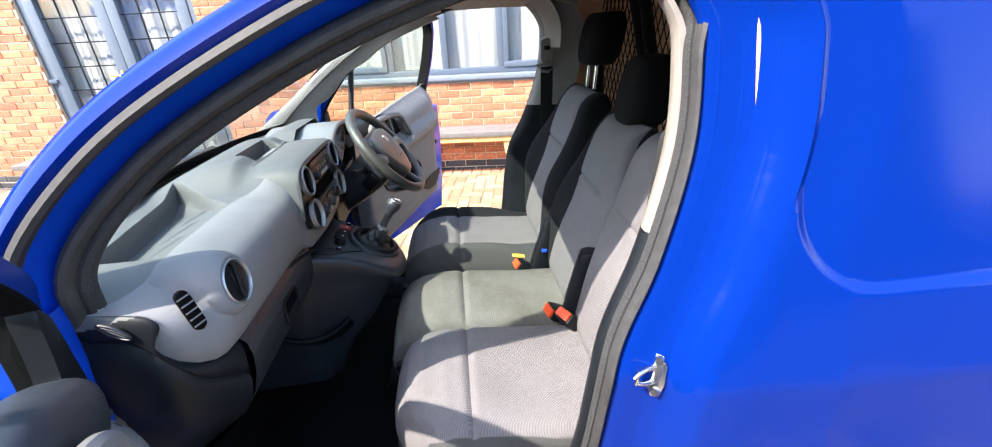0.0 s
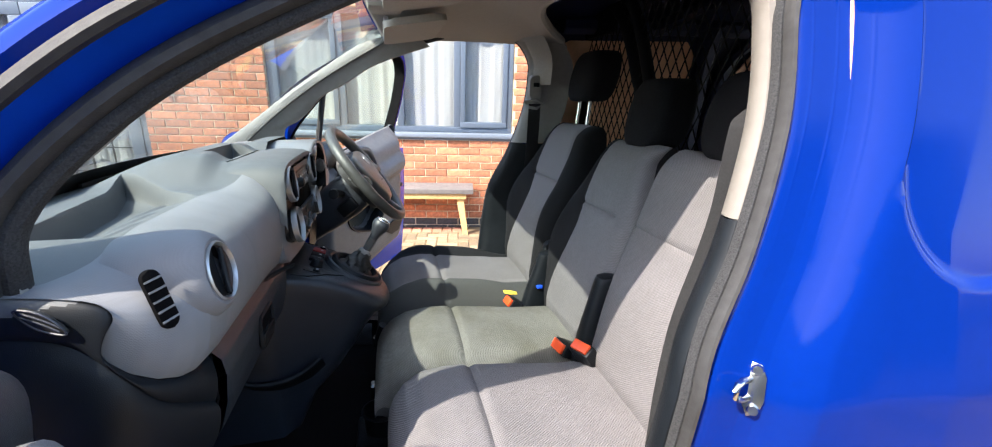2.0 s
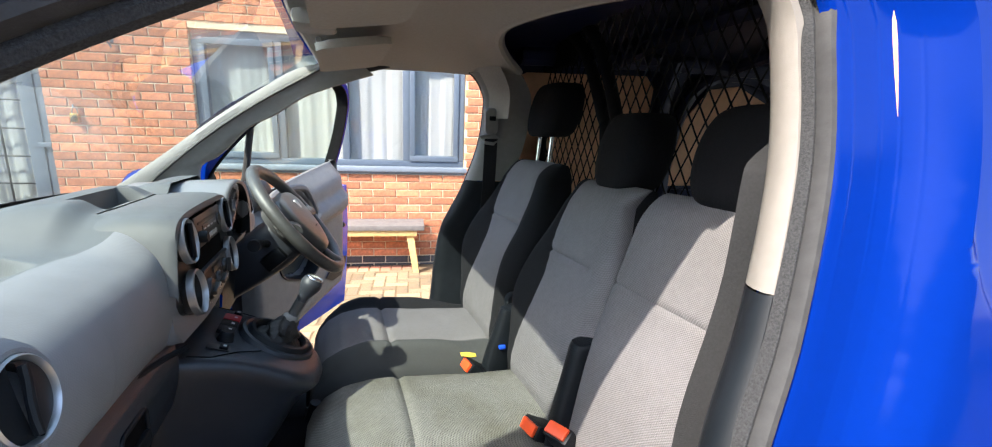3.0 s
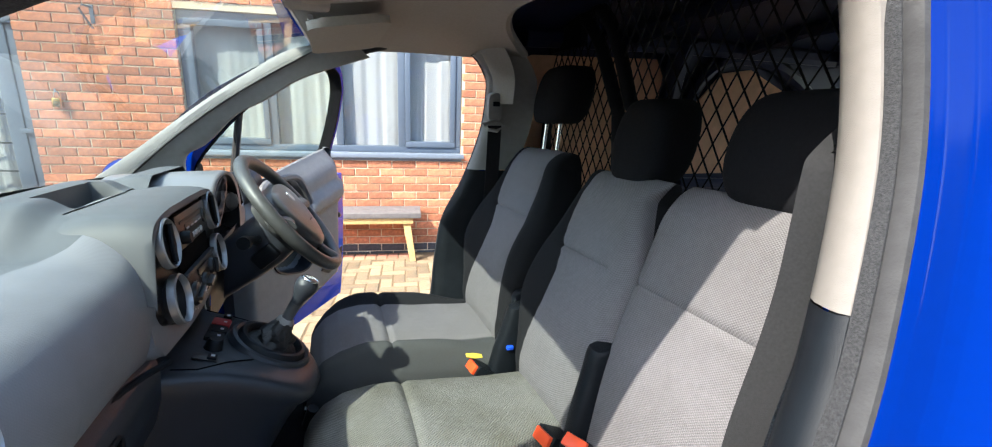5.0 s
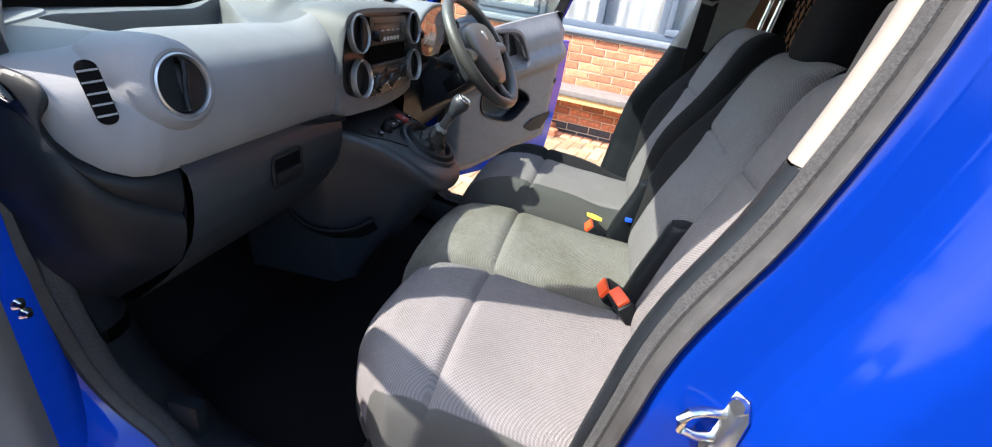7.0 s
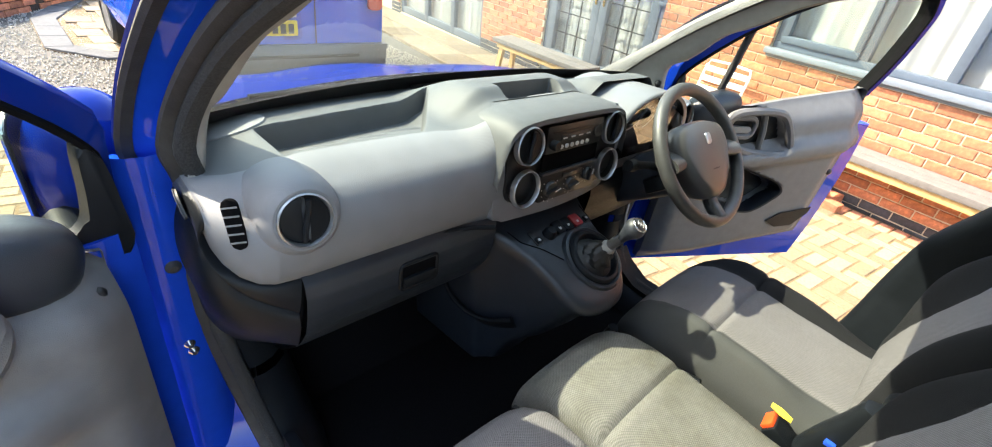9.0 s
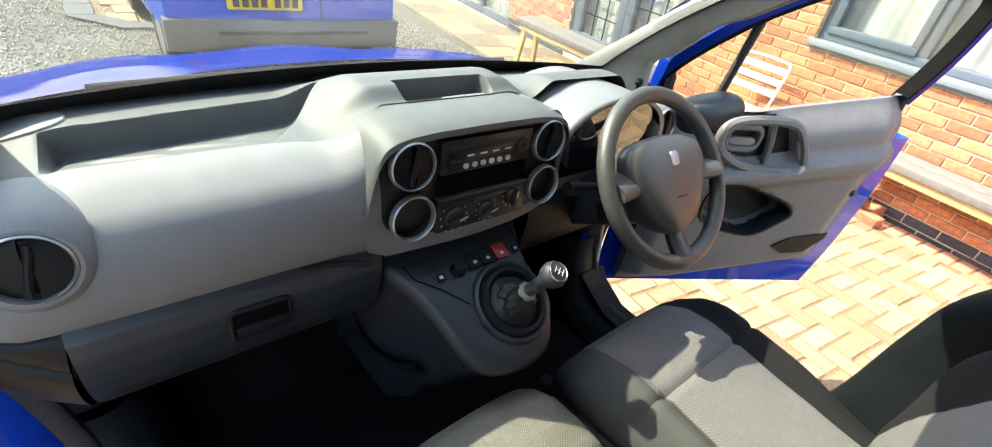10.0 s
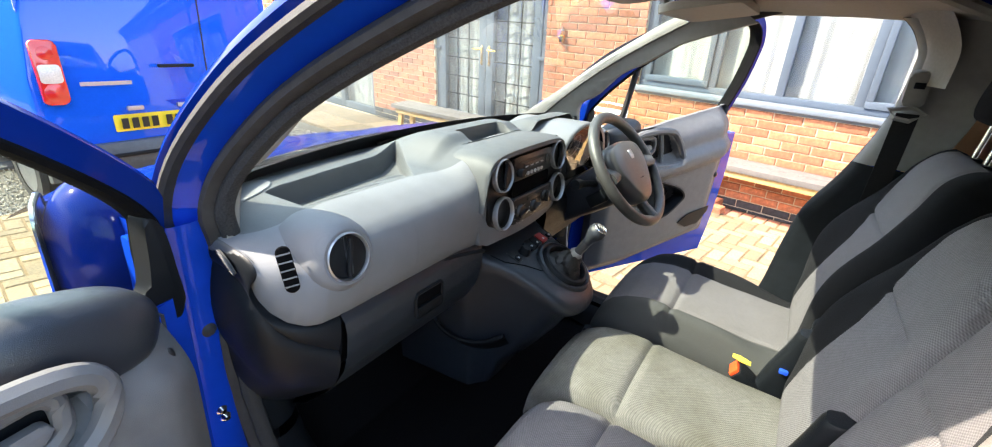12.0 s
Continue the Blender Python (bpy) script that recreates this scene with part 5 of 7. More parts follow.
def cushion(parent, y0, y1, bolster, style, zoff=0.0, x0=0.0, name="seat_cushion", label=""):
    yc, hw = (y0 + y1) / 2, (y1 - y0) / 2
    nx = 84
    block = outline(6.25, 5.0)
    rings, plain = [], []
    for i in range(nx + 1):
        x = 0.150 + 0.55 * (i / nx) ** 1.25
        zt = table(FRONT_Z, x) + zoff
        zb = 0.515 + 0.05 * smoothstep(0.24, 0.15, x) + zoff
        zc, hh = (zt + zb) / 2, (zt - zb) / 2
        w = hw * (0.86 + 0.14 * smoothstep(0.15, 0.26, x))
        ring = []
        for yy, zz in block:
            z = zc + hh * zz
            if zz > 0:
                z += bolster * (smoothstep(0.56, 0.82, abs(yy)) - 0.8 * smoothstep(0.86, 1.0, abs(yy))) * smoothstep(0.2, 0.9, zz) * smoothstep(0.16, 0.3, x) * (1 - smoothstep(0.46, 0.66, x))
                z += 0.012 * (1 - yy * yy) * zz
                for ys in ((-0.60, 0.60) if style == "driver" else ()):
                    z -= 0.006 * math.exp(-((yy - ys) / 0.035) ** 2) * (x > 0.35)
                z -= 0.004 * math.exp(-((x - 0.362) / 0.006) ** 2)
                z += 0.002 * noise.noise(Vector((x * 12, (yc + w * yy) * 12, 3.0)))
            # the outer front corner is well rounded in plan
            pull = (0.030 + 0.085 * max(0.0, -yy) ** 2.2) * max(0.0, 1 - (x - 0.15) / 0.21) ** 1.2 if style == "outer" else 0.0
            ring.append((x + x0 + pull, yc + w * yy, z))
            if style == "driver":
                plain.append(max(0.42 - zz, yy - 0.56, (abs(yy) - 0.58) if x > 0.36 else (-yy - 0.72)))
            elif style == "outer":
                edge = 0.10 + 0.62 * smoothstep(0.42, 0.70, x)
                plain.append(max(0.25 - zz, -yy - 0.965 + 0.25 * (1 - min(1, zz + edge))))
            else:
                plain.append(-0.3 - zz)
        rings.append(ring)
    bm = bmesh.new()
    lay = bm.verts.layers.float.new("plain")
    rows = loft(bm, rings)
    for v, value in zip((v for r in rows for v in r), plain):
        v[lay] = value
    for f in bm.faces:
        f.material_index = 0 if style == "driver" and f.calc_center_median().y > yc + 0.1 * hw else 1
    return part(name, bm, [CLOTH_DARK, CLOTH_STAINED if style == "middle" else CLOTH_SIDE], parent, label)


def backrest(parent, y0, y1, style, top_s=1.0, label="", narrow=0.72):
    yc, hw = (y0 + y1) / 2, (y1 - y0) / 2
    A, Bv = Vector((0.688, 0, 0.670)), Vector((0.866, 0, 1.215))
    d = (Bv - A)
    n = Vector((-d.z, 0, d.x)).normalized()        # towards the sitter
    ns = 72
    block = outline(5.9, 4.0)
    rings, plain = [], []
    for i in range(ns + 1):
        s = i / ns
        c = A + d * s * top_s
        w = hw * table([(0, 0.90), (0.15, 0.98), (0.40, 1.05), (0.62, 1.0), (0.80, 0.84), (0.92, 0.70), (1.0, narrow)], s) if style != "bench" else hw * table([(0, 0.98), (0.5, 1.0), (0.85, 0.98), (1.0, 0.90)], s)
        th = 0.062 * math.sqrt(max(0.02, 1 - max(0, (s - 0.86) / 0.145) ** 2)) * (0.8 + 0.2 * smoothstep(0, 0.1, s))
        ring = []
        for yy, tt in block:
            off = th * tt
            if tt > 0:
                lobe = math.exp(-((s - 0.45) / 0.26) ** 2)
                off += (0.058 if style == "driver" else 0.044 if style == "middle" and yy > 0 else 0.006) * smoothstep(0.50, 0.88, abs(yy)) * lobe * tt
                off += 0.016 * math.exp(-((s - 0.33) / 0.2) ** 2) * (1 - yy * yy) * tt
                off -= 0.006 * math.exp(-((s - 0.64) / 0.009) ** 2) * (abs(yy) < 0.62 or style == "bench")
                if style != "bench":
                    for ys in ((-1, 1) if style == "driver" else (1,)):
                        off -= 0.006 * math.exp(-((yy - ys * (0.74 - 0.26 * lobe)) / 0.04) ** 2)
            p = c + n * off
            ring.append((p.x, yc + w * yy, p.z))
            lobe = math.exp(-((s - 0.46) / 0.27) ** 2)
            seam = abs(yy) if style == "driver" else yy if style == "middle" else -1.0
            plain.append(max(seam - 0.74 + 0.26 * lobe, 0.30 - tt if style != "bench" else -tt))
        rings.append(ring)
    bm = bmesh.new()
    lay = bm.verts.layers.float.new("plain")
    rows = loft(bm, rings)
    for v, value in zip((v for r in rows for v in r), plain):
        v[lay] = value
    return part("backrest", bm, CLOTH_DARK, parent, label)


def headrest(parent, yc, w, z0, z1, lift, label):
    """A padded block with two posts that come out of the backrest top."""
    zc, hh = (z0 + z1) / 2, (z1 - z0) / 2
    rings = []
    for i in range(25):
        t_ = i / 24
        z = zc + hh * math.sin((t_ - 0.5) * math.pi)
        k_ = math.cos((t_ - 0.5) * math.pi) ** 0.24 if 0 < t_ < 1 else 0.05
        xx = 0.862 + (z - 1.21) * 0.22
        ring = []
        for k in range(40):
            a = 2 * math.pi * k / 40
            ring.append((xx + 0.055 * k_ * sup(math.cos(a), 0.5) + 0.012 * math.sin(a) ** 2, yc + w / 2 * (0.82 + 0.18 * math.sin(math.pi * min(1, t_ * 0.9 + 0.1))) * k_ * sup(math.sin(a), 0.45), z))
        rings.append(ring)
    bm = bmesh.new()
    loft(bm, rings)
    h = part("headrest", bm, HEAD, parent, label)
    for sy in (-1, 1):
        part("post", T([(0.862, yc + sy * 0.045, 1.16), (0.878, yc + sy * 0.045, z0 + 0.02)], 0.006, 10), CHROME, h, "chrome headrest post")
        part("collar", B(0.852, 0.882, yc + sy * 0.045 - 0.015, yc + sy * 0.045 + 0.015, 1.203, 1.218, bevel=0.004), PLASTIC, h)
    return h


ds = thing("driver_seat", "driver's seat in grey woven fabric with charcoal bolsters", "seat")
cushion(ds, 0.140, 0.600, 0.030, "driver")
backrest(ds, 0.150, 0.605, "driver")
headrest(ds, 0.385, 0.222, 1.295, 1.460, True, "raised black fabric headrest")
part("seat_base", B(0.22, 0.62, 0.18, 0.56, 0.40, 0.54, bevel=0.02), PLASTIC, ds)
for y in (0.20, 0.53):
    part("seat_rail", B(0.12, 0.75, y - 0.02, y + 0.02, 0.365, 0.405, bevel=0.004), CHROME, ds)
part("hand_brake_grip", T([(0.20, 0.118, 0.60), (0.26, 0.118, 0.625), (0.40, 0.118, 0.655)], [0.017, 0.016, 0.012], 12), PLASTIC, ds, "black seat lever grip")
part("height_lever", T([(0.165, 0.15, 0.585), (0.155, 0.13, 0.60), (0.17, 0.12, 0.645)], 0.013, 10), PLASTIC, ds)
part("recliner_cover", PR(rounded(-0.03, 0.03, -0.07, 0.10, 0.025), 0.022, axes((0.700, 0.150, 0.775), (1, 0, 0.1), (-0.38, 0, 0.92)) @ pose(0, 0, 0, 0, 0, 0), bevel=0.008), PLASTIC, ds, "black recliner cover")
part("yellow_tag", PR([(-0.020, -0.006), (0.0, -0.008), (0.022, -0.005), (0.020, 0.005), (-0.004, 0.007), (-0.022, 0.004)], 0.003, axes((0.552, 0.112, 0.722), (0.95, 0, -0.2), (0, 0.8, 0.5)), bevel=0.001), YELLOW, ds, "yellow fabric tag")
part("blue_tag", B(0.626, 0.644, 0.074, 0.088, 0.743, 0.753, bevel=0.003), BLUE_TAG, ds, "blue plastic tag")

ps = thing("passenger_bench", "twin passenger bench in worn grey woven fabric with two headrests", "seat")
cushion(ps, -0.625, -0.237, 0.0, "outer", label="worn outer seat cushion in grey weave")
cushion(ps, -0.234, 0.075, 0.0, "middle", label="stained middle seat cushion")
backrest(ps, -0.612, -0.234, "bench", 0.95, "broad grey woven backrest")
backrest(ps, -0.240, 0.100, "middle", 0.95, "narrow backrest with a dark bolster", 0.80)
headrest(ps, -0.445, 0.255, 1.180, 1.350, False, "black fabric headrest set low")
headrest(ps, -0.090, 0.178, 1.180, 1.350, False, "black fabric headrest set low")
part("bench_base", B(0.24, 0.66, -0.62, 0.05, 0.40, 0.53, bevel=0.02), PLASTIC, ps)
def hinge_cover(pts, w):
    """A flat black arm with a rounded top that stands in the gap between two backrests."""
    line = catmull(pts, 16)
    rings = []
    for k, p in enumerate(line):
        f = k / 15
        deep = blend(0.036, 0.052, f) * (1 if f < 0.9 else math.sqrt(max(0.05, 1 - ((f - 0.9) / 0.105) ** 2)))
        rings.append([(p.x + 0.03 + deep * sup(math.cos(a), 0.6), p.y + w * sup(math.sin(a), 0.5), p.z) for a in [2 * math.pi * q / 20 for q in range(20)]])
    bm = bmesh.new()
    loft(bm, rings)
    part("hinge_cover", bm, PLASTIC, ps, "black plastic hinge cover between the backrests")


hinge_cover([(0.615, -0.262, 0.690), (0.640, -0.252, 0.770), (0.672, -0.243, 0.850), (0.692, -0.238, 0.900)], 0.024)
hinge_cover([(0.590, 0.105, 0.660), (0.615, 0.106, 0.735), (0.645, 0.106, 0.805), (0.662, 0.106, 0.850)], 0.024)
part("lift_strap", T([(0.62, -0.665, 0.735), (0.632, -0.668, 0.76)], 0.012, 8), PLASTIC, ps)


def buckle(x, y, z, yaw, tilt, label):
    t = thing("belt_buckle", label, "belt buckle", VAN @ pose(x, y, z, 0, tilt, yaw), group="belt buckles")
    part("housing", B(-0.016, 0.016, -0.028, 0.028, -0.06, 0.0, bevel=0.006), PLASTIC, t, "black buckle housing")
    part("button", B(-0.012, 0.012, -0.022, 0.022, -0.002, 0.008, bevel=0.003), ORANGE, t, "orange red release button")
    return t


buckle(0.590, -0.222, 0.716, 10, -62, "belt buckle with an orange red button lying in the seat crease")
buckle(0.612, -0.300, 0.752, 25, -35, "belt buckle with an orange red button standing in the seat crease")
buckle(0.545, 0.098, 0.700, 5, -55, "belt buckle with an orange red button beside the driver's seat")


def belt(side, label):
    t = thing("seat_belt", label, "seat belt")
    yb = side * 0.568
    if side > 0:
        g = part("belt_guide", PR(rounded(-0.022, 0.022, -0.045, 0.045, 0.016), 0.022, axes((0.745, side * 0.562, 1.345), (1, 0, 0.05), (0, -side * 0.18, 1)), bevel=0.007), TRIM, t, "pale grey height adjuster")
        part("slot", B(0.735, 0.757, 0.532, 0.540, 1.345, 1.36, bevel=0.002), PLASTIC, g)
        part("loop", T([(0.705, 0.548, 1.290), (0.72, 0.540, 1.272), (0.75, 0.538, 1.268), (0.78, 0.545, 1.285), (0.75, 0.55, 1.30)], 0.006, 8, closed=True), TRIM, t, "pale belt loop")
    else:
        part("belt_anchor", R([(0.0, 0.012), (0.008, 0.010), (0.011, 0.004), (0.011, 0.0)], axes((0.742, -0.578, 1.265), (0, 1, 0), (0, 0, 1)), 18), CREAM, t, "small cream belt anchor")
    bm = bmesh.new()
    pts = [(0.745, side * 0.545, 1.285), (0.742, side * 0.56, 1.10), (0.735, side * 0.60, 0.85), (0.72, side * 0.63, 0.60), (0.70, side * 0.64, 0.42)] if side > 0 else [(0.80, -0.555, 1.30), (0.740, -0.572, 1.270), (0.726, -0.577, 1.25), (0.718, -0.579, 1.19), (0.709, -0.580, 1.12), (0.690, -0.582, 1.05), (0.665, -0.584, 0.972), (0.648, -0.588, 0.90), (0.625, -0.605, 0.78), (0.60, -0.630, 0.52)]
    wide = Vector((0.024, 0.004, 0)) if side > 0 else Vector((-0.0150, 0.0130, 0))
    thick = Vector((0, 0.003 * side, 0)) if side > 0 else Vector((0.003, 0.002, 0))
    loft(bm, [[p - wide, p + wide, p + wide + thick, p - wide + thick] for p in catmull(pts, 24)])
    part("webbing", bm, WEBBING, t, "black belt webbing")
    return t


belt(1, "driver's seat belt hanging down the grey pillar")
belt(-1, "passenger's seat belt hanging down beside the backrest")

# ---- dashboard ----
da = thing("dashboard", "grey moulded dashboard with a dotted silver grey panel and open tray", "dashboard")


def dash_front(y):
    """Where the top of the dash meets its front face."""
    return table([(-0.68, -0.225), (-0.668, -0.198), (-0.655, -0.175), (-0.64, -0.156), (-0.62, -0.141), (-0.6, -0.132), (-0.55, -0.126), (-0.31, -0.125), (-0.26, -0.119), (-0.225, -0.106), (-0.20, -0.090), (-0.172, -0.080), (-0.15, -0.095), (-0.12, -0.125), (-0.1, -0.125), (0.1, -0.125), (0.2, -0.13), (0.6, -0.12), (0.64, -0.14), (0.66, -0.18)], y)


def dash_top(x, y):
    z = 1.118 - 0.012 * smoothstep(-0.30, -0.42, x) - 0.030 * smoothstep(0.50, 0.68, abs(y))
    # centre hump that carries the display hood
    c = 1 - smoothstep(0.130, 0.250, abs(y - 0.0115))
    z += (0.058 * smoothstep(-0.40, -0.20, x) - 0.018 * smoothstep(-0.165, -0.125, x)) * c
    # display hood opening
    o = (1 - smoothstep(0.088, 0.094, abs(y - 0.020))) * smoothstep(-0.181, -0.176, x) * (1 - smoothstep(-0.176, -0.122, x))
    z -= 0.050 * o
    # instrument hood
    h = 1 - smoothstep(0.10, 0.175, abs(y - 0.375))
    z += 0.052 * h * smoothstep(-0.34, -0.15, x)
    # open trough ahead of the passenger; its ribbed floor climbs to the panel, and a slanting fin ends it
    if -0.56 < y < -0.05:
        xb = blend(-0.248, -0.300, (y + 0.535) / 0.385)
        xf = dash_front(y) - 0.002
        f = min(1.0, max(0.0, (x - xb) / (xf - xb)))
        fin = -0.165 - 0.75 * (x + 0.289)
        ribs = 0.004 * smoothstep(0.10, 0.35, f) * sum(math.exp(-(((x - xa) - (y - ya) * slope) / 0.004) ** 2) * smoothstep(ya - 0.01, ya + 0.02, y) * (1 - smoothstep(yb - 0.03, yb, y)) for xa, ya, slope, yb in ((-0.196, -0.500, 0.42, -0.40), (-0.212, -0.410, 0.36, -0.31), (-0.223, -0.320, 0.30, -0.22)))
        trough = 0.048 * (1 - f) ** 0.8 - ribs
        z -= trough * smoothstep(xb - 0.004, xb + 0.004, x) * smoothstep(-0.541, -0.531, y) * (1 - smoothstep(fin - 0.005, fin + 0.005, y))
    return z


def top_sheet(u, v):
    y = blend(-0.664, 0.672, v)
    x = blend(screen_x(y) + 0.02, dash_front(y), u)
    return (x, y, dash_top(x, y))


bm = bmesh.new()
grid(bm, top_sheet, 150, 420)
part("dash_top", bm, DASH_TOP, da, "matt grey dash top with an open tray and display hood")


bm = bmesh.new()
oval = [[(-0.285 + 0.036 * r * math.cos(a), -0.565 + 0.058 * r * math.sin(a)) for a in [2 * math.pi * k / 40 for k in range(40)]] for r in (1.0, 0.96, 0.5, 0.02)]
loft(bm, [[(x, y, dash_top(x, y) + h) for x, y in ring] for ring, h in zip(oval, (0.0005, 0.003, 0.003, 0.003))], cap=False)
part("speaker_grille", bm, PLASTIC_GREY, da, "flat oval speaker cover")
part("demist_slot", B(-0.385, -0.378, -0.14, 0.02, 1.112, 1.121), INK, da, smooth=False)
FACE = [(1.118, 0.0), (1.116, 0.018), (1.111, 0.040), (1.102, 0.064), (1.090, 0.086), (1.072, 0.102), (1.045, 0.111), (1.015, 0.112), (0.985, 0.106), (0.965, 0.097), (0.953, 0.088)]


FACE_LINE = catmull([(z, dx, 0) for z, dx in FACE], 241)


def face_sheet(ya, yb, z_lo=None):
    def at(u, v):
        y = blend(ya, yb, v)
        zt = dash_top(dash_front(y), y)
        zb = z_lo(y) if z_lo else 0.953
        z, dx, _ = FACE_LINE[round(u * (len(FACE_LINE) - 1))]
        f = (1.118 - z) / (1.118 - 0.953)
        dx *= (-0.0135 - dash_front(y)) / 0.1115 if -0.4 < y < 0 else 1.0
        return (dash_front(y) + dx, y, blend(zt, zb, f))
    return at


def low_edge(y):
    return table([(-0.668, 1.036), (-0.664, 1.008), (-0.655, 0.985), (-0.64, 0.967), (-0.62, 0.956), (-0.60, 0.953), (-0.57, 0.953), (-0.2, 0.953), (0.2, 0.953)], y)


bm = bmesh.new()
grid(bm, face_sheet(-0.668, -0.172, low_edge), 60, 200)
part("dash_panel", bm, DASH_SILVER, da, "dotted silver grey dash panel")
bm = bmesh.new()
grid(bm, face_sheet(0.545, 0.668, lambda y: 0.96), 24, 20)
part("end_fascia", bm, PLASTIC_GREY, da, "grey fascia beside the door")
bm = bmesh.new()
grid(bm, lambda u, v: (-0.020 - 0.03 * u, blend(0.172, 0.55, v), blend(1.005, 0.945, u)), 6, 30)
part("driver_fascia", bm, PLASTIC_GREY, da, "grey fascia behind the steering wheel")
# dark lower dash with the glove box
LOW = [(0.962, -0.040), (0.945, -0.024), (0.92, -0.020), (0.88, -0.024), (0.84, -0.035), (0.80, -0.060), (0.76, -0.095), (0.70, -0.16), (0.66, -0.24)]


def low_sheet(ya, yb):
    def at(u, v):
        y = blend(ya, yb, v)
        k = u * (len(LOW) - 1)
        i = min(int(k), len(LOW) - 2)
        z, x = blend(LOW[i][0], LOW[i + 1][0], k - i), blend(LOW[i][1], LOW[i + 1][1], k - i)
        bend = 0.09 * smoothstep(-0.56, -0.67, y)
        return (x - bend, y, z)
    return at


bm = bmesh.new()
grid(bm, low_sheet(-0.566, -0.165), 40, 40)
gb = part("glove_box", bm, CONSOLE_BODY, da, "black glove box lid")
# no hollow here: a thin black plate paints the recess's shade
hr = part("handle_recess", PR(rounded(-0.395, -0.318, 0.868, 0.920, 0.008), 0.004, axes((-0.0245, 0, 0), (0, 1, 0), (0, 0, 1)), bevel=0.0015), GAP_SHADE, gb, "flat black plate painted as the shade of the handle recess")
part("handle_rim", T([(-0.0195, a, b) for a, b in rounded(-0.397, -0.316, 0.866, 0.922, 0.010)], 0.0035, 8, closed=True), PLASTIC, hr)
part("handle_pull", B(-0.024, -0.014, -0.393, -0.320, 0.870, 0.892, bevel=0.004), PLASTIC, hr, "black pull of the glove box")


# the end of the dash: a rounded border follows the panel's corner, and a dark bulge falls from it to the footwell
panel_at = face_sheet(-0.668, -0.172, low_edge)
edge = [Vector((-0.34 + 0.0155 * k, -0.667, dash_top(-0.34 + 0.0155 * k, -0.664) - 0.001)) for k in range(9)]
edge += [Vector(panel_at(k / 16, 0)) for k in range(17)] + [Vector(panel_at(1, 0.21 * (k / 24) ** 1.6)) for k in range(1, 25)]


def evenly(line, n):
    """The same line as n points at even steps."""
    run = [0.0]
    for a, b in zip(line, line[1:]):
        run.append(run[-1] + (b - a).length)
    return [Vector(table(list(zip(run, [p[c] for p in line])), run[-1] * k / (n - 1)) for c in range(3)) for k in range(n)]


EN = 72
edge = evenly(edge, EN)
groove = catmull([(-0.34, -0.674, 1.052), (-0.27, -0.674, 1.050), (-0.20, -0.674, 1.046), (-0.132, -0.674, 1.034), (-0.086, -0.672, 0.990), (-0.062, -0.640, 0.936), (-0.034, -0.574, 0.890)], EN)
bulge = catmull([(-0.34, -0.676, 0.95), (-0.27, -0.676, 0.93), (-0.21, -0.676, 0.91), (-0.165, -0.674, 0.885), (-0.128, -0.664, 0.85), (-0.098, -0.632, 0.82), (-0.066, -0.572, 0.795)], EN)
foot = catmull([(-0.40, -0.672, 0.66), (-0.38, -0.672, 0.66), (-0.36, -0.672, 0.66), (-0.34, -0.668, 0.66), (-0.31, -0.65, 0.66), (-0.28, -0.62, 0.66), (-0.245, -0.568, 0.66)], EN)
rings, border = [], []
for k in range(EN):
    e, g, b, f = edge[k], groove[k], bulge[k], foot[k]
    w = smoothstep(0.5, 1.0, k / (EN - 1))
    out = Vector((blend(0.25, 1.0, w), blend(-1.0, -0.15, w), 0.25)).normalized()
    ring = [e - out * 0.004]
    for q in range(1, 15):
        c = q / 14
        ring.append(e.lerp(g, c) + out * (0.0085 * math.sin(math.pi * min(1, c * 1.02)) ** 0.6 - 0.003))
    border.append(ring)
    ring = [g - out * 0.004]
    for q in range(1, 13):
        c = q / 12
        ring.append(g.lerp(b, c) + out * (0.014 * math.sin(math.pi * c) ** 0.7 + 0.003 * min(1, c * 6) - 0.004 * (1 - c)))
    for q in range(1, 9):
        ring.append(b.lerp(f, q / 8) + out * 0.003)
    rings.append(ring)
bm = bmesh.new()
loft(bm, rings, round_=False, cap=False)
part("dash_end", bm, PLASTIC, da, "black bulging end of the lower dash")
bm = bmesh.new()
loft(bm, border, round_=False, cap=False)
for f in bm.faces:
    c = f.calc_center_median()
    f.material_index = 0 if c.z > 1.078 + 0.14 * min(0, c.x + 0.12) + 0.2 * max(0, c.x + 0.12) and c.x < -0.088 else 1
part("end_border", bm, [DASH_TOP, PLASTIC], da, "rounded border round the panel's corner")
part("lid_seam", T([edge[-1] + Vector((0.000, 0.0025, 0.0))] + [groove[-1] + Vector((0.000, 0.004, 0))] + [bulge[-1] + Vector((-0.002, 0.004, 0))], 0.0022, 8), GAP_SHADE, da)
bm = bmesh.new()
grid(bm, low_sheet(0.165, 0.66), 40, 40)
part("knee_panel", bm, PLASTIC, da, "black knee panel under the wheel")
part("trim_lip", T([(dash_front(y) + 0.088, y, low_edge(y) - 0.003) for y in [-0.555 + 0.0125 * k for k in range(30)]], 0.005, 8), PLASTIC, da)
bm = bmesh.new()
prism(bm, [(dash_front(0.668) + dx, z - 0.01) for z, dx in FACE] + [(x - 0.09, z) for z, x in LOW] + [(-0.36, 0.70), (-0.36, 1.05)], 0.012, axes((0, 0.678, 0), (1, 0, 0), (0, 0, 1)))
part("end_cap", bm, PLASTIC, da, "black end of the dash")


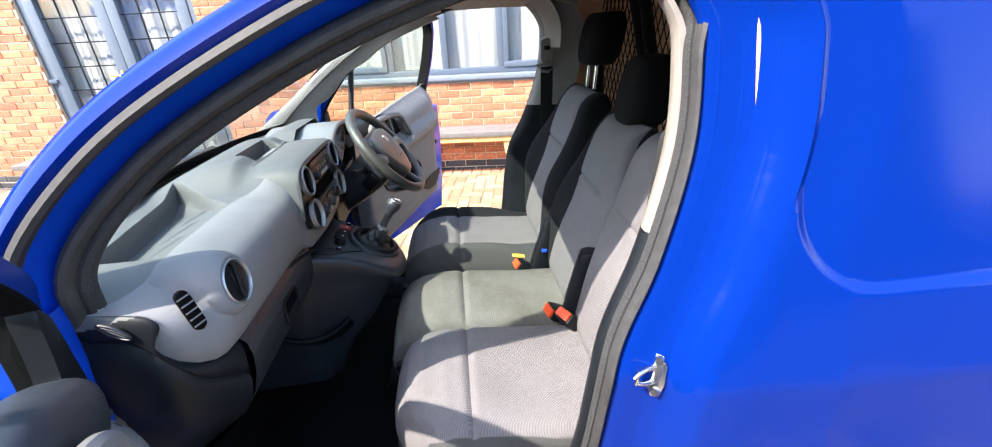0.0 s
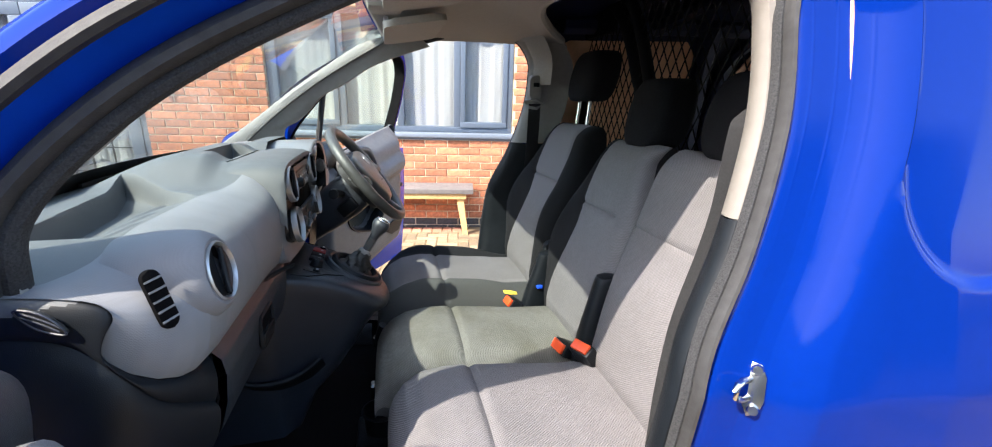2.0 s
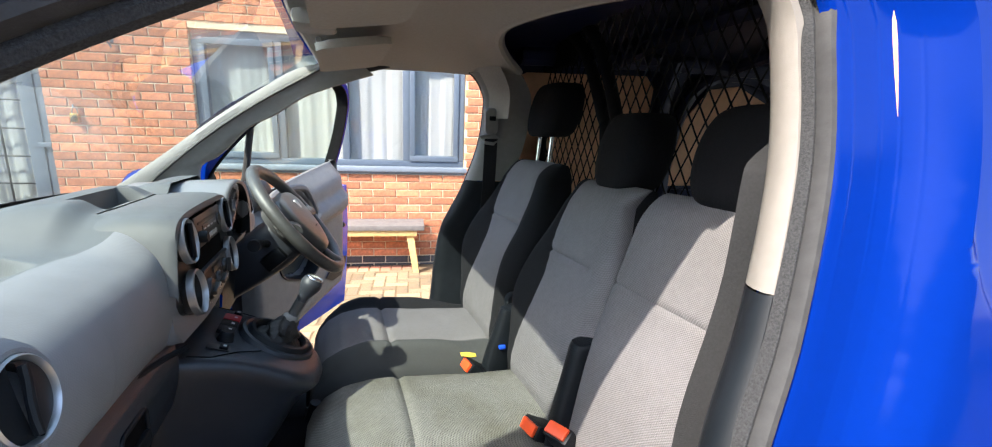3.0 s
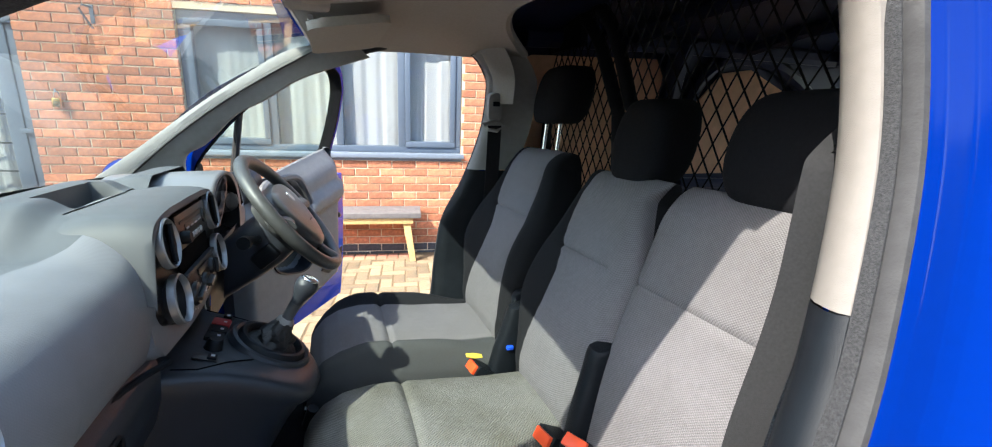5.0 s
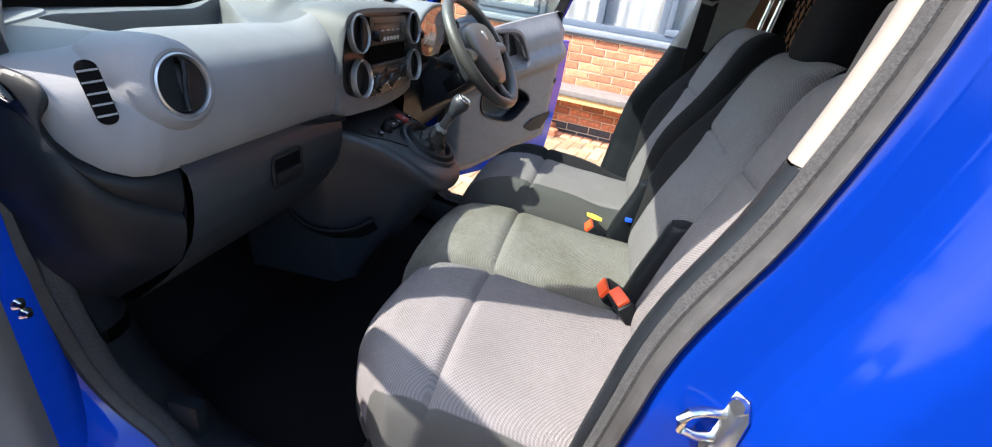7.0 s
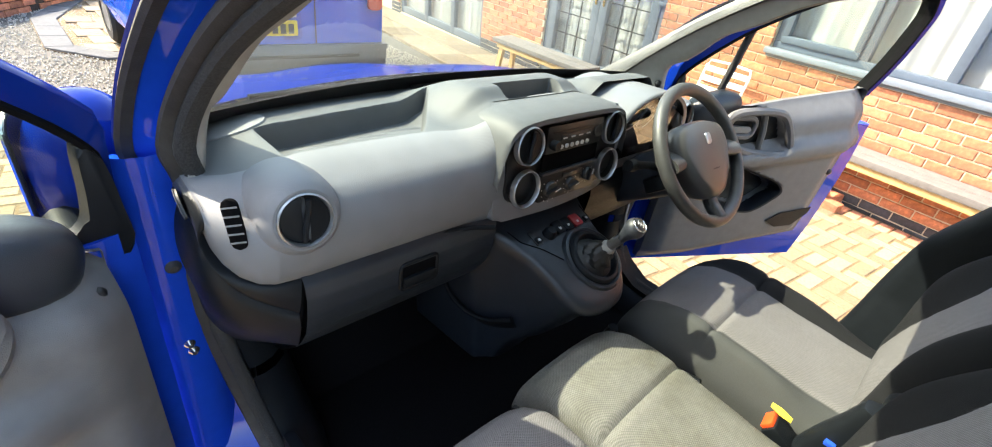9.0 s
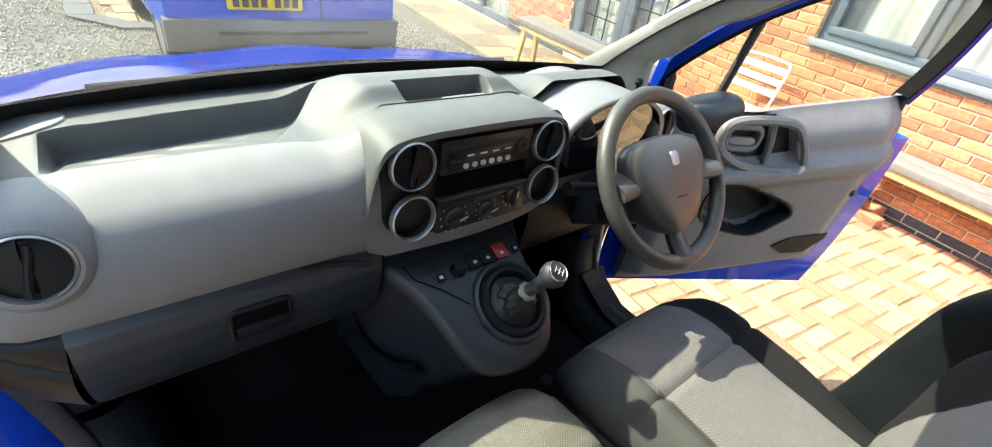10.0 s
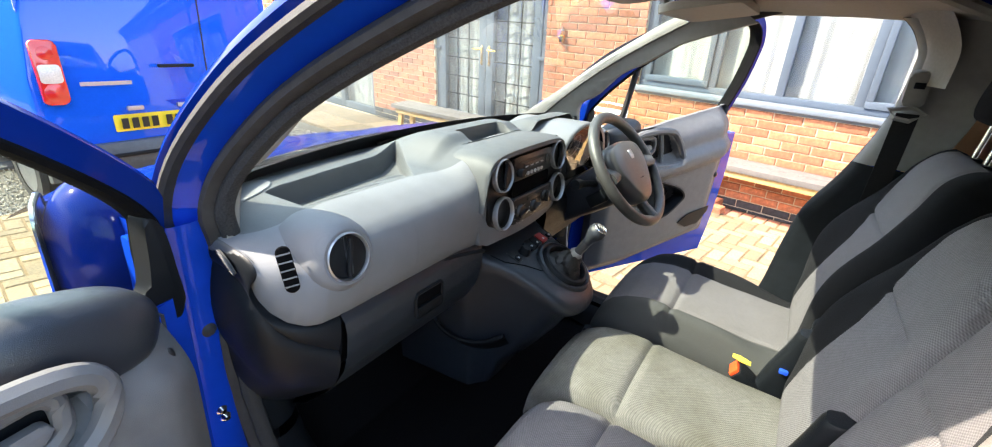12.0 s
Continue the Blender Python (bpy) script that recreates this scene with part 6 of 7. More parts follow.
def vent(y, z, x, r, open_, yaw=0.0, tilt=0.0, label="round air vent with a satin silver ring"):
    """A round vent: ring, cup, flap; set into a face that looks to the rear."""
    m = Matrix.Translation((x, y, z)) @ pose(0, 0, 0, 0, 90 + tilt, 0) @ pose(0, 0, 0, yaw, 0, 0) @ pose(0, 0, 0, 0, 0, 90)
    v = part("air_vent", R([(r * 0.87, -0.004), (r * 0.885, 0.003), (r * 0.93, 0.006), (r * 0.98, 0.004), (r, -0.006)], m, 48), SILVER, da, label)
    part("cup", R([(r * 0.885, 0.0), (r * 0.86, -0.02), (r * 0.55, -0.045), (0.0, -0.05)], m, 40), GLOSSY_BLACK, v, "dark vent cup")
    if not open_:
        bm = bmesh.new()
        n_ = 28
        loft(bm, [[m @ Vector((r * 0.85 * math.cos(a) * s_, r * 0.85 * math.sin(a), 0.004 * (1 - s_ * s_) + 0.001)) for a in [math.pi * (i / n_ - 0.5) for i in range(n_ + 1)]] for s_ in (0.12, 0.5, 1.0)], round_=False, cap=False)
        part("flap", bm, PLASTIC, v)
        bm = bmesh.new()
        loft(bm, [[m @ Vector((-r * 0.85 * math.cos(a) * s_, r * 0.85 * math.sin(a), 0.004 * (1 - s_ * s_) - 0.004)) for a in [math.pi * (i / n_ - 0.5) for i in range(n_ + 1)]] for s_ in (0.10, 0.5, 1.0)], round_=False, cap=False)
        part("flap", bm, PLASTIC, v)
        part("vane", T([m @ Vector((0.0 + 0.006 * math.sin(q), r * 0.78 * q / 1.6, 0.006)) for q in (-1.5, -0.8, 0, 0.8, 1.5)], 0.004, 8), PLASTIC, v)
    return v


vent(-0.562, 1.069, -0.014, 0.0400, False, yaw=3, tilt=-11)
pod = bmesh.new()
revolve(pod, [(0.0398, 0.003), (0.044, 0.003), (0.050, -0.002), (0.057, -0.014), (0.062, -0.032), (0.066, -0.06), (0.068, -0.10)], Matrix.Translation((-0.014, -0.562, 1.069)) @ pose(0, 0, 0, 0, 79, 0) @ pose(0, 0, 0, 3, 0, 0), 48)
part("vent_pod", pod, DASH_SILVER, da, "dotted grey pod round the vent")
# slatted side vent
SV = axes((-0.054, -0.639, 1.065), (0.52, 0.85, 0.16), (-0.27, -0.14, 0.95))
sv = part("side_vent", PR(rounded(-0.0105, 0.0105, -0.036, 0.036, 0.0095), 0.006, SV @ pose(0, 0, 0.0), bevel=0.002), GAP_SHADE, da, "slatted side window vent")
for k in range(5):
    p = SV @ Matrix.Translation((0, 0, 0.002))
    part("slat", B(-0.0098, 0.0098, -0.0262 + k * 0.0125, -0.0240 + k * 0.0125, -0.002, 0.0052, m=p), PLASTIC_GREY, sv)
# small eye-shaped demister in the rounded end
EV = axes((-0.140, -0.6785, 1.066), (0.90, -0.05, -0.42), (0.30, -0.28, 0.90))
eye = [(p.x, p.y) for p in catmull([(-0.024, 0.003, 0), (-0.012, 0.010, 0), (0.006, 0.009, 0), (0.024, -0.004, 0), (0.012, -0.010, 0), (-0.008, -0.009, 0)], 36, closed=True)]
dv = part("end_vent", PR(eye, 0.004, EV, bevel=0.001), INK, da, "eye-shaped vent in the dash end")
part("vent_rim", T([EV @ Vector((a, b, 0.004)) for a, b in eye], 0.0013, 6, closed=True), CONSOLE, dv)
for k in (-1, 1):
    part("slat", T([EV @ Vector((a, k * 0.0028 + 0.0016 * math.cos(a * 80) - 0.08 * a, 0.0045)) for a in (-0.018, -0.009, 0.0, 0.009, 0.018)], 0.0012, 6), CONSOLE, dv)

# centre face
part("centre_bezel", PR([(p.x, p.y) for p in catmull([(-0.203, 1.03, 0), (-0.192, 1.085, 0), (-0.172, 1.120, 0), (-0.13, 1.140, 0), (0.0, 1.151, 0), (0.15, 1.150, 0), (0.195, 1.138, 0), (0.203, 1.09, 0), (0.200, 1.01, 0), (0.186, 0.962, 0), (0.12, 0.938, 0), (0.0, 0.930, 0), (-0.12, 0.936, 0), (-0.196, 0.946, 0), (-0.205, 0.985, 0)], 64, closed=True)], 0.128, axes((-0.073, 0.0115, 0), (0, 1, 0), (-0.07, 0, 1)), bevel=0.010), DASH_SILVER, da, "grey surround of the centre panel")
part("centre_face", PR([(p.x, p.y) for p in catmull([(-0.185, 1.10, 0), (-0.178, 1.138, 0), (-0.14, 1.150, 0), (0.0, 1.151, 0), (0.14, 1.150, 0), (0.178, 1.138, 0), (0.185, 1.10, 0), (0.182, 1.02, 0), (0.165, 0.982, 0), (0.10, 0.968, 0), (0.0, 0.962, 0), (-0.10, 0.968, 0), (-0.165, 0.982, 0), (-0.182, 1.02, 0)], 56, closed=True)], 0.137, axes((-0.073, 0.0115, 0), (0, 1, 0), (-0.07, 0, 1)) @ Matrix.Translation((0, 0, 0)), bevel=0.012), CENTRE_BLACK, da, "black centre panel with radio and heater controls")
for y in (-0.129, 0.152):
    vent(y, 1.110, 0.0, 0.0388, False, yaw=0, tilt=-7)
    vent(y + 0.002, 1.021, 0.007, 0.0398, True, yaw=0, tilt=-7, label="open round socket with a satin silver ring")
bm = bmesh.new()
brow = []
for k in range(57):
    w = -1 + k / 28
    y = 0.0115 + 0.214 * math.copysign(abs(w) ** 0.8, w)
    zp = table([(0.0, 1.162), (0.10, 1.161), (0.14, 1.158), (0.165, 1.153), (0.180, 1.146), (0.190, 1.134), (0.198, 1.116), (0.206, 1.088), (0.214, 1.040)], abs(y - 0.0115))
    zd = dash_top(-0.126, y) - 0.002
    brow.append([(-0.126, y, zd), (-0.110, y, blend(zd, zp + 0.002, 0.35)), (-0.090, y, blend(zd, zp + 0.003, 0.75)), (-0.065, y, zp + 0.003), (-0.035, y, zp + 0.002), (-0.015, y, zp), (-0.004, y, zp - 0.004), (-0.001, y, zp - 0.013)])
loft(bm, brow, round_=False, cap=False)
part("centre_brow", bm, DASH_TOP, da, "grey cover above the radio")


def on_face(name, y0, y1, z0, z1, depth, mat, parent, r=0.003, out=0.0, label=""):
    return part(name, PR(rounded(y0, y1, z0, z1, r), depth, axes((0.0655 + out, 0.008, 0), (0, 1, 0), (-0.07, 0, 1)), bevel=min(0.0015, r * 0.4)), mat, parent, label)


rad = on_face("radio", -0.088, 0.098, 1.086, 1.142, 0.009, CENTRE_BLACK, da, 0.004, 0.003, "black car radio with a row of pale buttons")
on_face("disc_slot", -0.070, 0.072, 1.127, 1.131, 0.003, INK, rad, 0.001, 0.0105)
on_face("display", -0.044, 0.058, 1.108, 1.122, 0.002, GLOSSY_BLACK, rad, 0.002, 0.0115)
for k in range(6):
    on_face("preset_button", -0.046 + k * 0.0175, -0.035 + k * 0.0175, 1.092, 1.101, 0.003, MARK, rad, 0.004, 0.0115)
for k in range(4):
    on_face("key_mark", -0.040 + k * 0.026, -0.026 + k * 0.026, 1.113, 1.116, 0.001, MARK, rad, 0.0008, 0.0136)
FM = axes((0.0655, 0.008, 0), (0, 1, 0), (-0.07, 0, 1))
part("volume_knob", R([(0.0, 0.026), (0.009, 0.026), (0.011, 0.022), (0.011, 0.010)], FM @ Matrix.Translation((-0.068, 1.104, 0)), 24), PLASTIC, rad, "round volume knob")
part("menu_ring", R([(0.006, 0.014), (0.013, 0.015), (0.014, 0.011)], FM @ Matrix.Translation((0.080, 1.114, 0)), 24), GLOSSY_BLACK, rad)
# the slot isn't cut; its depth is shade painted on a flat plate
slot_ = on_face("cubby", -0.088, 0.098, 1.046, 1.082, 0.004, GAP_SHADE, da, 0.003, 0.003, "flat black plate painted as the shade of the storage slot")
on_face("cubby_lip", -0.090, 0.100, 1.041, 1.046, 0.012, CONSOLE, slot_, 0.002, 0.003)
hv = on_face("heater_panel", -0.092, 0.102, 0.980, 1.039, 0.008, CENTRE_BLACK, da, 0.004, 0.003, "black heater panel with three rotary knobs")
for y, z, r in ((-0.056, 1.003, 0.021), (0.012, 1.003, 0.017), (0.070, 1.016, 0.016)):
    kn = part("heater_knob", R([(0.0, 0.017), (r * 0.85, 0.016), (r, 0.011), (r, 0.008)], FM @ Matrix.Translation((y, z, 0.002)), 28), GLOSSY_BLACK, hv, "round heater knob")
    part("grip", B(-r * 0.9, r * 0.9, -0.004, 0.004, 0.016, 0.026, bevel=0.002, m=FM @ Matrix.Translation((y, z, 0)) @ pose(0, 0, 0, 0, 0, 15 if y < 0.05 else 80)), GLOSSY_BLACK, kn)
    part("pointer", B(r * 0.1, r * 0.9, -0.001, 0.001, 0.0262, 0.0270, m=FM @ Matrix.Translation((y, z, 0)) @ pose(0, 0, 0, 0, 0, 15 if y < 0.05 else 80)), MARK, kn, smooth=False)
    for k in range(9):
        a = radians(-220 + k * 32)
        part("scale_mark", B(r * 1.22, r * 1.34, -0.0012, 0.0012, 0.0112, 0.0116, m=FM @ Matrix.Translation((y, z, 0)) @ pose(0, 0, 0, 0, 0, math.degrees(a))), MARK, hv, smooth=False)
on_face("vent_button", -0.020, 0.048, 1.024, 1.035, 0.003, GLOSSY_BLACK, hv, 0.002, 0.0105)

# instruments behind the wheel
ic = part("instrument_binnacle", bmesh.new(), CLUSTER_GREY, da, "smooth grey instrument hood")
bm = bmesh.new()
prof = []
for k in range(41):
    a = math.pi * (-0.12 + 1.24 * k / 40)
    prof.append((0.375 + 0.168 * math.cos(a) * (1 if math.sin(a) > 0 else 1.0), 1.045 + 0.115 * sup(math.sin(a), 0.8)))
loft(bm, [[(x, blend(0.375, y, s_), blend(1.045, z, s_)) for y, z in prof] for x, s_ in ((-0.24, 1.00), (-0.10, 1.05), (-0.020, 1.06), (-0.008, 1.03), (-0.012, 0.97))], round_=False, cap=False)
bm.to_mesh(ic.data)
bm.free()
ic.data.polygons.foreach_set("use_smooth", [True] * len(ic.data.polygons))
bm = bmesh.new()
loft(bm, [[(x, blend(0.375, y, s_), blend(1.045, z, s_)) for y, z in prof] for x, s_ in ((-0.012, 0.972), (-0.08, 0.93), (-0.12, 0.88))], round_=False, cap=False)
part("binnacle_inside", bm, PLASTIC, da)
bm = bmesh.new()
bm.faces.new([bm.verts.new((-0.095 + 0.30 * (z - 1.05), blend(0.375, y, 0.9), blend(1.045, z, 0.9))) for y, z in prof])
iface = part("instrument_cover", bm, DIAL, da, "clear glossy cover over dark dials")
for y, z, r in ((0.30, 1.07, 0.042), (0.385, 1.085, 0.050), (0.465, 1.07, 0.040)):
    m_ = axes((-0.095 + 0.30 * (z - 1.05) + 0.003, y, z), (0, 1, 0), (0.29, 0, 0.957))
    part("dial", R([(r * 0.94, 0.001), (r, 0.003), (r * 1.03, 0.0)], m_, 32), SILVER, iface, "dial ring")
    for k in range(11):
        part("dial_mark", B(r * 0.74, r * 0.88, -0.001, 0.001, 0.0015, 0.002, m=m_ @ pose(0, 0, 0, 0, 0, -30 + 24 * k)), MARK, iface, smooth=False)
bm = bmesh.new()
bm.faces.new([bm.verts.new((-0.030 + 0.12 * (z - 1.05), blend(0.375, y, 0.965), blend(1.045, z, 0.965))) for y, z in prof])
shield = part("instrument_shield", bm, COVER_GLASS, da, "clear glossy shield over the dials", smooth=False)
shield.visible_shadow = False
vent(0.567, 1.081, -0.019, 0.038, False, tilt=-11)
pod = bmesh.new()
revolve(pod, [(0.038, 0.001), (0.044, -0.004), (0.050, -0.02), (0.055, -0.06)], Matrix.Translation((-0.019, 0.567, 1.081)) @ pose(0, 0, 0, 0, 79, 0), 40)
part("vent_pod", pod, CLUSTER_GREY, da)
part("lever_ball", R([(0.0, 0.032), (0.008, 0.030), (0.011, 0.022), (0.008, 0.014), (0.004, 0.010), (0.004, 0.0)], Matrix.Translation((-0.165, 0.630, 1.108)), 20), PLASTIC, da, "small black ball clip")

# steering column and wheel
sc = thing("steering_column", "black steering column shroud with stalks", "steering column")
WC = Vector((0.135, 0.363, 1.058))
TW = radians(37.6)
WM = axes(WC, (0.064, 0.998, 0), (-math.sin(TW), 0, math.cos(TW)))       # x right, y up the wheel, z to the driver
bm = bmesh.new()
loft(bm, [[WM @ Vector((w * sup(math.cos(a), 0.6), -0.015 + h * sup(math.sin(a), 0.6), z)) for a in [2 * math.pi * k / 28 for k in range(28)]] for z, w, h in ((-0.26, 0.060, 0.05), (-0.16, 0.066, 0.062), (-0.09, 0.066, 0.066), (-0.055, 0.062, 0.062), (-0.045, 0.05, 0.05))])
part("shroud", bm, CONSOLE, sc)
for sx, dz in ((-1, -0.09), (1, -0.09)):
    s_ = part("stalk", T([WM @ Vector((sx * 0.05, 0.0, dz)), WM @ Vector((sx * 0.11, 0.012, dz + 0.008)), WM @ Vector((sx * 0.168, 0.02, dz + 0.012))], [0.012, 0.009, 0.012], 12), PLASTIC, sc, "black column stalk")
    part("stalk_tip", T([WM @ Vector((sx * 0.165, 0.02, dz + 0.012)), WM @ Vector((sx * 0.19, 0.022, dz + 0.014))], [0.015, 0.014], 14), PLASTIC, s_)
part("radio_pod", B(-0.02, 0.02, -0.10, -0.06, -0.13, -0.07, bevel=0.008, m=WM @ Matrix.Translation((-0.06, 0.04, 0))), PLASTIC, sc)

sw = thing("steering_wheel", "worn dark grey three-spoke steering wheel with an airbag pad", "steering wheel")
RW = 0.166
part("rim", T([WM @ Vector((RW * math.cos(a), RW * math.sin(a), 0)) for a in [2 * math.pi * k / 72 for k in range(72)]], 0.0162, 14, closed=True), WHEEL, sw, "grey wheel rim worn shiny")
bm = bmesh.new()
pad = [(-0.078, 0.060), (-0.045, 0.071), (0.0, 0.075), (0.045, 0.071), (0.078, 0.060), (0.092, 0.034), (0.090, 0.0), (0.074, -0.040), (0.050, -0.075), (0.022, -0.096), (-0.022, -0.096), (-0.050, -0.075), (-0.074, -0.040), (-0.090, 0.0), (-0.092, 0.034)]
PADL = [(p.x * 1.24, p.y * 1.12) for p in catmull([(a, b, 0) for a, b in pad], 52, closed=True)]
loft(bm, [[WM @ Vector((a * s_, b * s_ , z)) for a, b in PADL] for z, s_ in ((-0.045, 0.92), (-0.02, 1.0), (0.004, 1.0), (0.016, 0.93), (0.022, 0.78), (0.026, 0.5), (0.028, 0.1))])
part("airbag_pad", bm, PAD_GREY, sw, "smooth grey airbag pad")
for pts, r in (([(-0.070, 0.012, -0.012), (-0.11, 0.004, -0.010), (-0.158, -0.002, 0.0)], [0.036, 0.030, 0.030]), ([(0.070, 0.012, -0.012), (0.11, 0.004, -0.010), (0.158, -0.002, 0.0)], [0.036, 0.030, 0.030]), ([(0, -0.080, -0.012), (0, -0.12, -0.010), (0, -0.160, 0.0)], [0.026, 0.022, 0.030])):
    part("spoke", T([WM @ Vector(p) for p in catmull(pts, 8)], [blend(r[0], r[2], k / 7) for k in range(8)], 14, flat=0.6), WHEEL, sw)
part("badge", PR(rounded(-0.011, 0.011, -0.014, 0.014, 0.006), 0.003, WM @ Matrix.Translation((0, 0.034, 0.0255)), bevel=0.001), SILVER, sw, "small silver badge")
part("pad_mark", B(-0.014, 0.014, -0.042, -0.039, 0.0272, 0.0280, m=WM), PLASTIC, sw, smooth=False)

# ---- centre console ----
cc = thing("centre_console", "black centre console with switches and gear lever", "centre console")


def console_z(x):
    """Height of the console's sloping top."""
    return table([(-0.08, 0.925), (-0.03, 0.908), (0.012, 0.897), (0.05, 0.884), (0.10, 0.860), (0.15, 0.830), (0.185, 0.803), (0.21, 0.785)], x)


NOSE = catmull([(-0.30, -0.20, 0), (-0.10, -0.180, 0), (-0.02, -0.152, 0), (0.04, -0.130, 0), (0.10, -0.113, 0), (0.15, -0.097, 0), (0.180, -0.062, 0), (0.193, 0.008, 0), (0.184, 0.066, 0), (0.152, 0.098, 0), (0.10, 0.108, 0), (0.05, 0.113, 0), (0.0, 0.128, 0), (-0.10, 0.17, 0), (-0.30, 0.20, 0)], 72)
bm = bmesh.new()
rings = []
for f, drop in ((0.02, 0), (0.3, 0), (0.6, 0), (0.85, 0), (0.93, 0.0), (0.965, 0.003), (0.99, 0.009), (1.0, 0.018), (0.985, 0.030), (0.945, 0.044), (0.893, 0.058), (0.79, 0.11), (0.688, 0.17), (0.51, 0.257), (0.30, 0.335), (0.12, 0.44)):
    g = f if drop < 0.04 else 1 - (1 - f) * 0.35
    rings.append([(-0.07 + (p.x + 0.07) * (f if p.x > -0.07 else 1), 0.008 + (p.y - 0.008) * g, console_z(-0.07 + (p.x + 0.07) * f) - drop) for p in NOSE])
loft(bm, rings, round_=False, cap=False)
part("console_body", bm, CONSOLE_BODY, cc, "black moulded console body with a rounded nose")
SN = Vector((0.35, 0, 0.94)).normalized()
SM = axes((0.012, 0.0, 0.8965), (0, 1, 0), (-SN.z, 0, SN.x))
part("panel_seam", T([(x, y, console_z(x) + 0.0005) for x, y in ((-0.02, -0.128), (0.015, -0.120), (0.05, -0.082), (0.085, -0.050))], 0.0012, 6), GAP_SHADE, cc, "fine seam beside the switches")
part("panel_seam", T([(x, y, console_z(x) + 0.0005) for x, y in ((-0.02, 0.122), (0.02, 0.112), (0.06, 0.104))], 0.0012, 6), GAP_SHADE, cc)
for y0, y1, mat, lab in ((-0.088, -0.066, GLOSSY_BLACK, "black lock switch in a slot"), (-0.014, 0.014, PLASTIC, ""), (0.016, 0.044, PLASTIC, ""), (0.049, 0.078, HAZARD, "dark red hazard switch"), (0.088, 0.108, GLOSSY_BLACK, "black lock switch in a slot")):
    lo, hi = (-0.026, 0.014) if y0 < -0.05 else (-0.020, 0.012)
    b_ = part("switch", PR(rounded(y0, y1, lo, hi, 0.003), 0.007 if mat is not GLOSSY_BLACK else 0.0025, SM @ Matrix.Translation((0, 0, 0.0005)), bevel=0.002), mat, cc, lab)
    if mat is GLOSSY_BLACK:
        part("switch_key", PR(rounded(y0 + 0.003, y1 - 0.003, lo + 0.003, lo + 0.018, 0.002), 0.004, SM @ Matrix.Translation((0, 0, 0.003)), bevel=0.001), PLASTIC, b_)
    top = 0.0078 if mat is not GLOSSY_BLACK else 0.0072
    part("switch_mark", B((y0 + y1) / 2 - 0.0035, (y0 + y1) / 2 + 0.0035, lo + 0.007, lo + 0.013, top, top + 0.0005, m=SM), MARK, b_, smooth=False)
part("socket", R([(0.0, 0.018), (0.010, 0.018), (0.013, 0.014), (0.0145, 0.004), (0.016, 0.0)], SM @ Matrix.Translation((-0.036, -0.010, 0)), 28), PLASTIC, cc, "round black socket cap")
GN = Vector((0.509, 0, 0.861)).normalized()
GM = axes((0.110, 0.032, 0.861), (0, 1, 0), (-GN.z, 0, GN.x))
part("gaiter_ring", R([(0.049, -0.014), (0.052, 0.004), (0.0555, 0.008), (0.0615, 0.007), (0.0655, 0.002), (0.068, -0.010)], GM, 48), PLASTIC, cc, "smooth black ring round the gaiter")
part("ring_step", R([(0.067, -0.003), (0.072, 0.0015), (0.077, -0.001), (0.081, -0.012)], GM, 48), CONSOLE_BODY, cc, "raised step round the gaiter ring")
KN = Vector((0.170, 0.033, 0.958))
KB = GM @ Vector((0, 0, 0.0))
bm = bmesh.new()
rings = []
axis_ = (KN - KB)
for t_, r in ((-0.08, 0.050), (-0.02, 0.047), (0.03, 0.036), (0.09, 0.033), (0.17, 0.031), (0.24, 0.026), (0.32, 0.020), (0.42, 0.016)):
    c_ = KB + axis_ * t_
    rings.append([c_ + (GM.to_3x3() @ Vector((math.cos(a), math.sin(a), 0))) * r * (1 + (0.14 * math.sin(5 * a + t_ * 22) + 0.07 * math.sin(11 * a - t_ * 30)) * smoothstep(0.0, 0.1, t_)) for a in [2 * math.pi * k / 56 for k in range(56)]])
loft(bm, rings)
gl = thing("gear_lever", "gear lever with a worn black gaiter and grey knob", "gear lever")
part("gaiter", bm, LEATHER, gl, "creased black gaiter")
ad = axis_.normalized()
part("sleeve", T([KB + axis_ * 0.34, KB + axis_ * 0.50, KB + axis_ * 0.64, KB + axis_ * 0.78], [0.015, 0.011, 0.0115, 0.012], 14), PAD_GREY, gl, "scuffed grey sleeve")
part("worn_collar", T([KB + axis_ * 0.36, KB + axis_ * 0.42, KB + axis_ * 0.48], [0.0165, 0.0175, 0.0135], 14), TRIM, gl, "torn pale collar of the gaiter")
km = axes(KB + axis_ * 0.74, ad.orthogonal(), ad.cross(ad.orthogonal()))
part("knob", R([(0.011, 0.004), (0.0125, 0.016), (0.016, 0.026), (0.0205, 0.036), (0.0225, 0.046), (0.0205, 0.055), (0.0165, 0.060)], km, 32), CONSOLE, gl, "worn grey gear knob")
part("knob_ring", R([(0.0148, 0.0606), (0.0160, 0.0622), (0.0172, 0.0605), (0.0172, 0.0585)], km, 32), CHROME, gl, "thin chrome ring")
part("knob_cap", R([(0.0, 0.0632), (0.010, 0.0627), (0.0150, 0.0608)], km, 32), GLOSSY_BLACK, gl, "dark cap with pale gear pattern")
for pts in ([(-0.007, -0.006), (-0.007, 0.006)], [(0.0, -0.006), (0.0, 0.006)], [(0.007, -0.006), (0.007, 0.006)], [(-0.007, 0.0), (0.007, 0.0)]):
    part("gear_mark", T([km @ Vector((a, b, 0.0634)) for a, b in pts], 0.0006, 4), MARK, gl, smooth=False)
lip = [(-0.17, -0.150, 0.735), (-0.165, -0.158, 0.690), (-0.125, -0.160, 0.660), (-0.07, -0.152, 0.652), (-0.015, -0.136, 0.662), (0.03, -0.118, 0.690)]
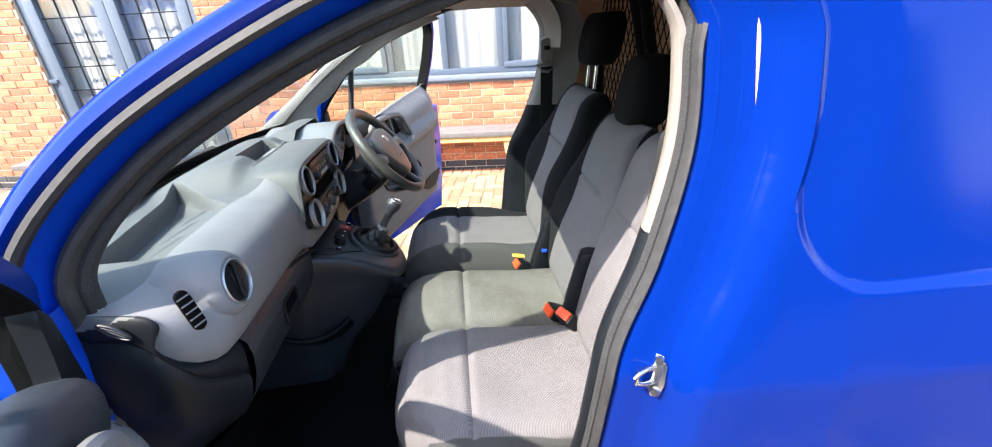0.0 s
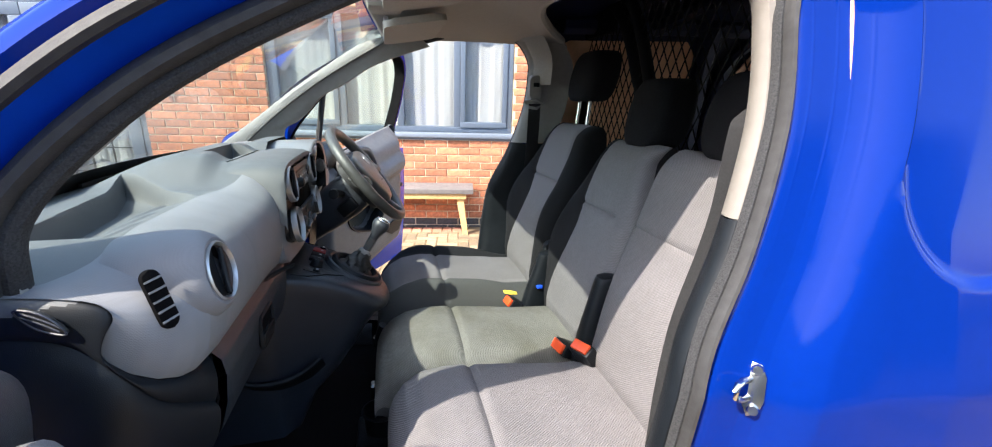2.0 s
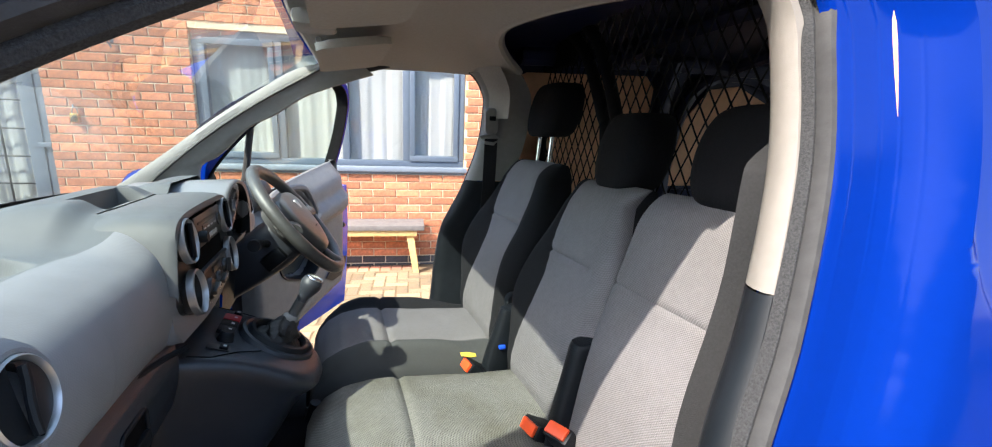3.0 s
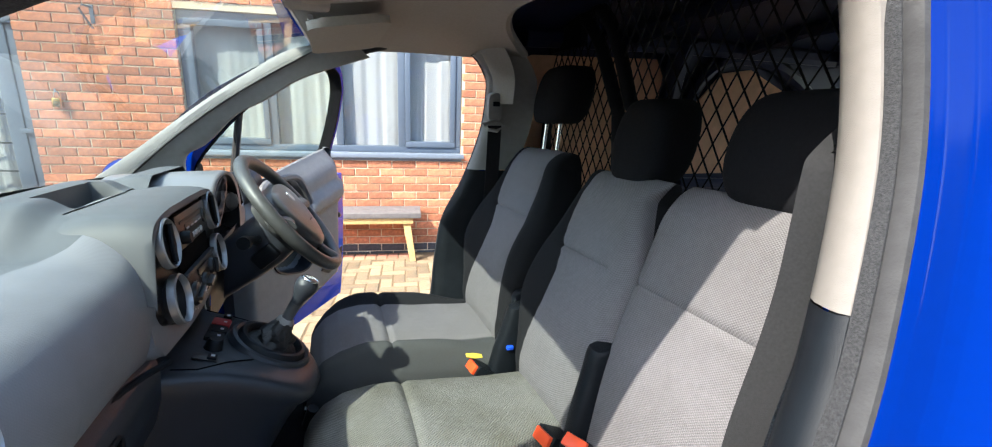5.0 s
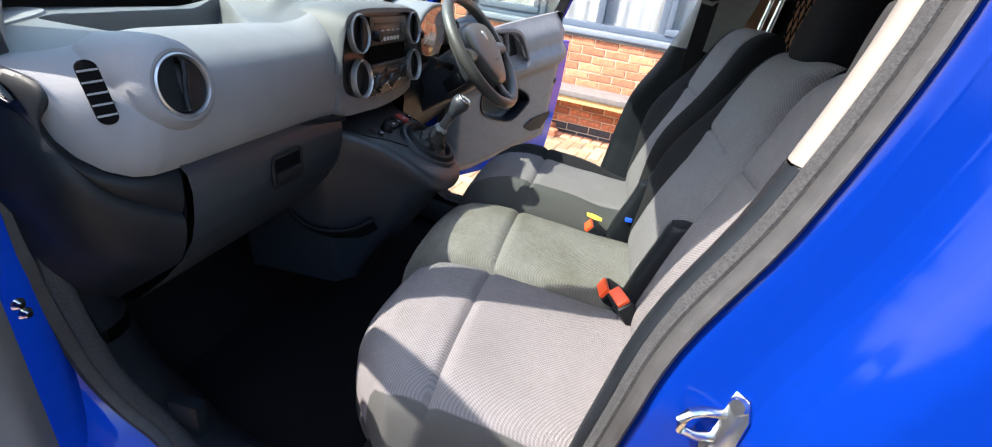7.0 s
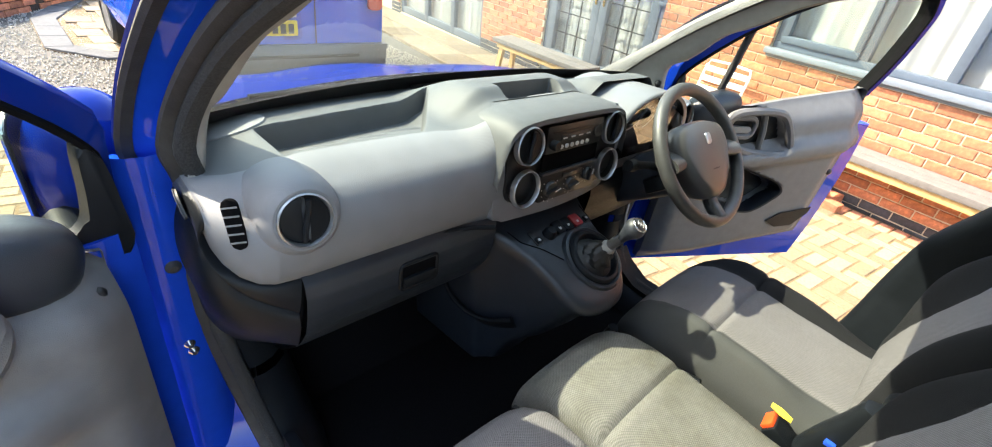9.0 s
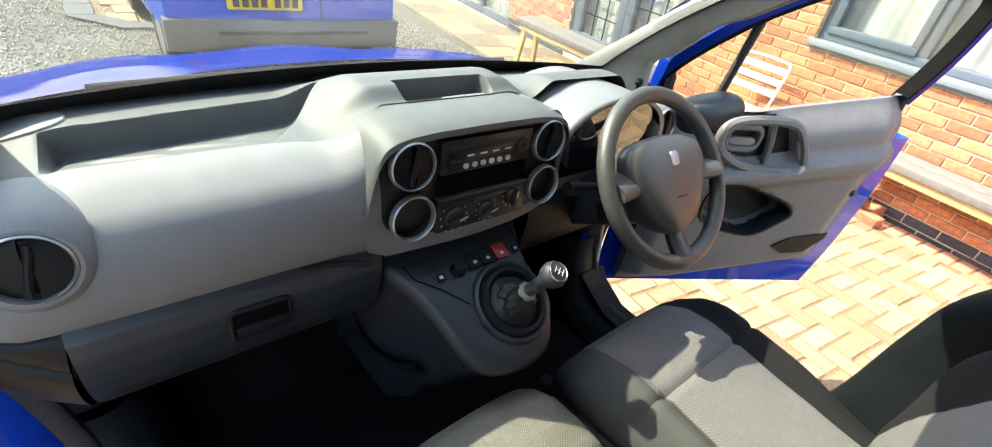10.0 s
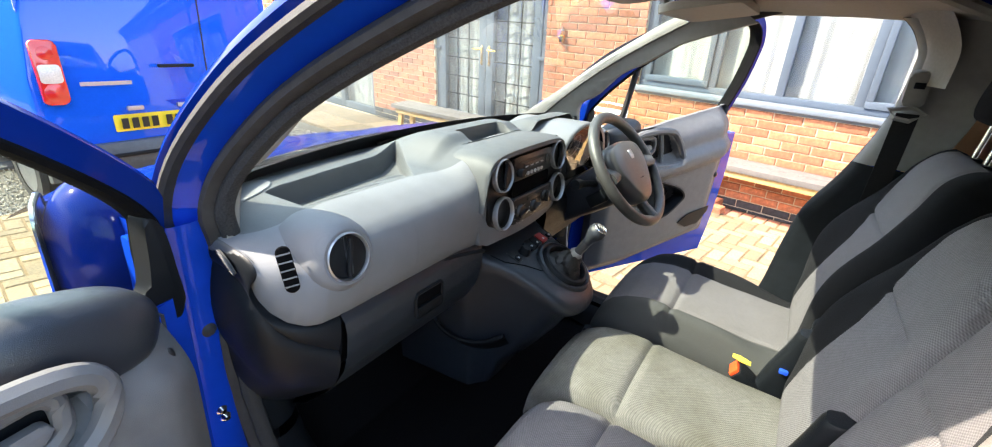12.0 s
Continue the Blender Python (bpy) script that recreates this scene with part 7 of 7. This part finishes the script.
part("pocket_lip", T(catmull(lip, 28), 0.006, 8), PLASTIC, cc, "rounded lip of the open side pocket")
bm = bmesh.new()
loft(bm, [[p, (p.x + 0.004, p.y + 0.02, p.z - 0.03), (p.x + 0.02, p.y + 0.07, p.z - 0.05)] for p in catmull(lip, 28)], round_=False, cap=False)
part("pocket_wall", bm, PLASTIC, cc, "black wall of the side pocket")
cup = thing("cup_holder", "black plastic cup holder on the cab floor", "cup holder")
part("tub", R([(0.045, 0.0), (0.050, 0.07), (0.056, 0.075), (0.050, 0.078), (0.040, 0.012), (0.0, 0.010)], Matrix.Translation((0.16, -0.02, 0.385)), 28), PLASTIC, cup)
part("tub", R([(0.045, 0.0), (0.050, 0.07), (0.056, 0.075), (0.050, 0.078), (0.040, 0.012), (0.0, 0.010)], Matrix.Translation((0.27, -0.02, 0.385)), 28), PLASTIC, cup)
part("tray", B(0.09, 0.34, -0.085, 0.045, 0.365, 0.405, bevel=0.012), PLASTIC, cup)

# cables under the passenger seat
cb = thing("cable_loom", "bundle of black cables with a yellow green connector under the seat", "cables")
for k in range(7):
    a = 0.26 + 0.035 * k
    part("cable", T(catmull([(a, -0.50, 0.50), (a - 0.01, -0.57 - 0.01 * (k % 3), 0.44), (a + 0.03, -0.585, 0.395), (a + 0.10, -0.57, 0.385)], 14), 0.006 + 0.002 * (k % 2), 8), CABLE, cb)
part("connector", B(0.235, 0.29, -0.60, -0.575, 0.385, 0.41, bevel=0.006), TAPE, cb, "bright yellow green connector")


# ---- planting and garden wall beyond the other van ----
rngc = random.Random(41)
lw = tagged(new("garden_wall"), "red brick garden wall behind the planted bed", "garden wall", kind="structure")
lw.matrix_world = VAN @ Matrix.Translation((-10.6, -0.2, 0)) @ pose(0, 0, 0, 0, 0, 84)
part("wall_core", B(-3.5, 1.5, 0, 0.2, -0.2, 1.12), MORTAR, lw, smooth=False)
me_b = bpy.data.meshes.new("brick")
bm = B(-0.1075, 0.1075, -0.02, 0.02, -0.0325, 0.0325, bevel=0.004, seg=1)
bm.to_mesh(me_b)
bm.free()
me_b.materials.append(BRICK)
for r_ in range(14):
    for k in range(20):
        o = new("brick", me_b)
        o.parent = lw
        o.location = (-3.4 + 0.225 * k + (0.1125 if r_ % 2 else 0), -0.004, 0.05 + 0.075 * r_)
# raised bed: a low curb of bricks with soil, rocks and tufts of grass
cu = tagged(new("bed_curb"), "low brick curb round a raised flower bed", "bed curb", kind="structure")
cu.matrix_world = VAN
CURB = [Vector((-6.1, -2.1)), Vector((-7.05, -1.0)), Vector((-7.95, -0.40)), Vector((-9.4, 0.55))]
part("soil", PR([(p.x, p.y) for p in CURB] + [(-10.5, 0.9), (-10.6, -2.6)], 0.20, Matrix.Translation((0, 0, -0.09))), SOIL, cu, "dark garden soil", smooth=False)
for a, b in zip(CURB, CURB[1:]):
    along = (b - a).normalized()
    turn = math.degrees(math.atan2(along.y, along.x))
    n_ = int((b - a).length / 0.225)
    for r_ in range(3):
        for k in range(n_):
            p = a + along * (0.225 * (k + 0.5 + (0.5 if r_ % 2 else 0)))
            o = new("brick", me_b)
            o.parent = cu
            o.matrix_local = pose(p.x, p.y, -0.015 + 0.075 * r_, rngc.uniform(-1, 1), rngc.uniform(-1, 1), turn + rngc.uniform(-1, 1))
    mid = (a + b) / 2
    part("coping", B(-(b - a).length / 2, (b - a).length / 2, -0.07, 0.07, 0.185, 0.225, bevel=0.008, m=pose(mid.x, mid.y, 0, 0, 0, turn)), BRICK_STONE, cu, "pale coping of the curb")
for x, y, r_ in ((-8.6, -0.55, 0.24), (-8.0, -1.25, 0.20), (-9.3, -0.3, 0.18)):
    bm = bmesh.new()
    bmesh.ops.create_icosphere(bm, subdivisions=3, radius=1.0)
    for v in bm.verts:
        c = v.co
        k = 1 + 0.16 * math.sin(4 * c.x + 9 * r_) + 0.13 * math.sin(5.3 * c.y + 2 * c.z) + 0.05 * math.sin(13 * c.z + 7 * c.x)
        v.co = Vector((c.x * k * 1.5, c.y * k, c.z * k * 0.7)) * r_
    rk = tagged(part("rock", bm, BRICK_STONE, None), "rounded pale rock lying in the flower bed", "rock", group="rocks in the bed")
    rk.matrix_world = VAN @ pose(x, y, 0.18, 0, 0, 40 * x)


def grass_tuft(x, y, r_, blades):
    t = thing("grass_tuft", "tuft of long bright green grass in the bed", "grass tuft", VAN @ Matrix.Translation((x, y, 0.10)), group="grass tufts")
    bm = bmesh.new()
    for _ in range(blades):
        a, d, l = rngc.uniform(0, 6.28), rngc.uniform(0.1, 1.0), rngc.uniform(0.10, 0.24)
        way = Vector((math.cos(a), math.sin(a), 0))
        side_ = Vector((-way.y, way.x, 0)) * rngc.uniform(0.006, 0.011)
        foot_ = way * (d * r_ * 0.8) + Vector((rngc.gauss(0, 0.03), rngc.gauss(0, 0.03), 0))
        mid, tip = foot_ + way * l * 0.35 * d + Vector((0, 0, l * 0.8)), foot_ + way * l * 1.1 * d + Vector((0, 0, l))
        q = [bm.verts.new(p) for p in (foot_ - side_, foot_ + side_, mid + side_ * 0.8, mid - side_ * 0.8, tip)]
        bm.faces.new(q[:4])
        bm.faces.new((q[3], q[2], q[4]))
    part("foliage", bm, GRASS, t, smooth=False)


for x, y, r_, n_ in ((-7.5, -1.15, 0.34, 420), (-7.2, -1.55, 0.30, 360), (-8.45, -0.62 + 0.35, 0.30, 400), (-8.95, 0.02, 0.34, 460), (-9.3, 0.30, 0.28, 360), (-8.2, -1.7, 0.36, 420), (-9.1, -0.9, 0.36, 420)):
    grass_tuft(x, y, r_, n_)

# stone corner of the drive under the other van: dark border slabs round brown ones
cp = tagged(new("stone_corner"), "brown stone slabs with a dark grey border beside the gravel", "path", kind="structure")
cp.matrix_world = VAN
BORDER = [Vector((-8.9, -0.05)), Vector((-7.3, -0.55)), Vector((-5.85, -0.56)), Vector((-5.36, -0.16)), Vector((-5.30, 1.95))]
for a, b in zip(BORDER, BORDER[1:]):
    along = (b - a).normalized()
    n_ = max(1, round((b - a).length / 0.42))
    l = (b - a).length / n_
    for k in range(n_):
        p = a + along * (l * (k + 0.5)) + Vector((-along.y, along.x)) * 0.12
        part("border_slab", B(-l / 2 + 0.006, l / 2 - 0.006, -0.115, 0.115, -0.09, -0.018, bevel=0.006, seg=1, m=pose(p.x, p.y, rngc.uniform(-0.003, 0.003), 0, 0, math.degrees(math.atan2(along.y, along.x)))), SLATE, cp)
for i in range(9):
    for j in range(8):
        x, y = -5.80 - 0.36 * i, -0.12 + 0.28 * j + (0.09 if i % 2 else 0)
        if y < table([(-9.0, 0.45), (-7.3, -0.13), (-5.7, -0.14)], x):
            continue
        part("brown_slab", B(-0.172, 0.172, -0.132, 0.132, -0.09, -0.020, bevel=0.008, seg=1, m=pose(x, y, rngc.uniform(-0.004, 0.004), rngc.uniform(-0.6, 0.6), rngc.uniform(-0.6, 0.6), rngc.uniform(-2, 2))), SLAB, cp)
part("slab_bed", PR([(p.x, p.y) for p in BORDER] + [(-8.9, 1.95)], 0.03, Matrix.Translation((0, 0, -0.068))), SAND, cp, smooth=False)
pt = thing("garden_plant", "small leafy plant with pink flowers in the raised bed", "plant", VAN @ Matrix.Translation((-8.6, -0.15, 0.10)))
bm = bmesh.new()
for k in range(260):
    c_ = Vector((random.gauss(0, 0.16), random.gauss(0, 0.22), abs(random.gauss(0.16, 0.10))))
    s_ = random.uniform(0.02, 0.045)
    a, b = Vector((random.uniform(-1, 1), random.uniform(-1, 1), random.uniform(-1, 1))).normalized(), Vector((random.uniform(-1, 1), random.uniform(-1, 1), 0.3)).normalized()
    bm.faces.new([bm.verts.new(c_ + q) for q in (a * s_, b * s_ * 0.5, -a * s_, -b * s_ * 0.5)])
part("leaves", bm, LEAF, pt, smooth=False)
for k in range(14):
    bm = bmesh.new()
    bmesh.ops.create_icosphere(bm, subdivisions=1, radius=0.02, matrix=Matrix.Translation((random.gauss(0, 0.14), random.gauss(0, 0.2), random.uniform(0.2, 0.34))))
    part("flower", bm, PETAL, pt)

# ---- paving ----
pv = tagged(new("pavement"), "buff block paved drive laid in herringbone", "paving", kind="structure")
pv.matrix_world = VAN
part("paving_bed", B(-3.95, 3.24, -3.24, 4.6, -0.045, -0.0045), SAND, pv, smooth=False)
BL, BW, G = 0.205, 0.1025, 0.009


def block_mesh(name, l, w, mat):
    me = bpy.data.meshes.new(name)
    bm = bmesh.new()
    a, b, c = (l - G) / 2, (w - G) / 2, 0.006
    loft(bm, [[(-a, -b, -0.05), (a, -b, -0.05), (a, b, -0.05), (-a, b, -0.05)], [(-a, -b, -c), (a, -b, -c), (a, b, -c), (-a, b, -c)], [(-a + c, -b + c, 0), (a - c, -b + c, 0), (a - c, b - c, 0), (-a + c, b - c, 0)]])
    bmesh.ops.recalc_face_normals(bm, faces=bm.faces[:])
    bm.to_mesh(me)
    bm.free()
    me.materials.append(mat)
    return me


me_p = block_mesh("paver", BL, BW, PAVER)
me_r = block_mesh("paver", BL, BW, PAVER_RED)
rest_v, rest_f = [], []
src_v = [tuple(v.co) for v in me_p.vertices]
src_f = [tuple(p.vertices) for p in me_p.polygons]
TURN_P = radians(-8.5)
count = 0
rngp = random.Random(5)
cells = []
N = 46
for i in range(-N, N):
    for j in range(-N, N):
        s_ = (i - j) % 4
        if s_ == 0:
            cells.append((i + 1.0, j + 0.5, 0))
        elif s_ == 3:
            cells.append((i + 0.5, j + 1.0, 90))
for cx, cy, rot in cells:
    a, b = cx * BW, cy * BW
    x = 0.3 + a * math.cos(TURN_P) - b * math.sin(TURN_P)
    y = 1.0 + a * math.sin(TURN_P) + b * math.cos(TURN_P)
    # distance to the house wall, measured across the drive
    wy = (VAN @ Vector((x, y, 0))).y
    if not (-3.9 < x < 3.2 and -3.2 < y and wy < WALL_Y - 0.245):
        continue
    jig = pose(x, y, rngp.uniform(-0.003, 0.003), rngp.uniform(-0.6, 0.6), rngp.uniform(-0.6, 0.6), math.degrees(TURN_P) + rot + rngp.uniform(-0.7, 0.7))
    if -0.42 < x < 1.25 and 0.95 < y < 3.75 and count < 290:
        o = new("paver", me_p)
        o.parent = pv
        o.matrix_local = jig
        count += 1
    else:
        k0 = len(rest_v)
        rest_v += [tuple(jig @ Vector(v)) for v in src_v]
        rest_f += [tuple(k0 + q for q in f) for f in src_f]
me = bpy.data.meshes.new("paver_field")
me.from_pydata(rest_v, [], rest_f)
me.materials.append(PAVER)
o = tagged(new("paver_field", me), "buff block pavers", kind="stuff")
o.parent = pv
# red edging course along the house
inv = VAN.inverted()
for k in range(34):
    xw = -3.4 + k * 0.1045
    p = inv @ Vector((xw, WALL_Y - 0.135, ground_z(xw, WALL_Y - 0.135)))
    o = new("edging_block", me_r)
    o.parent = pv
    o.matrix_local = Matrix.Translation((p.x, p.y, 0.001)) @ pose(0, 0, 0, rngp.uniform(-0.6, 0.6), rngp.uniform(-0.6, 0.6), math.degrees(TURN_P) + 90 + rngp.uniform(-0.8, 0.8))

# sandstone path along the house ahead
sp = tagged(new("stone_path"), "sandstone slab path along the house", "path", kind="structure")
for i in range(12):
    for j in range(2):
        xw, yw = -4.2 - i * 0.62, WALL_Y - 0.30 - j * 0.58
        part("slab", B(-0.30, 0.30, -0.28, 0.28, -0.05, 0.0, bevel=0.008, seg=1, m=Matrix.Translation((xw, yw, ground_z(xw, yw) - 0.008)) @ pose(0, 0, 0, -3.5, 0, rngp.uniform(-1, 1))), SLAB, sp)

# loose stones on the gravel
bm_v, bm_f = [], []
for k in range(26000):
    x, y = -3.98 - 4.4 * rngp.random() ** 1.3, rngp.uniform(-2.9, 3.2)
    s_ = rngp.uniform(0.007, 0.015)
    q = Euler((rngp.uniform(0, 6), rngp.uniform(0, 6), rngp.uniform(0, 6))).to_matrix()
    k0 = len(bm_v)
    for v in ((1, 0, 0), (-1, 0, 0), (0, 0.8, 0), (0, -0.8, 0), (0, 0, 0.7), (0, 0, -0.7)):
        w_ = q @ Vector(v) * s_
        bm_v.append((x + w_.x, y + w_.y, -0.045 + 0.004 + w_.z))
    for f in ((0, 2, 4), (2, 1, 4), (1, 3, 4), (3, 0, 4), (2, 0, 5), (1, 2, 5), (3, 1, 5), (0, 3, 5)):
        bm_f.append(tuple(k0 + i for i in f))
me = bpy.data.meshes.new("gravel_stones")
me.from_pydata(bm_v, [], bm_f)
me.materials.append(material("gravel_stone", (0.42, 0.385, 0.325), 0.9, 0.0, 0.25, 14, 0.0, 200))
o = tagged(new("gravel_stones", me), "loose pale gravel stones", "gravel", kind="stuff")
o.matrix_world = VAN

# ---- bricks of the house wall ----
COURSE, LEN = 0.075, 0.225
meshes = {}


def brick_mesh(l, mat, key):
    k = (round(l, 3), key)
    if k not in meshes:
        me = bpy.data.meshes.new("brick")
        bm = bmesh.new()
        a, h, c = l / 2, 0.0325, 0.004
        loft(bm, [[(-a, 0.02, -h), (a, 0.02, -h), (a, 0.02, h), (-a, 0.02, h)], [(-a, -0.004, -h), (a, -0.004, -h), (a, -0.004, h), (-a, -0.004, h)], [(-a + c, -0.008, -h + c), (a - c, -0.008, -h + c), (a - c, -0.008, h - c), (-a + c, -0.008, h - c)]])
        bmesh.ops.recalc_face_normals(bm, faces=bm.faces[:])
        bm.to_mesh(me)
        bm.free()
        me.materials.append(mat)
        meshes[k] = me
    return meshes[k]


rest = {0: ([], []), 1: ([], [])}
made = 0
for r_ in range(-4, 34):
    z = 0.0375 + COURSE * r_
    dark = 1 if r_ <= 0 else 0
    for a, b in spans(z - 0.03, z + 0.03):
        k = math.floor((a - 0.3) / LEN) - 1
        while True:
            s_ = k * LEN + (0.1125 if r_ % 2 else 0.0) + 0.06
            e_ = s_ + 0.215
            k += 1
            if s_ > b:
                break
            p, q = max(s_, a), min(e_, b)
            if q - p < 0.035:
                continue
            xm, l = (p + q) / 2, q - p
            jig = Matrix.Translation((xm, WALL_Y + rngp.uniform(-0.002, 0.002), z + rngp.uniform(-0.0015, 0.0015))) @ pose(0, 0, 0, 0, rngp.uniform(-0.3, 0.3), rngp.uniform(-0.3, 0.3))
            me = brick_mesh(l, BRICK_DARK if dark else BRICK, dark)
            if made < 298 and ((-1.9 < xm < 0.9 and 0 <= z < 0.92) or (-2.95 < xm < -1.75 and 0.9 < z < 2.2) or (0.55 < xm < 0.95 and z < 2.1)):
                o = new("brick", me)
                o.parent = house_wall
                o.matrix_local = jig
                made += 1
            else:
                V_, F_ = rest[dark]
                k0 = len(V_)
                V_ += [tuple(jig @ v.co) for v in me.vertices]
                F_ += [tuple(k0 + i for i in f.vertices) for f in me.polygons]
for dark, (V_, F_) in rest.items():
    me = bpy.data.meshes.new("brickwork")
    me.from_pydata(V_, [], F_)
    me.materials.append(BRICK_DARK if dark else BRICK)
    o = tagged(new("brickwork", me), "black plinth bricks" if dark else "red facing bricks", kind="stuff")
    o.parent = house_wall
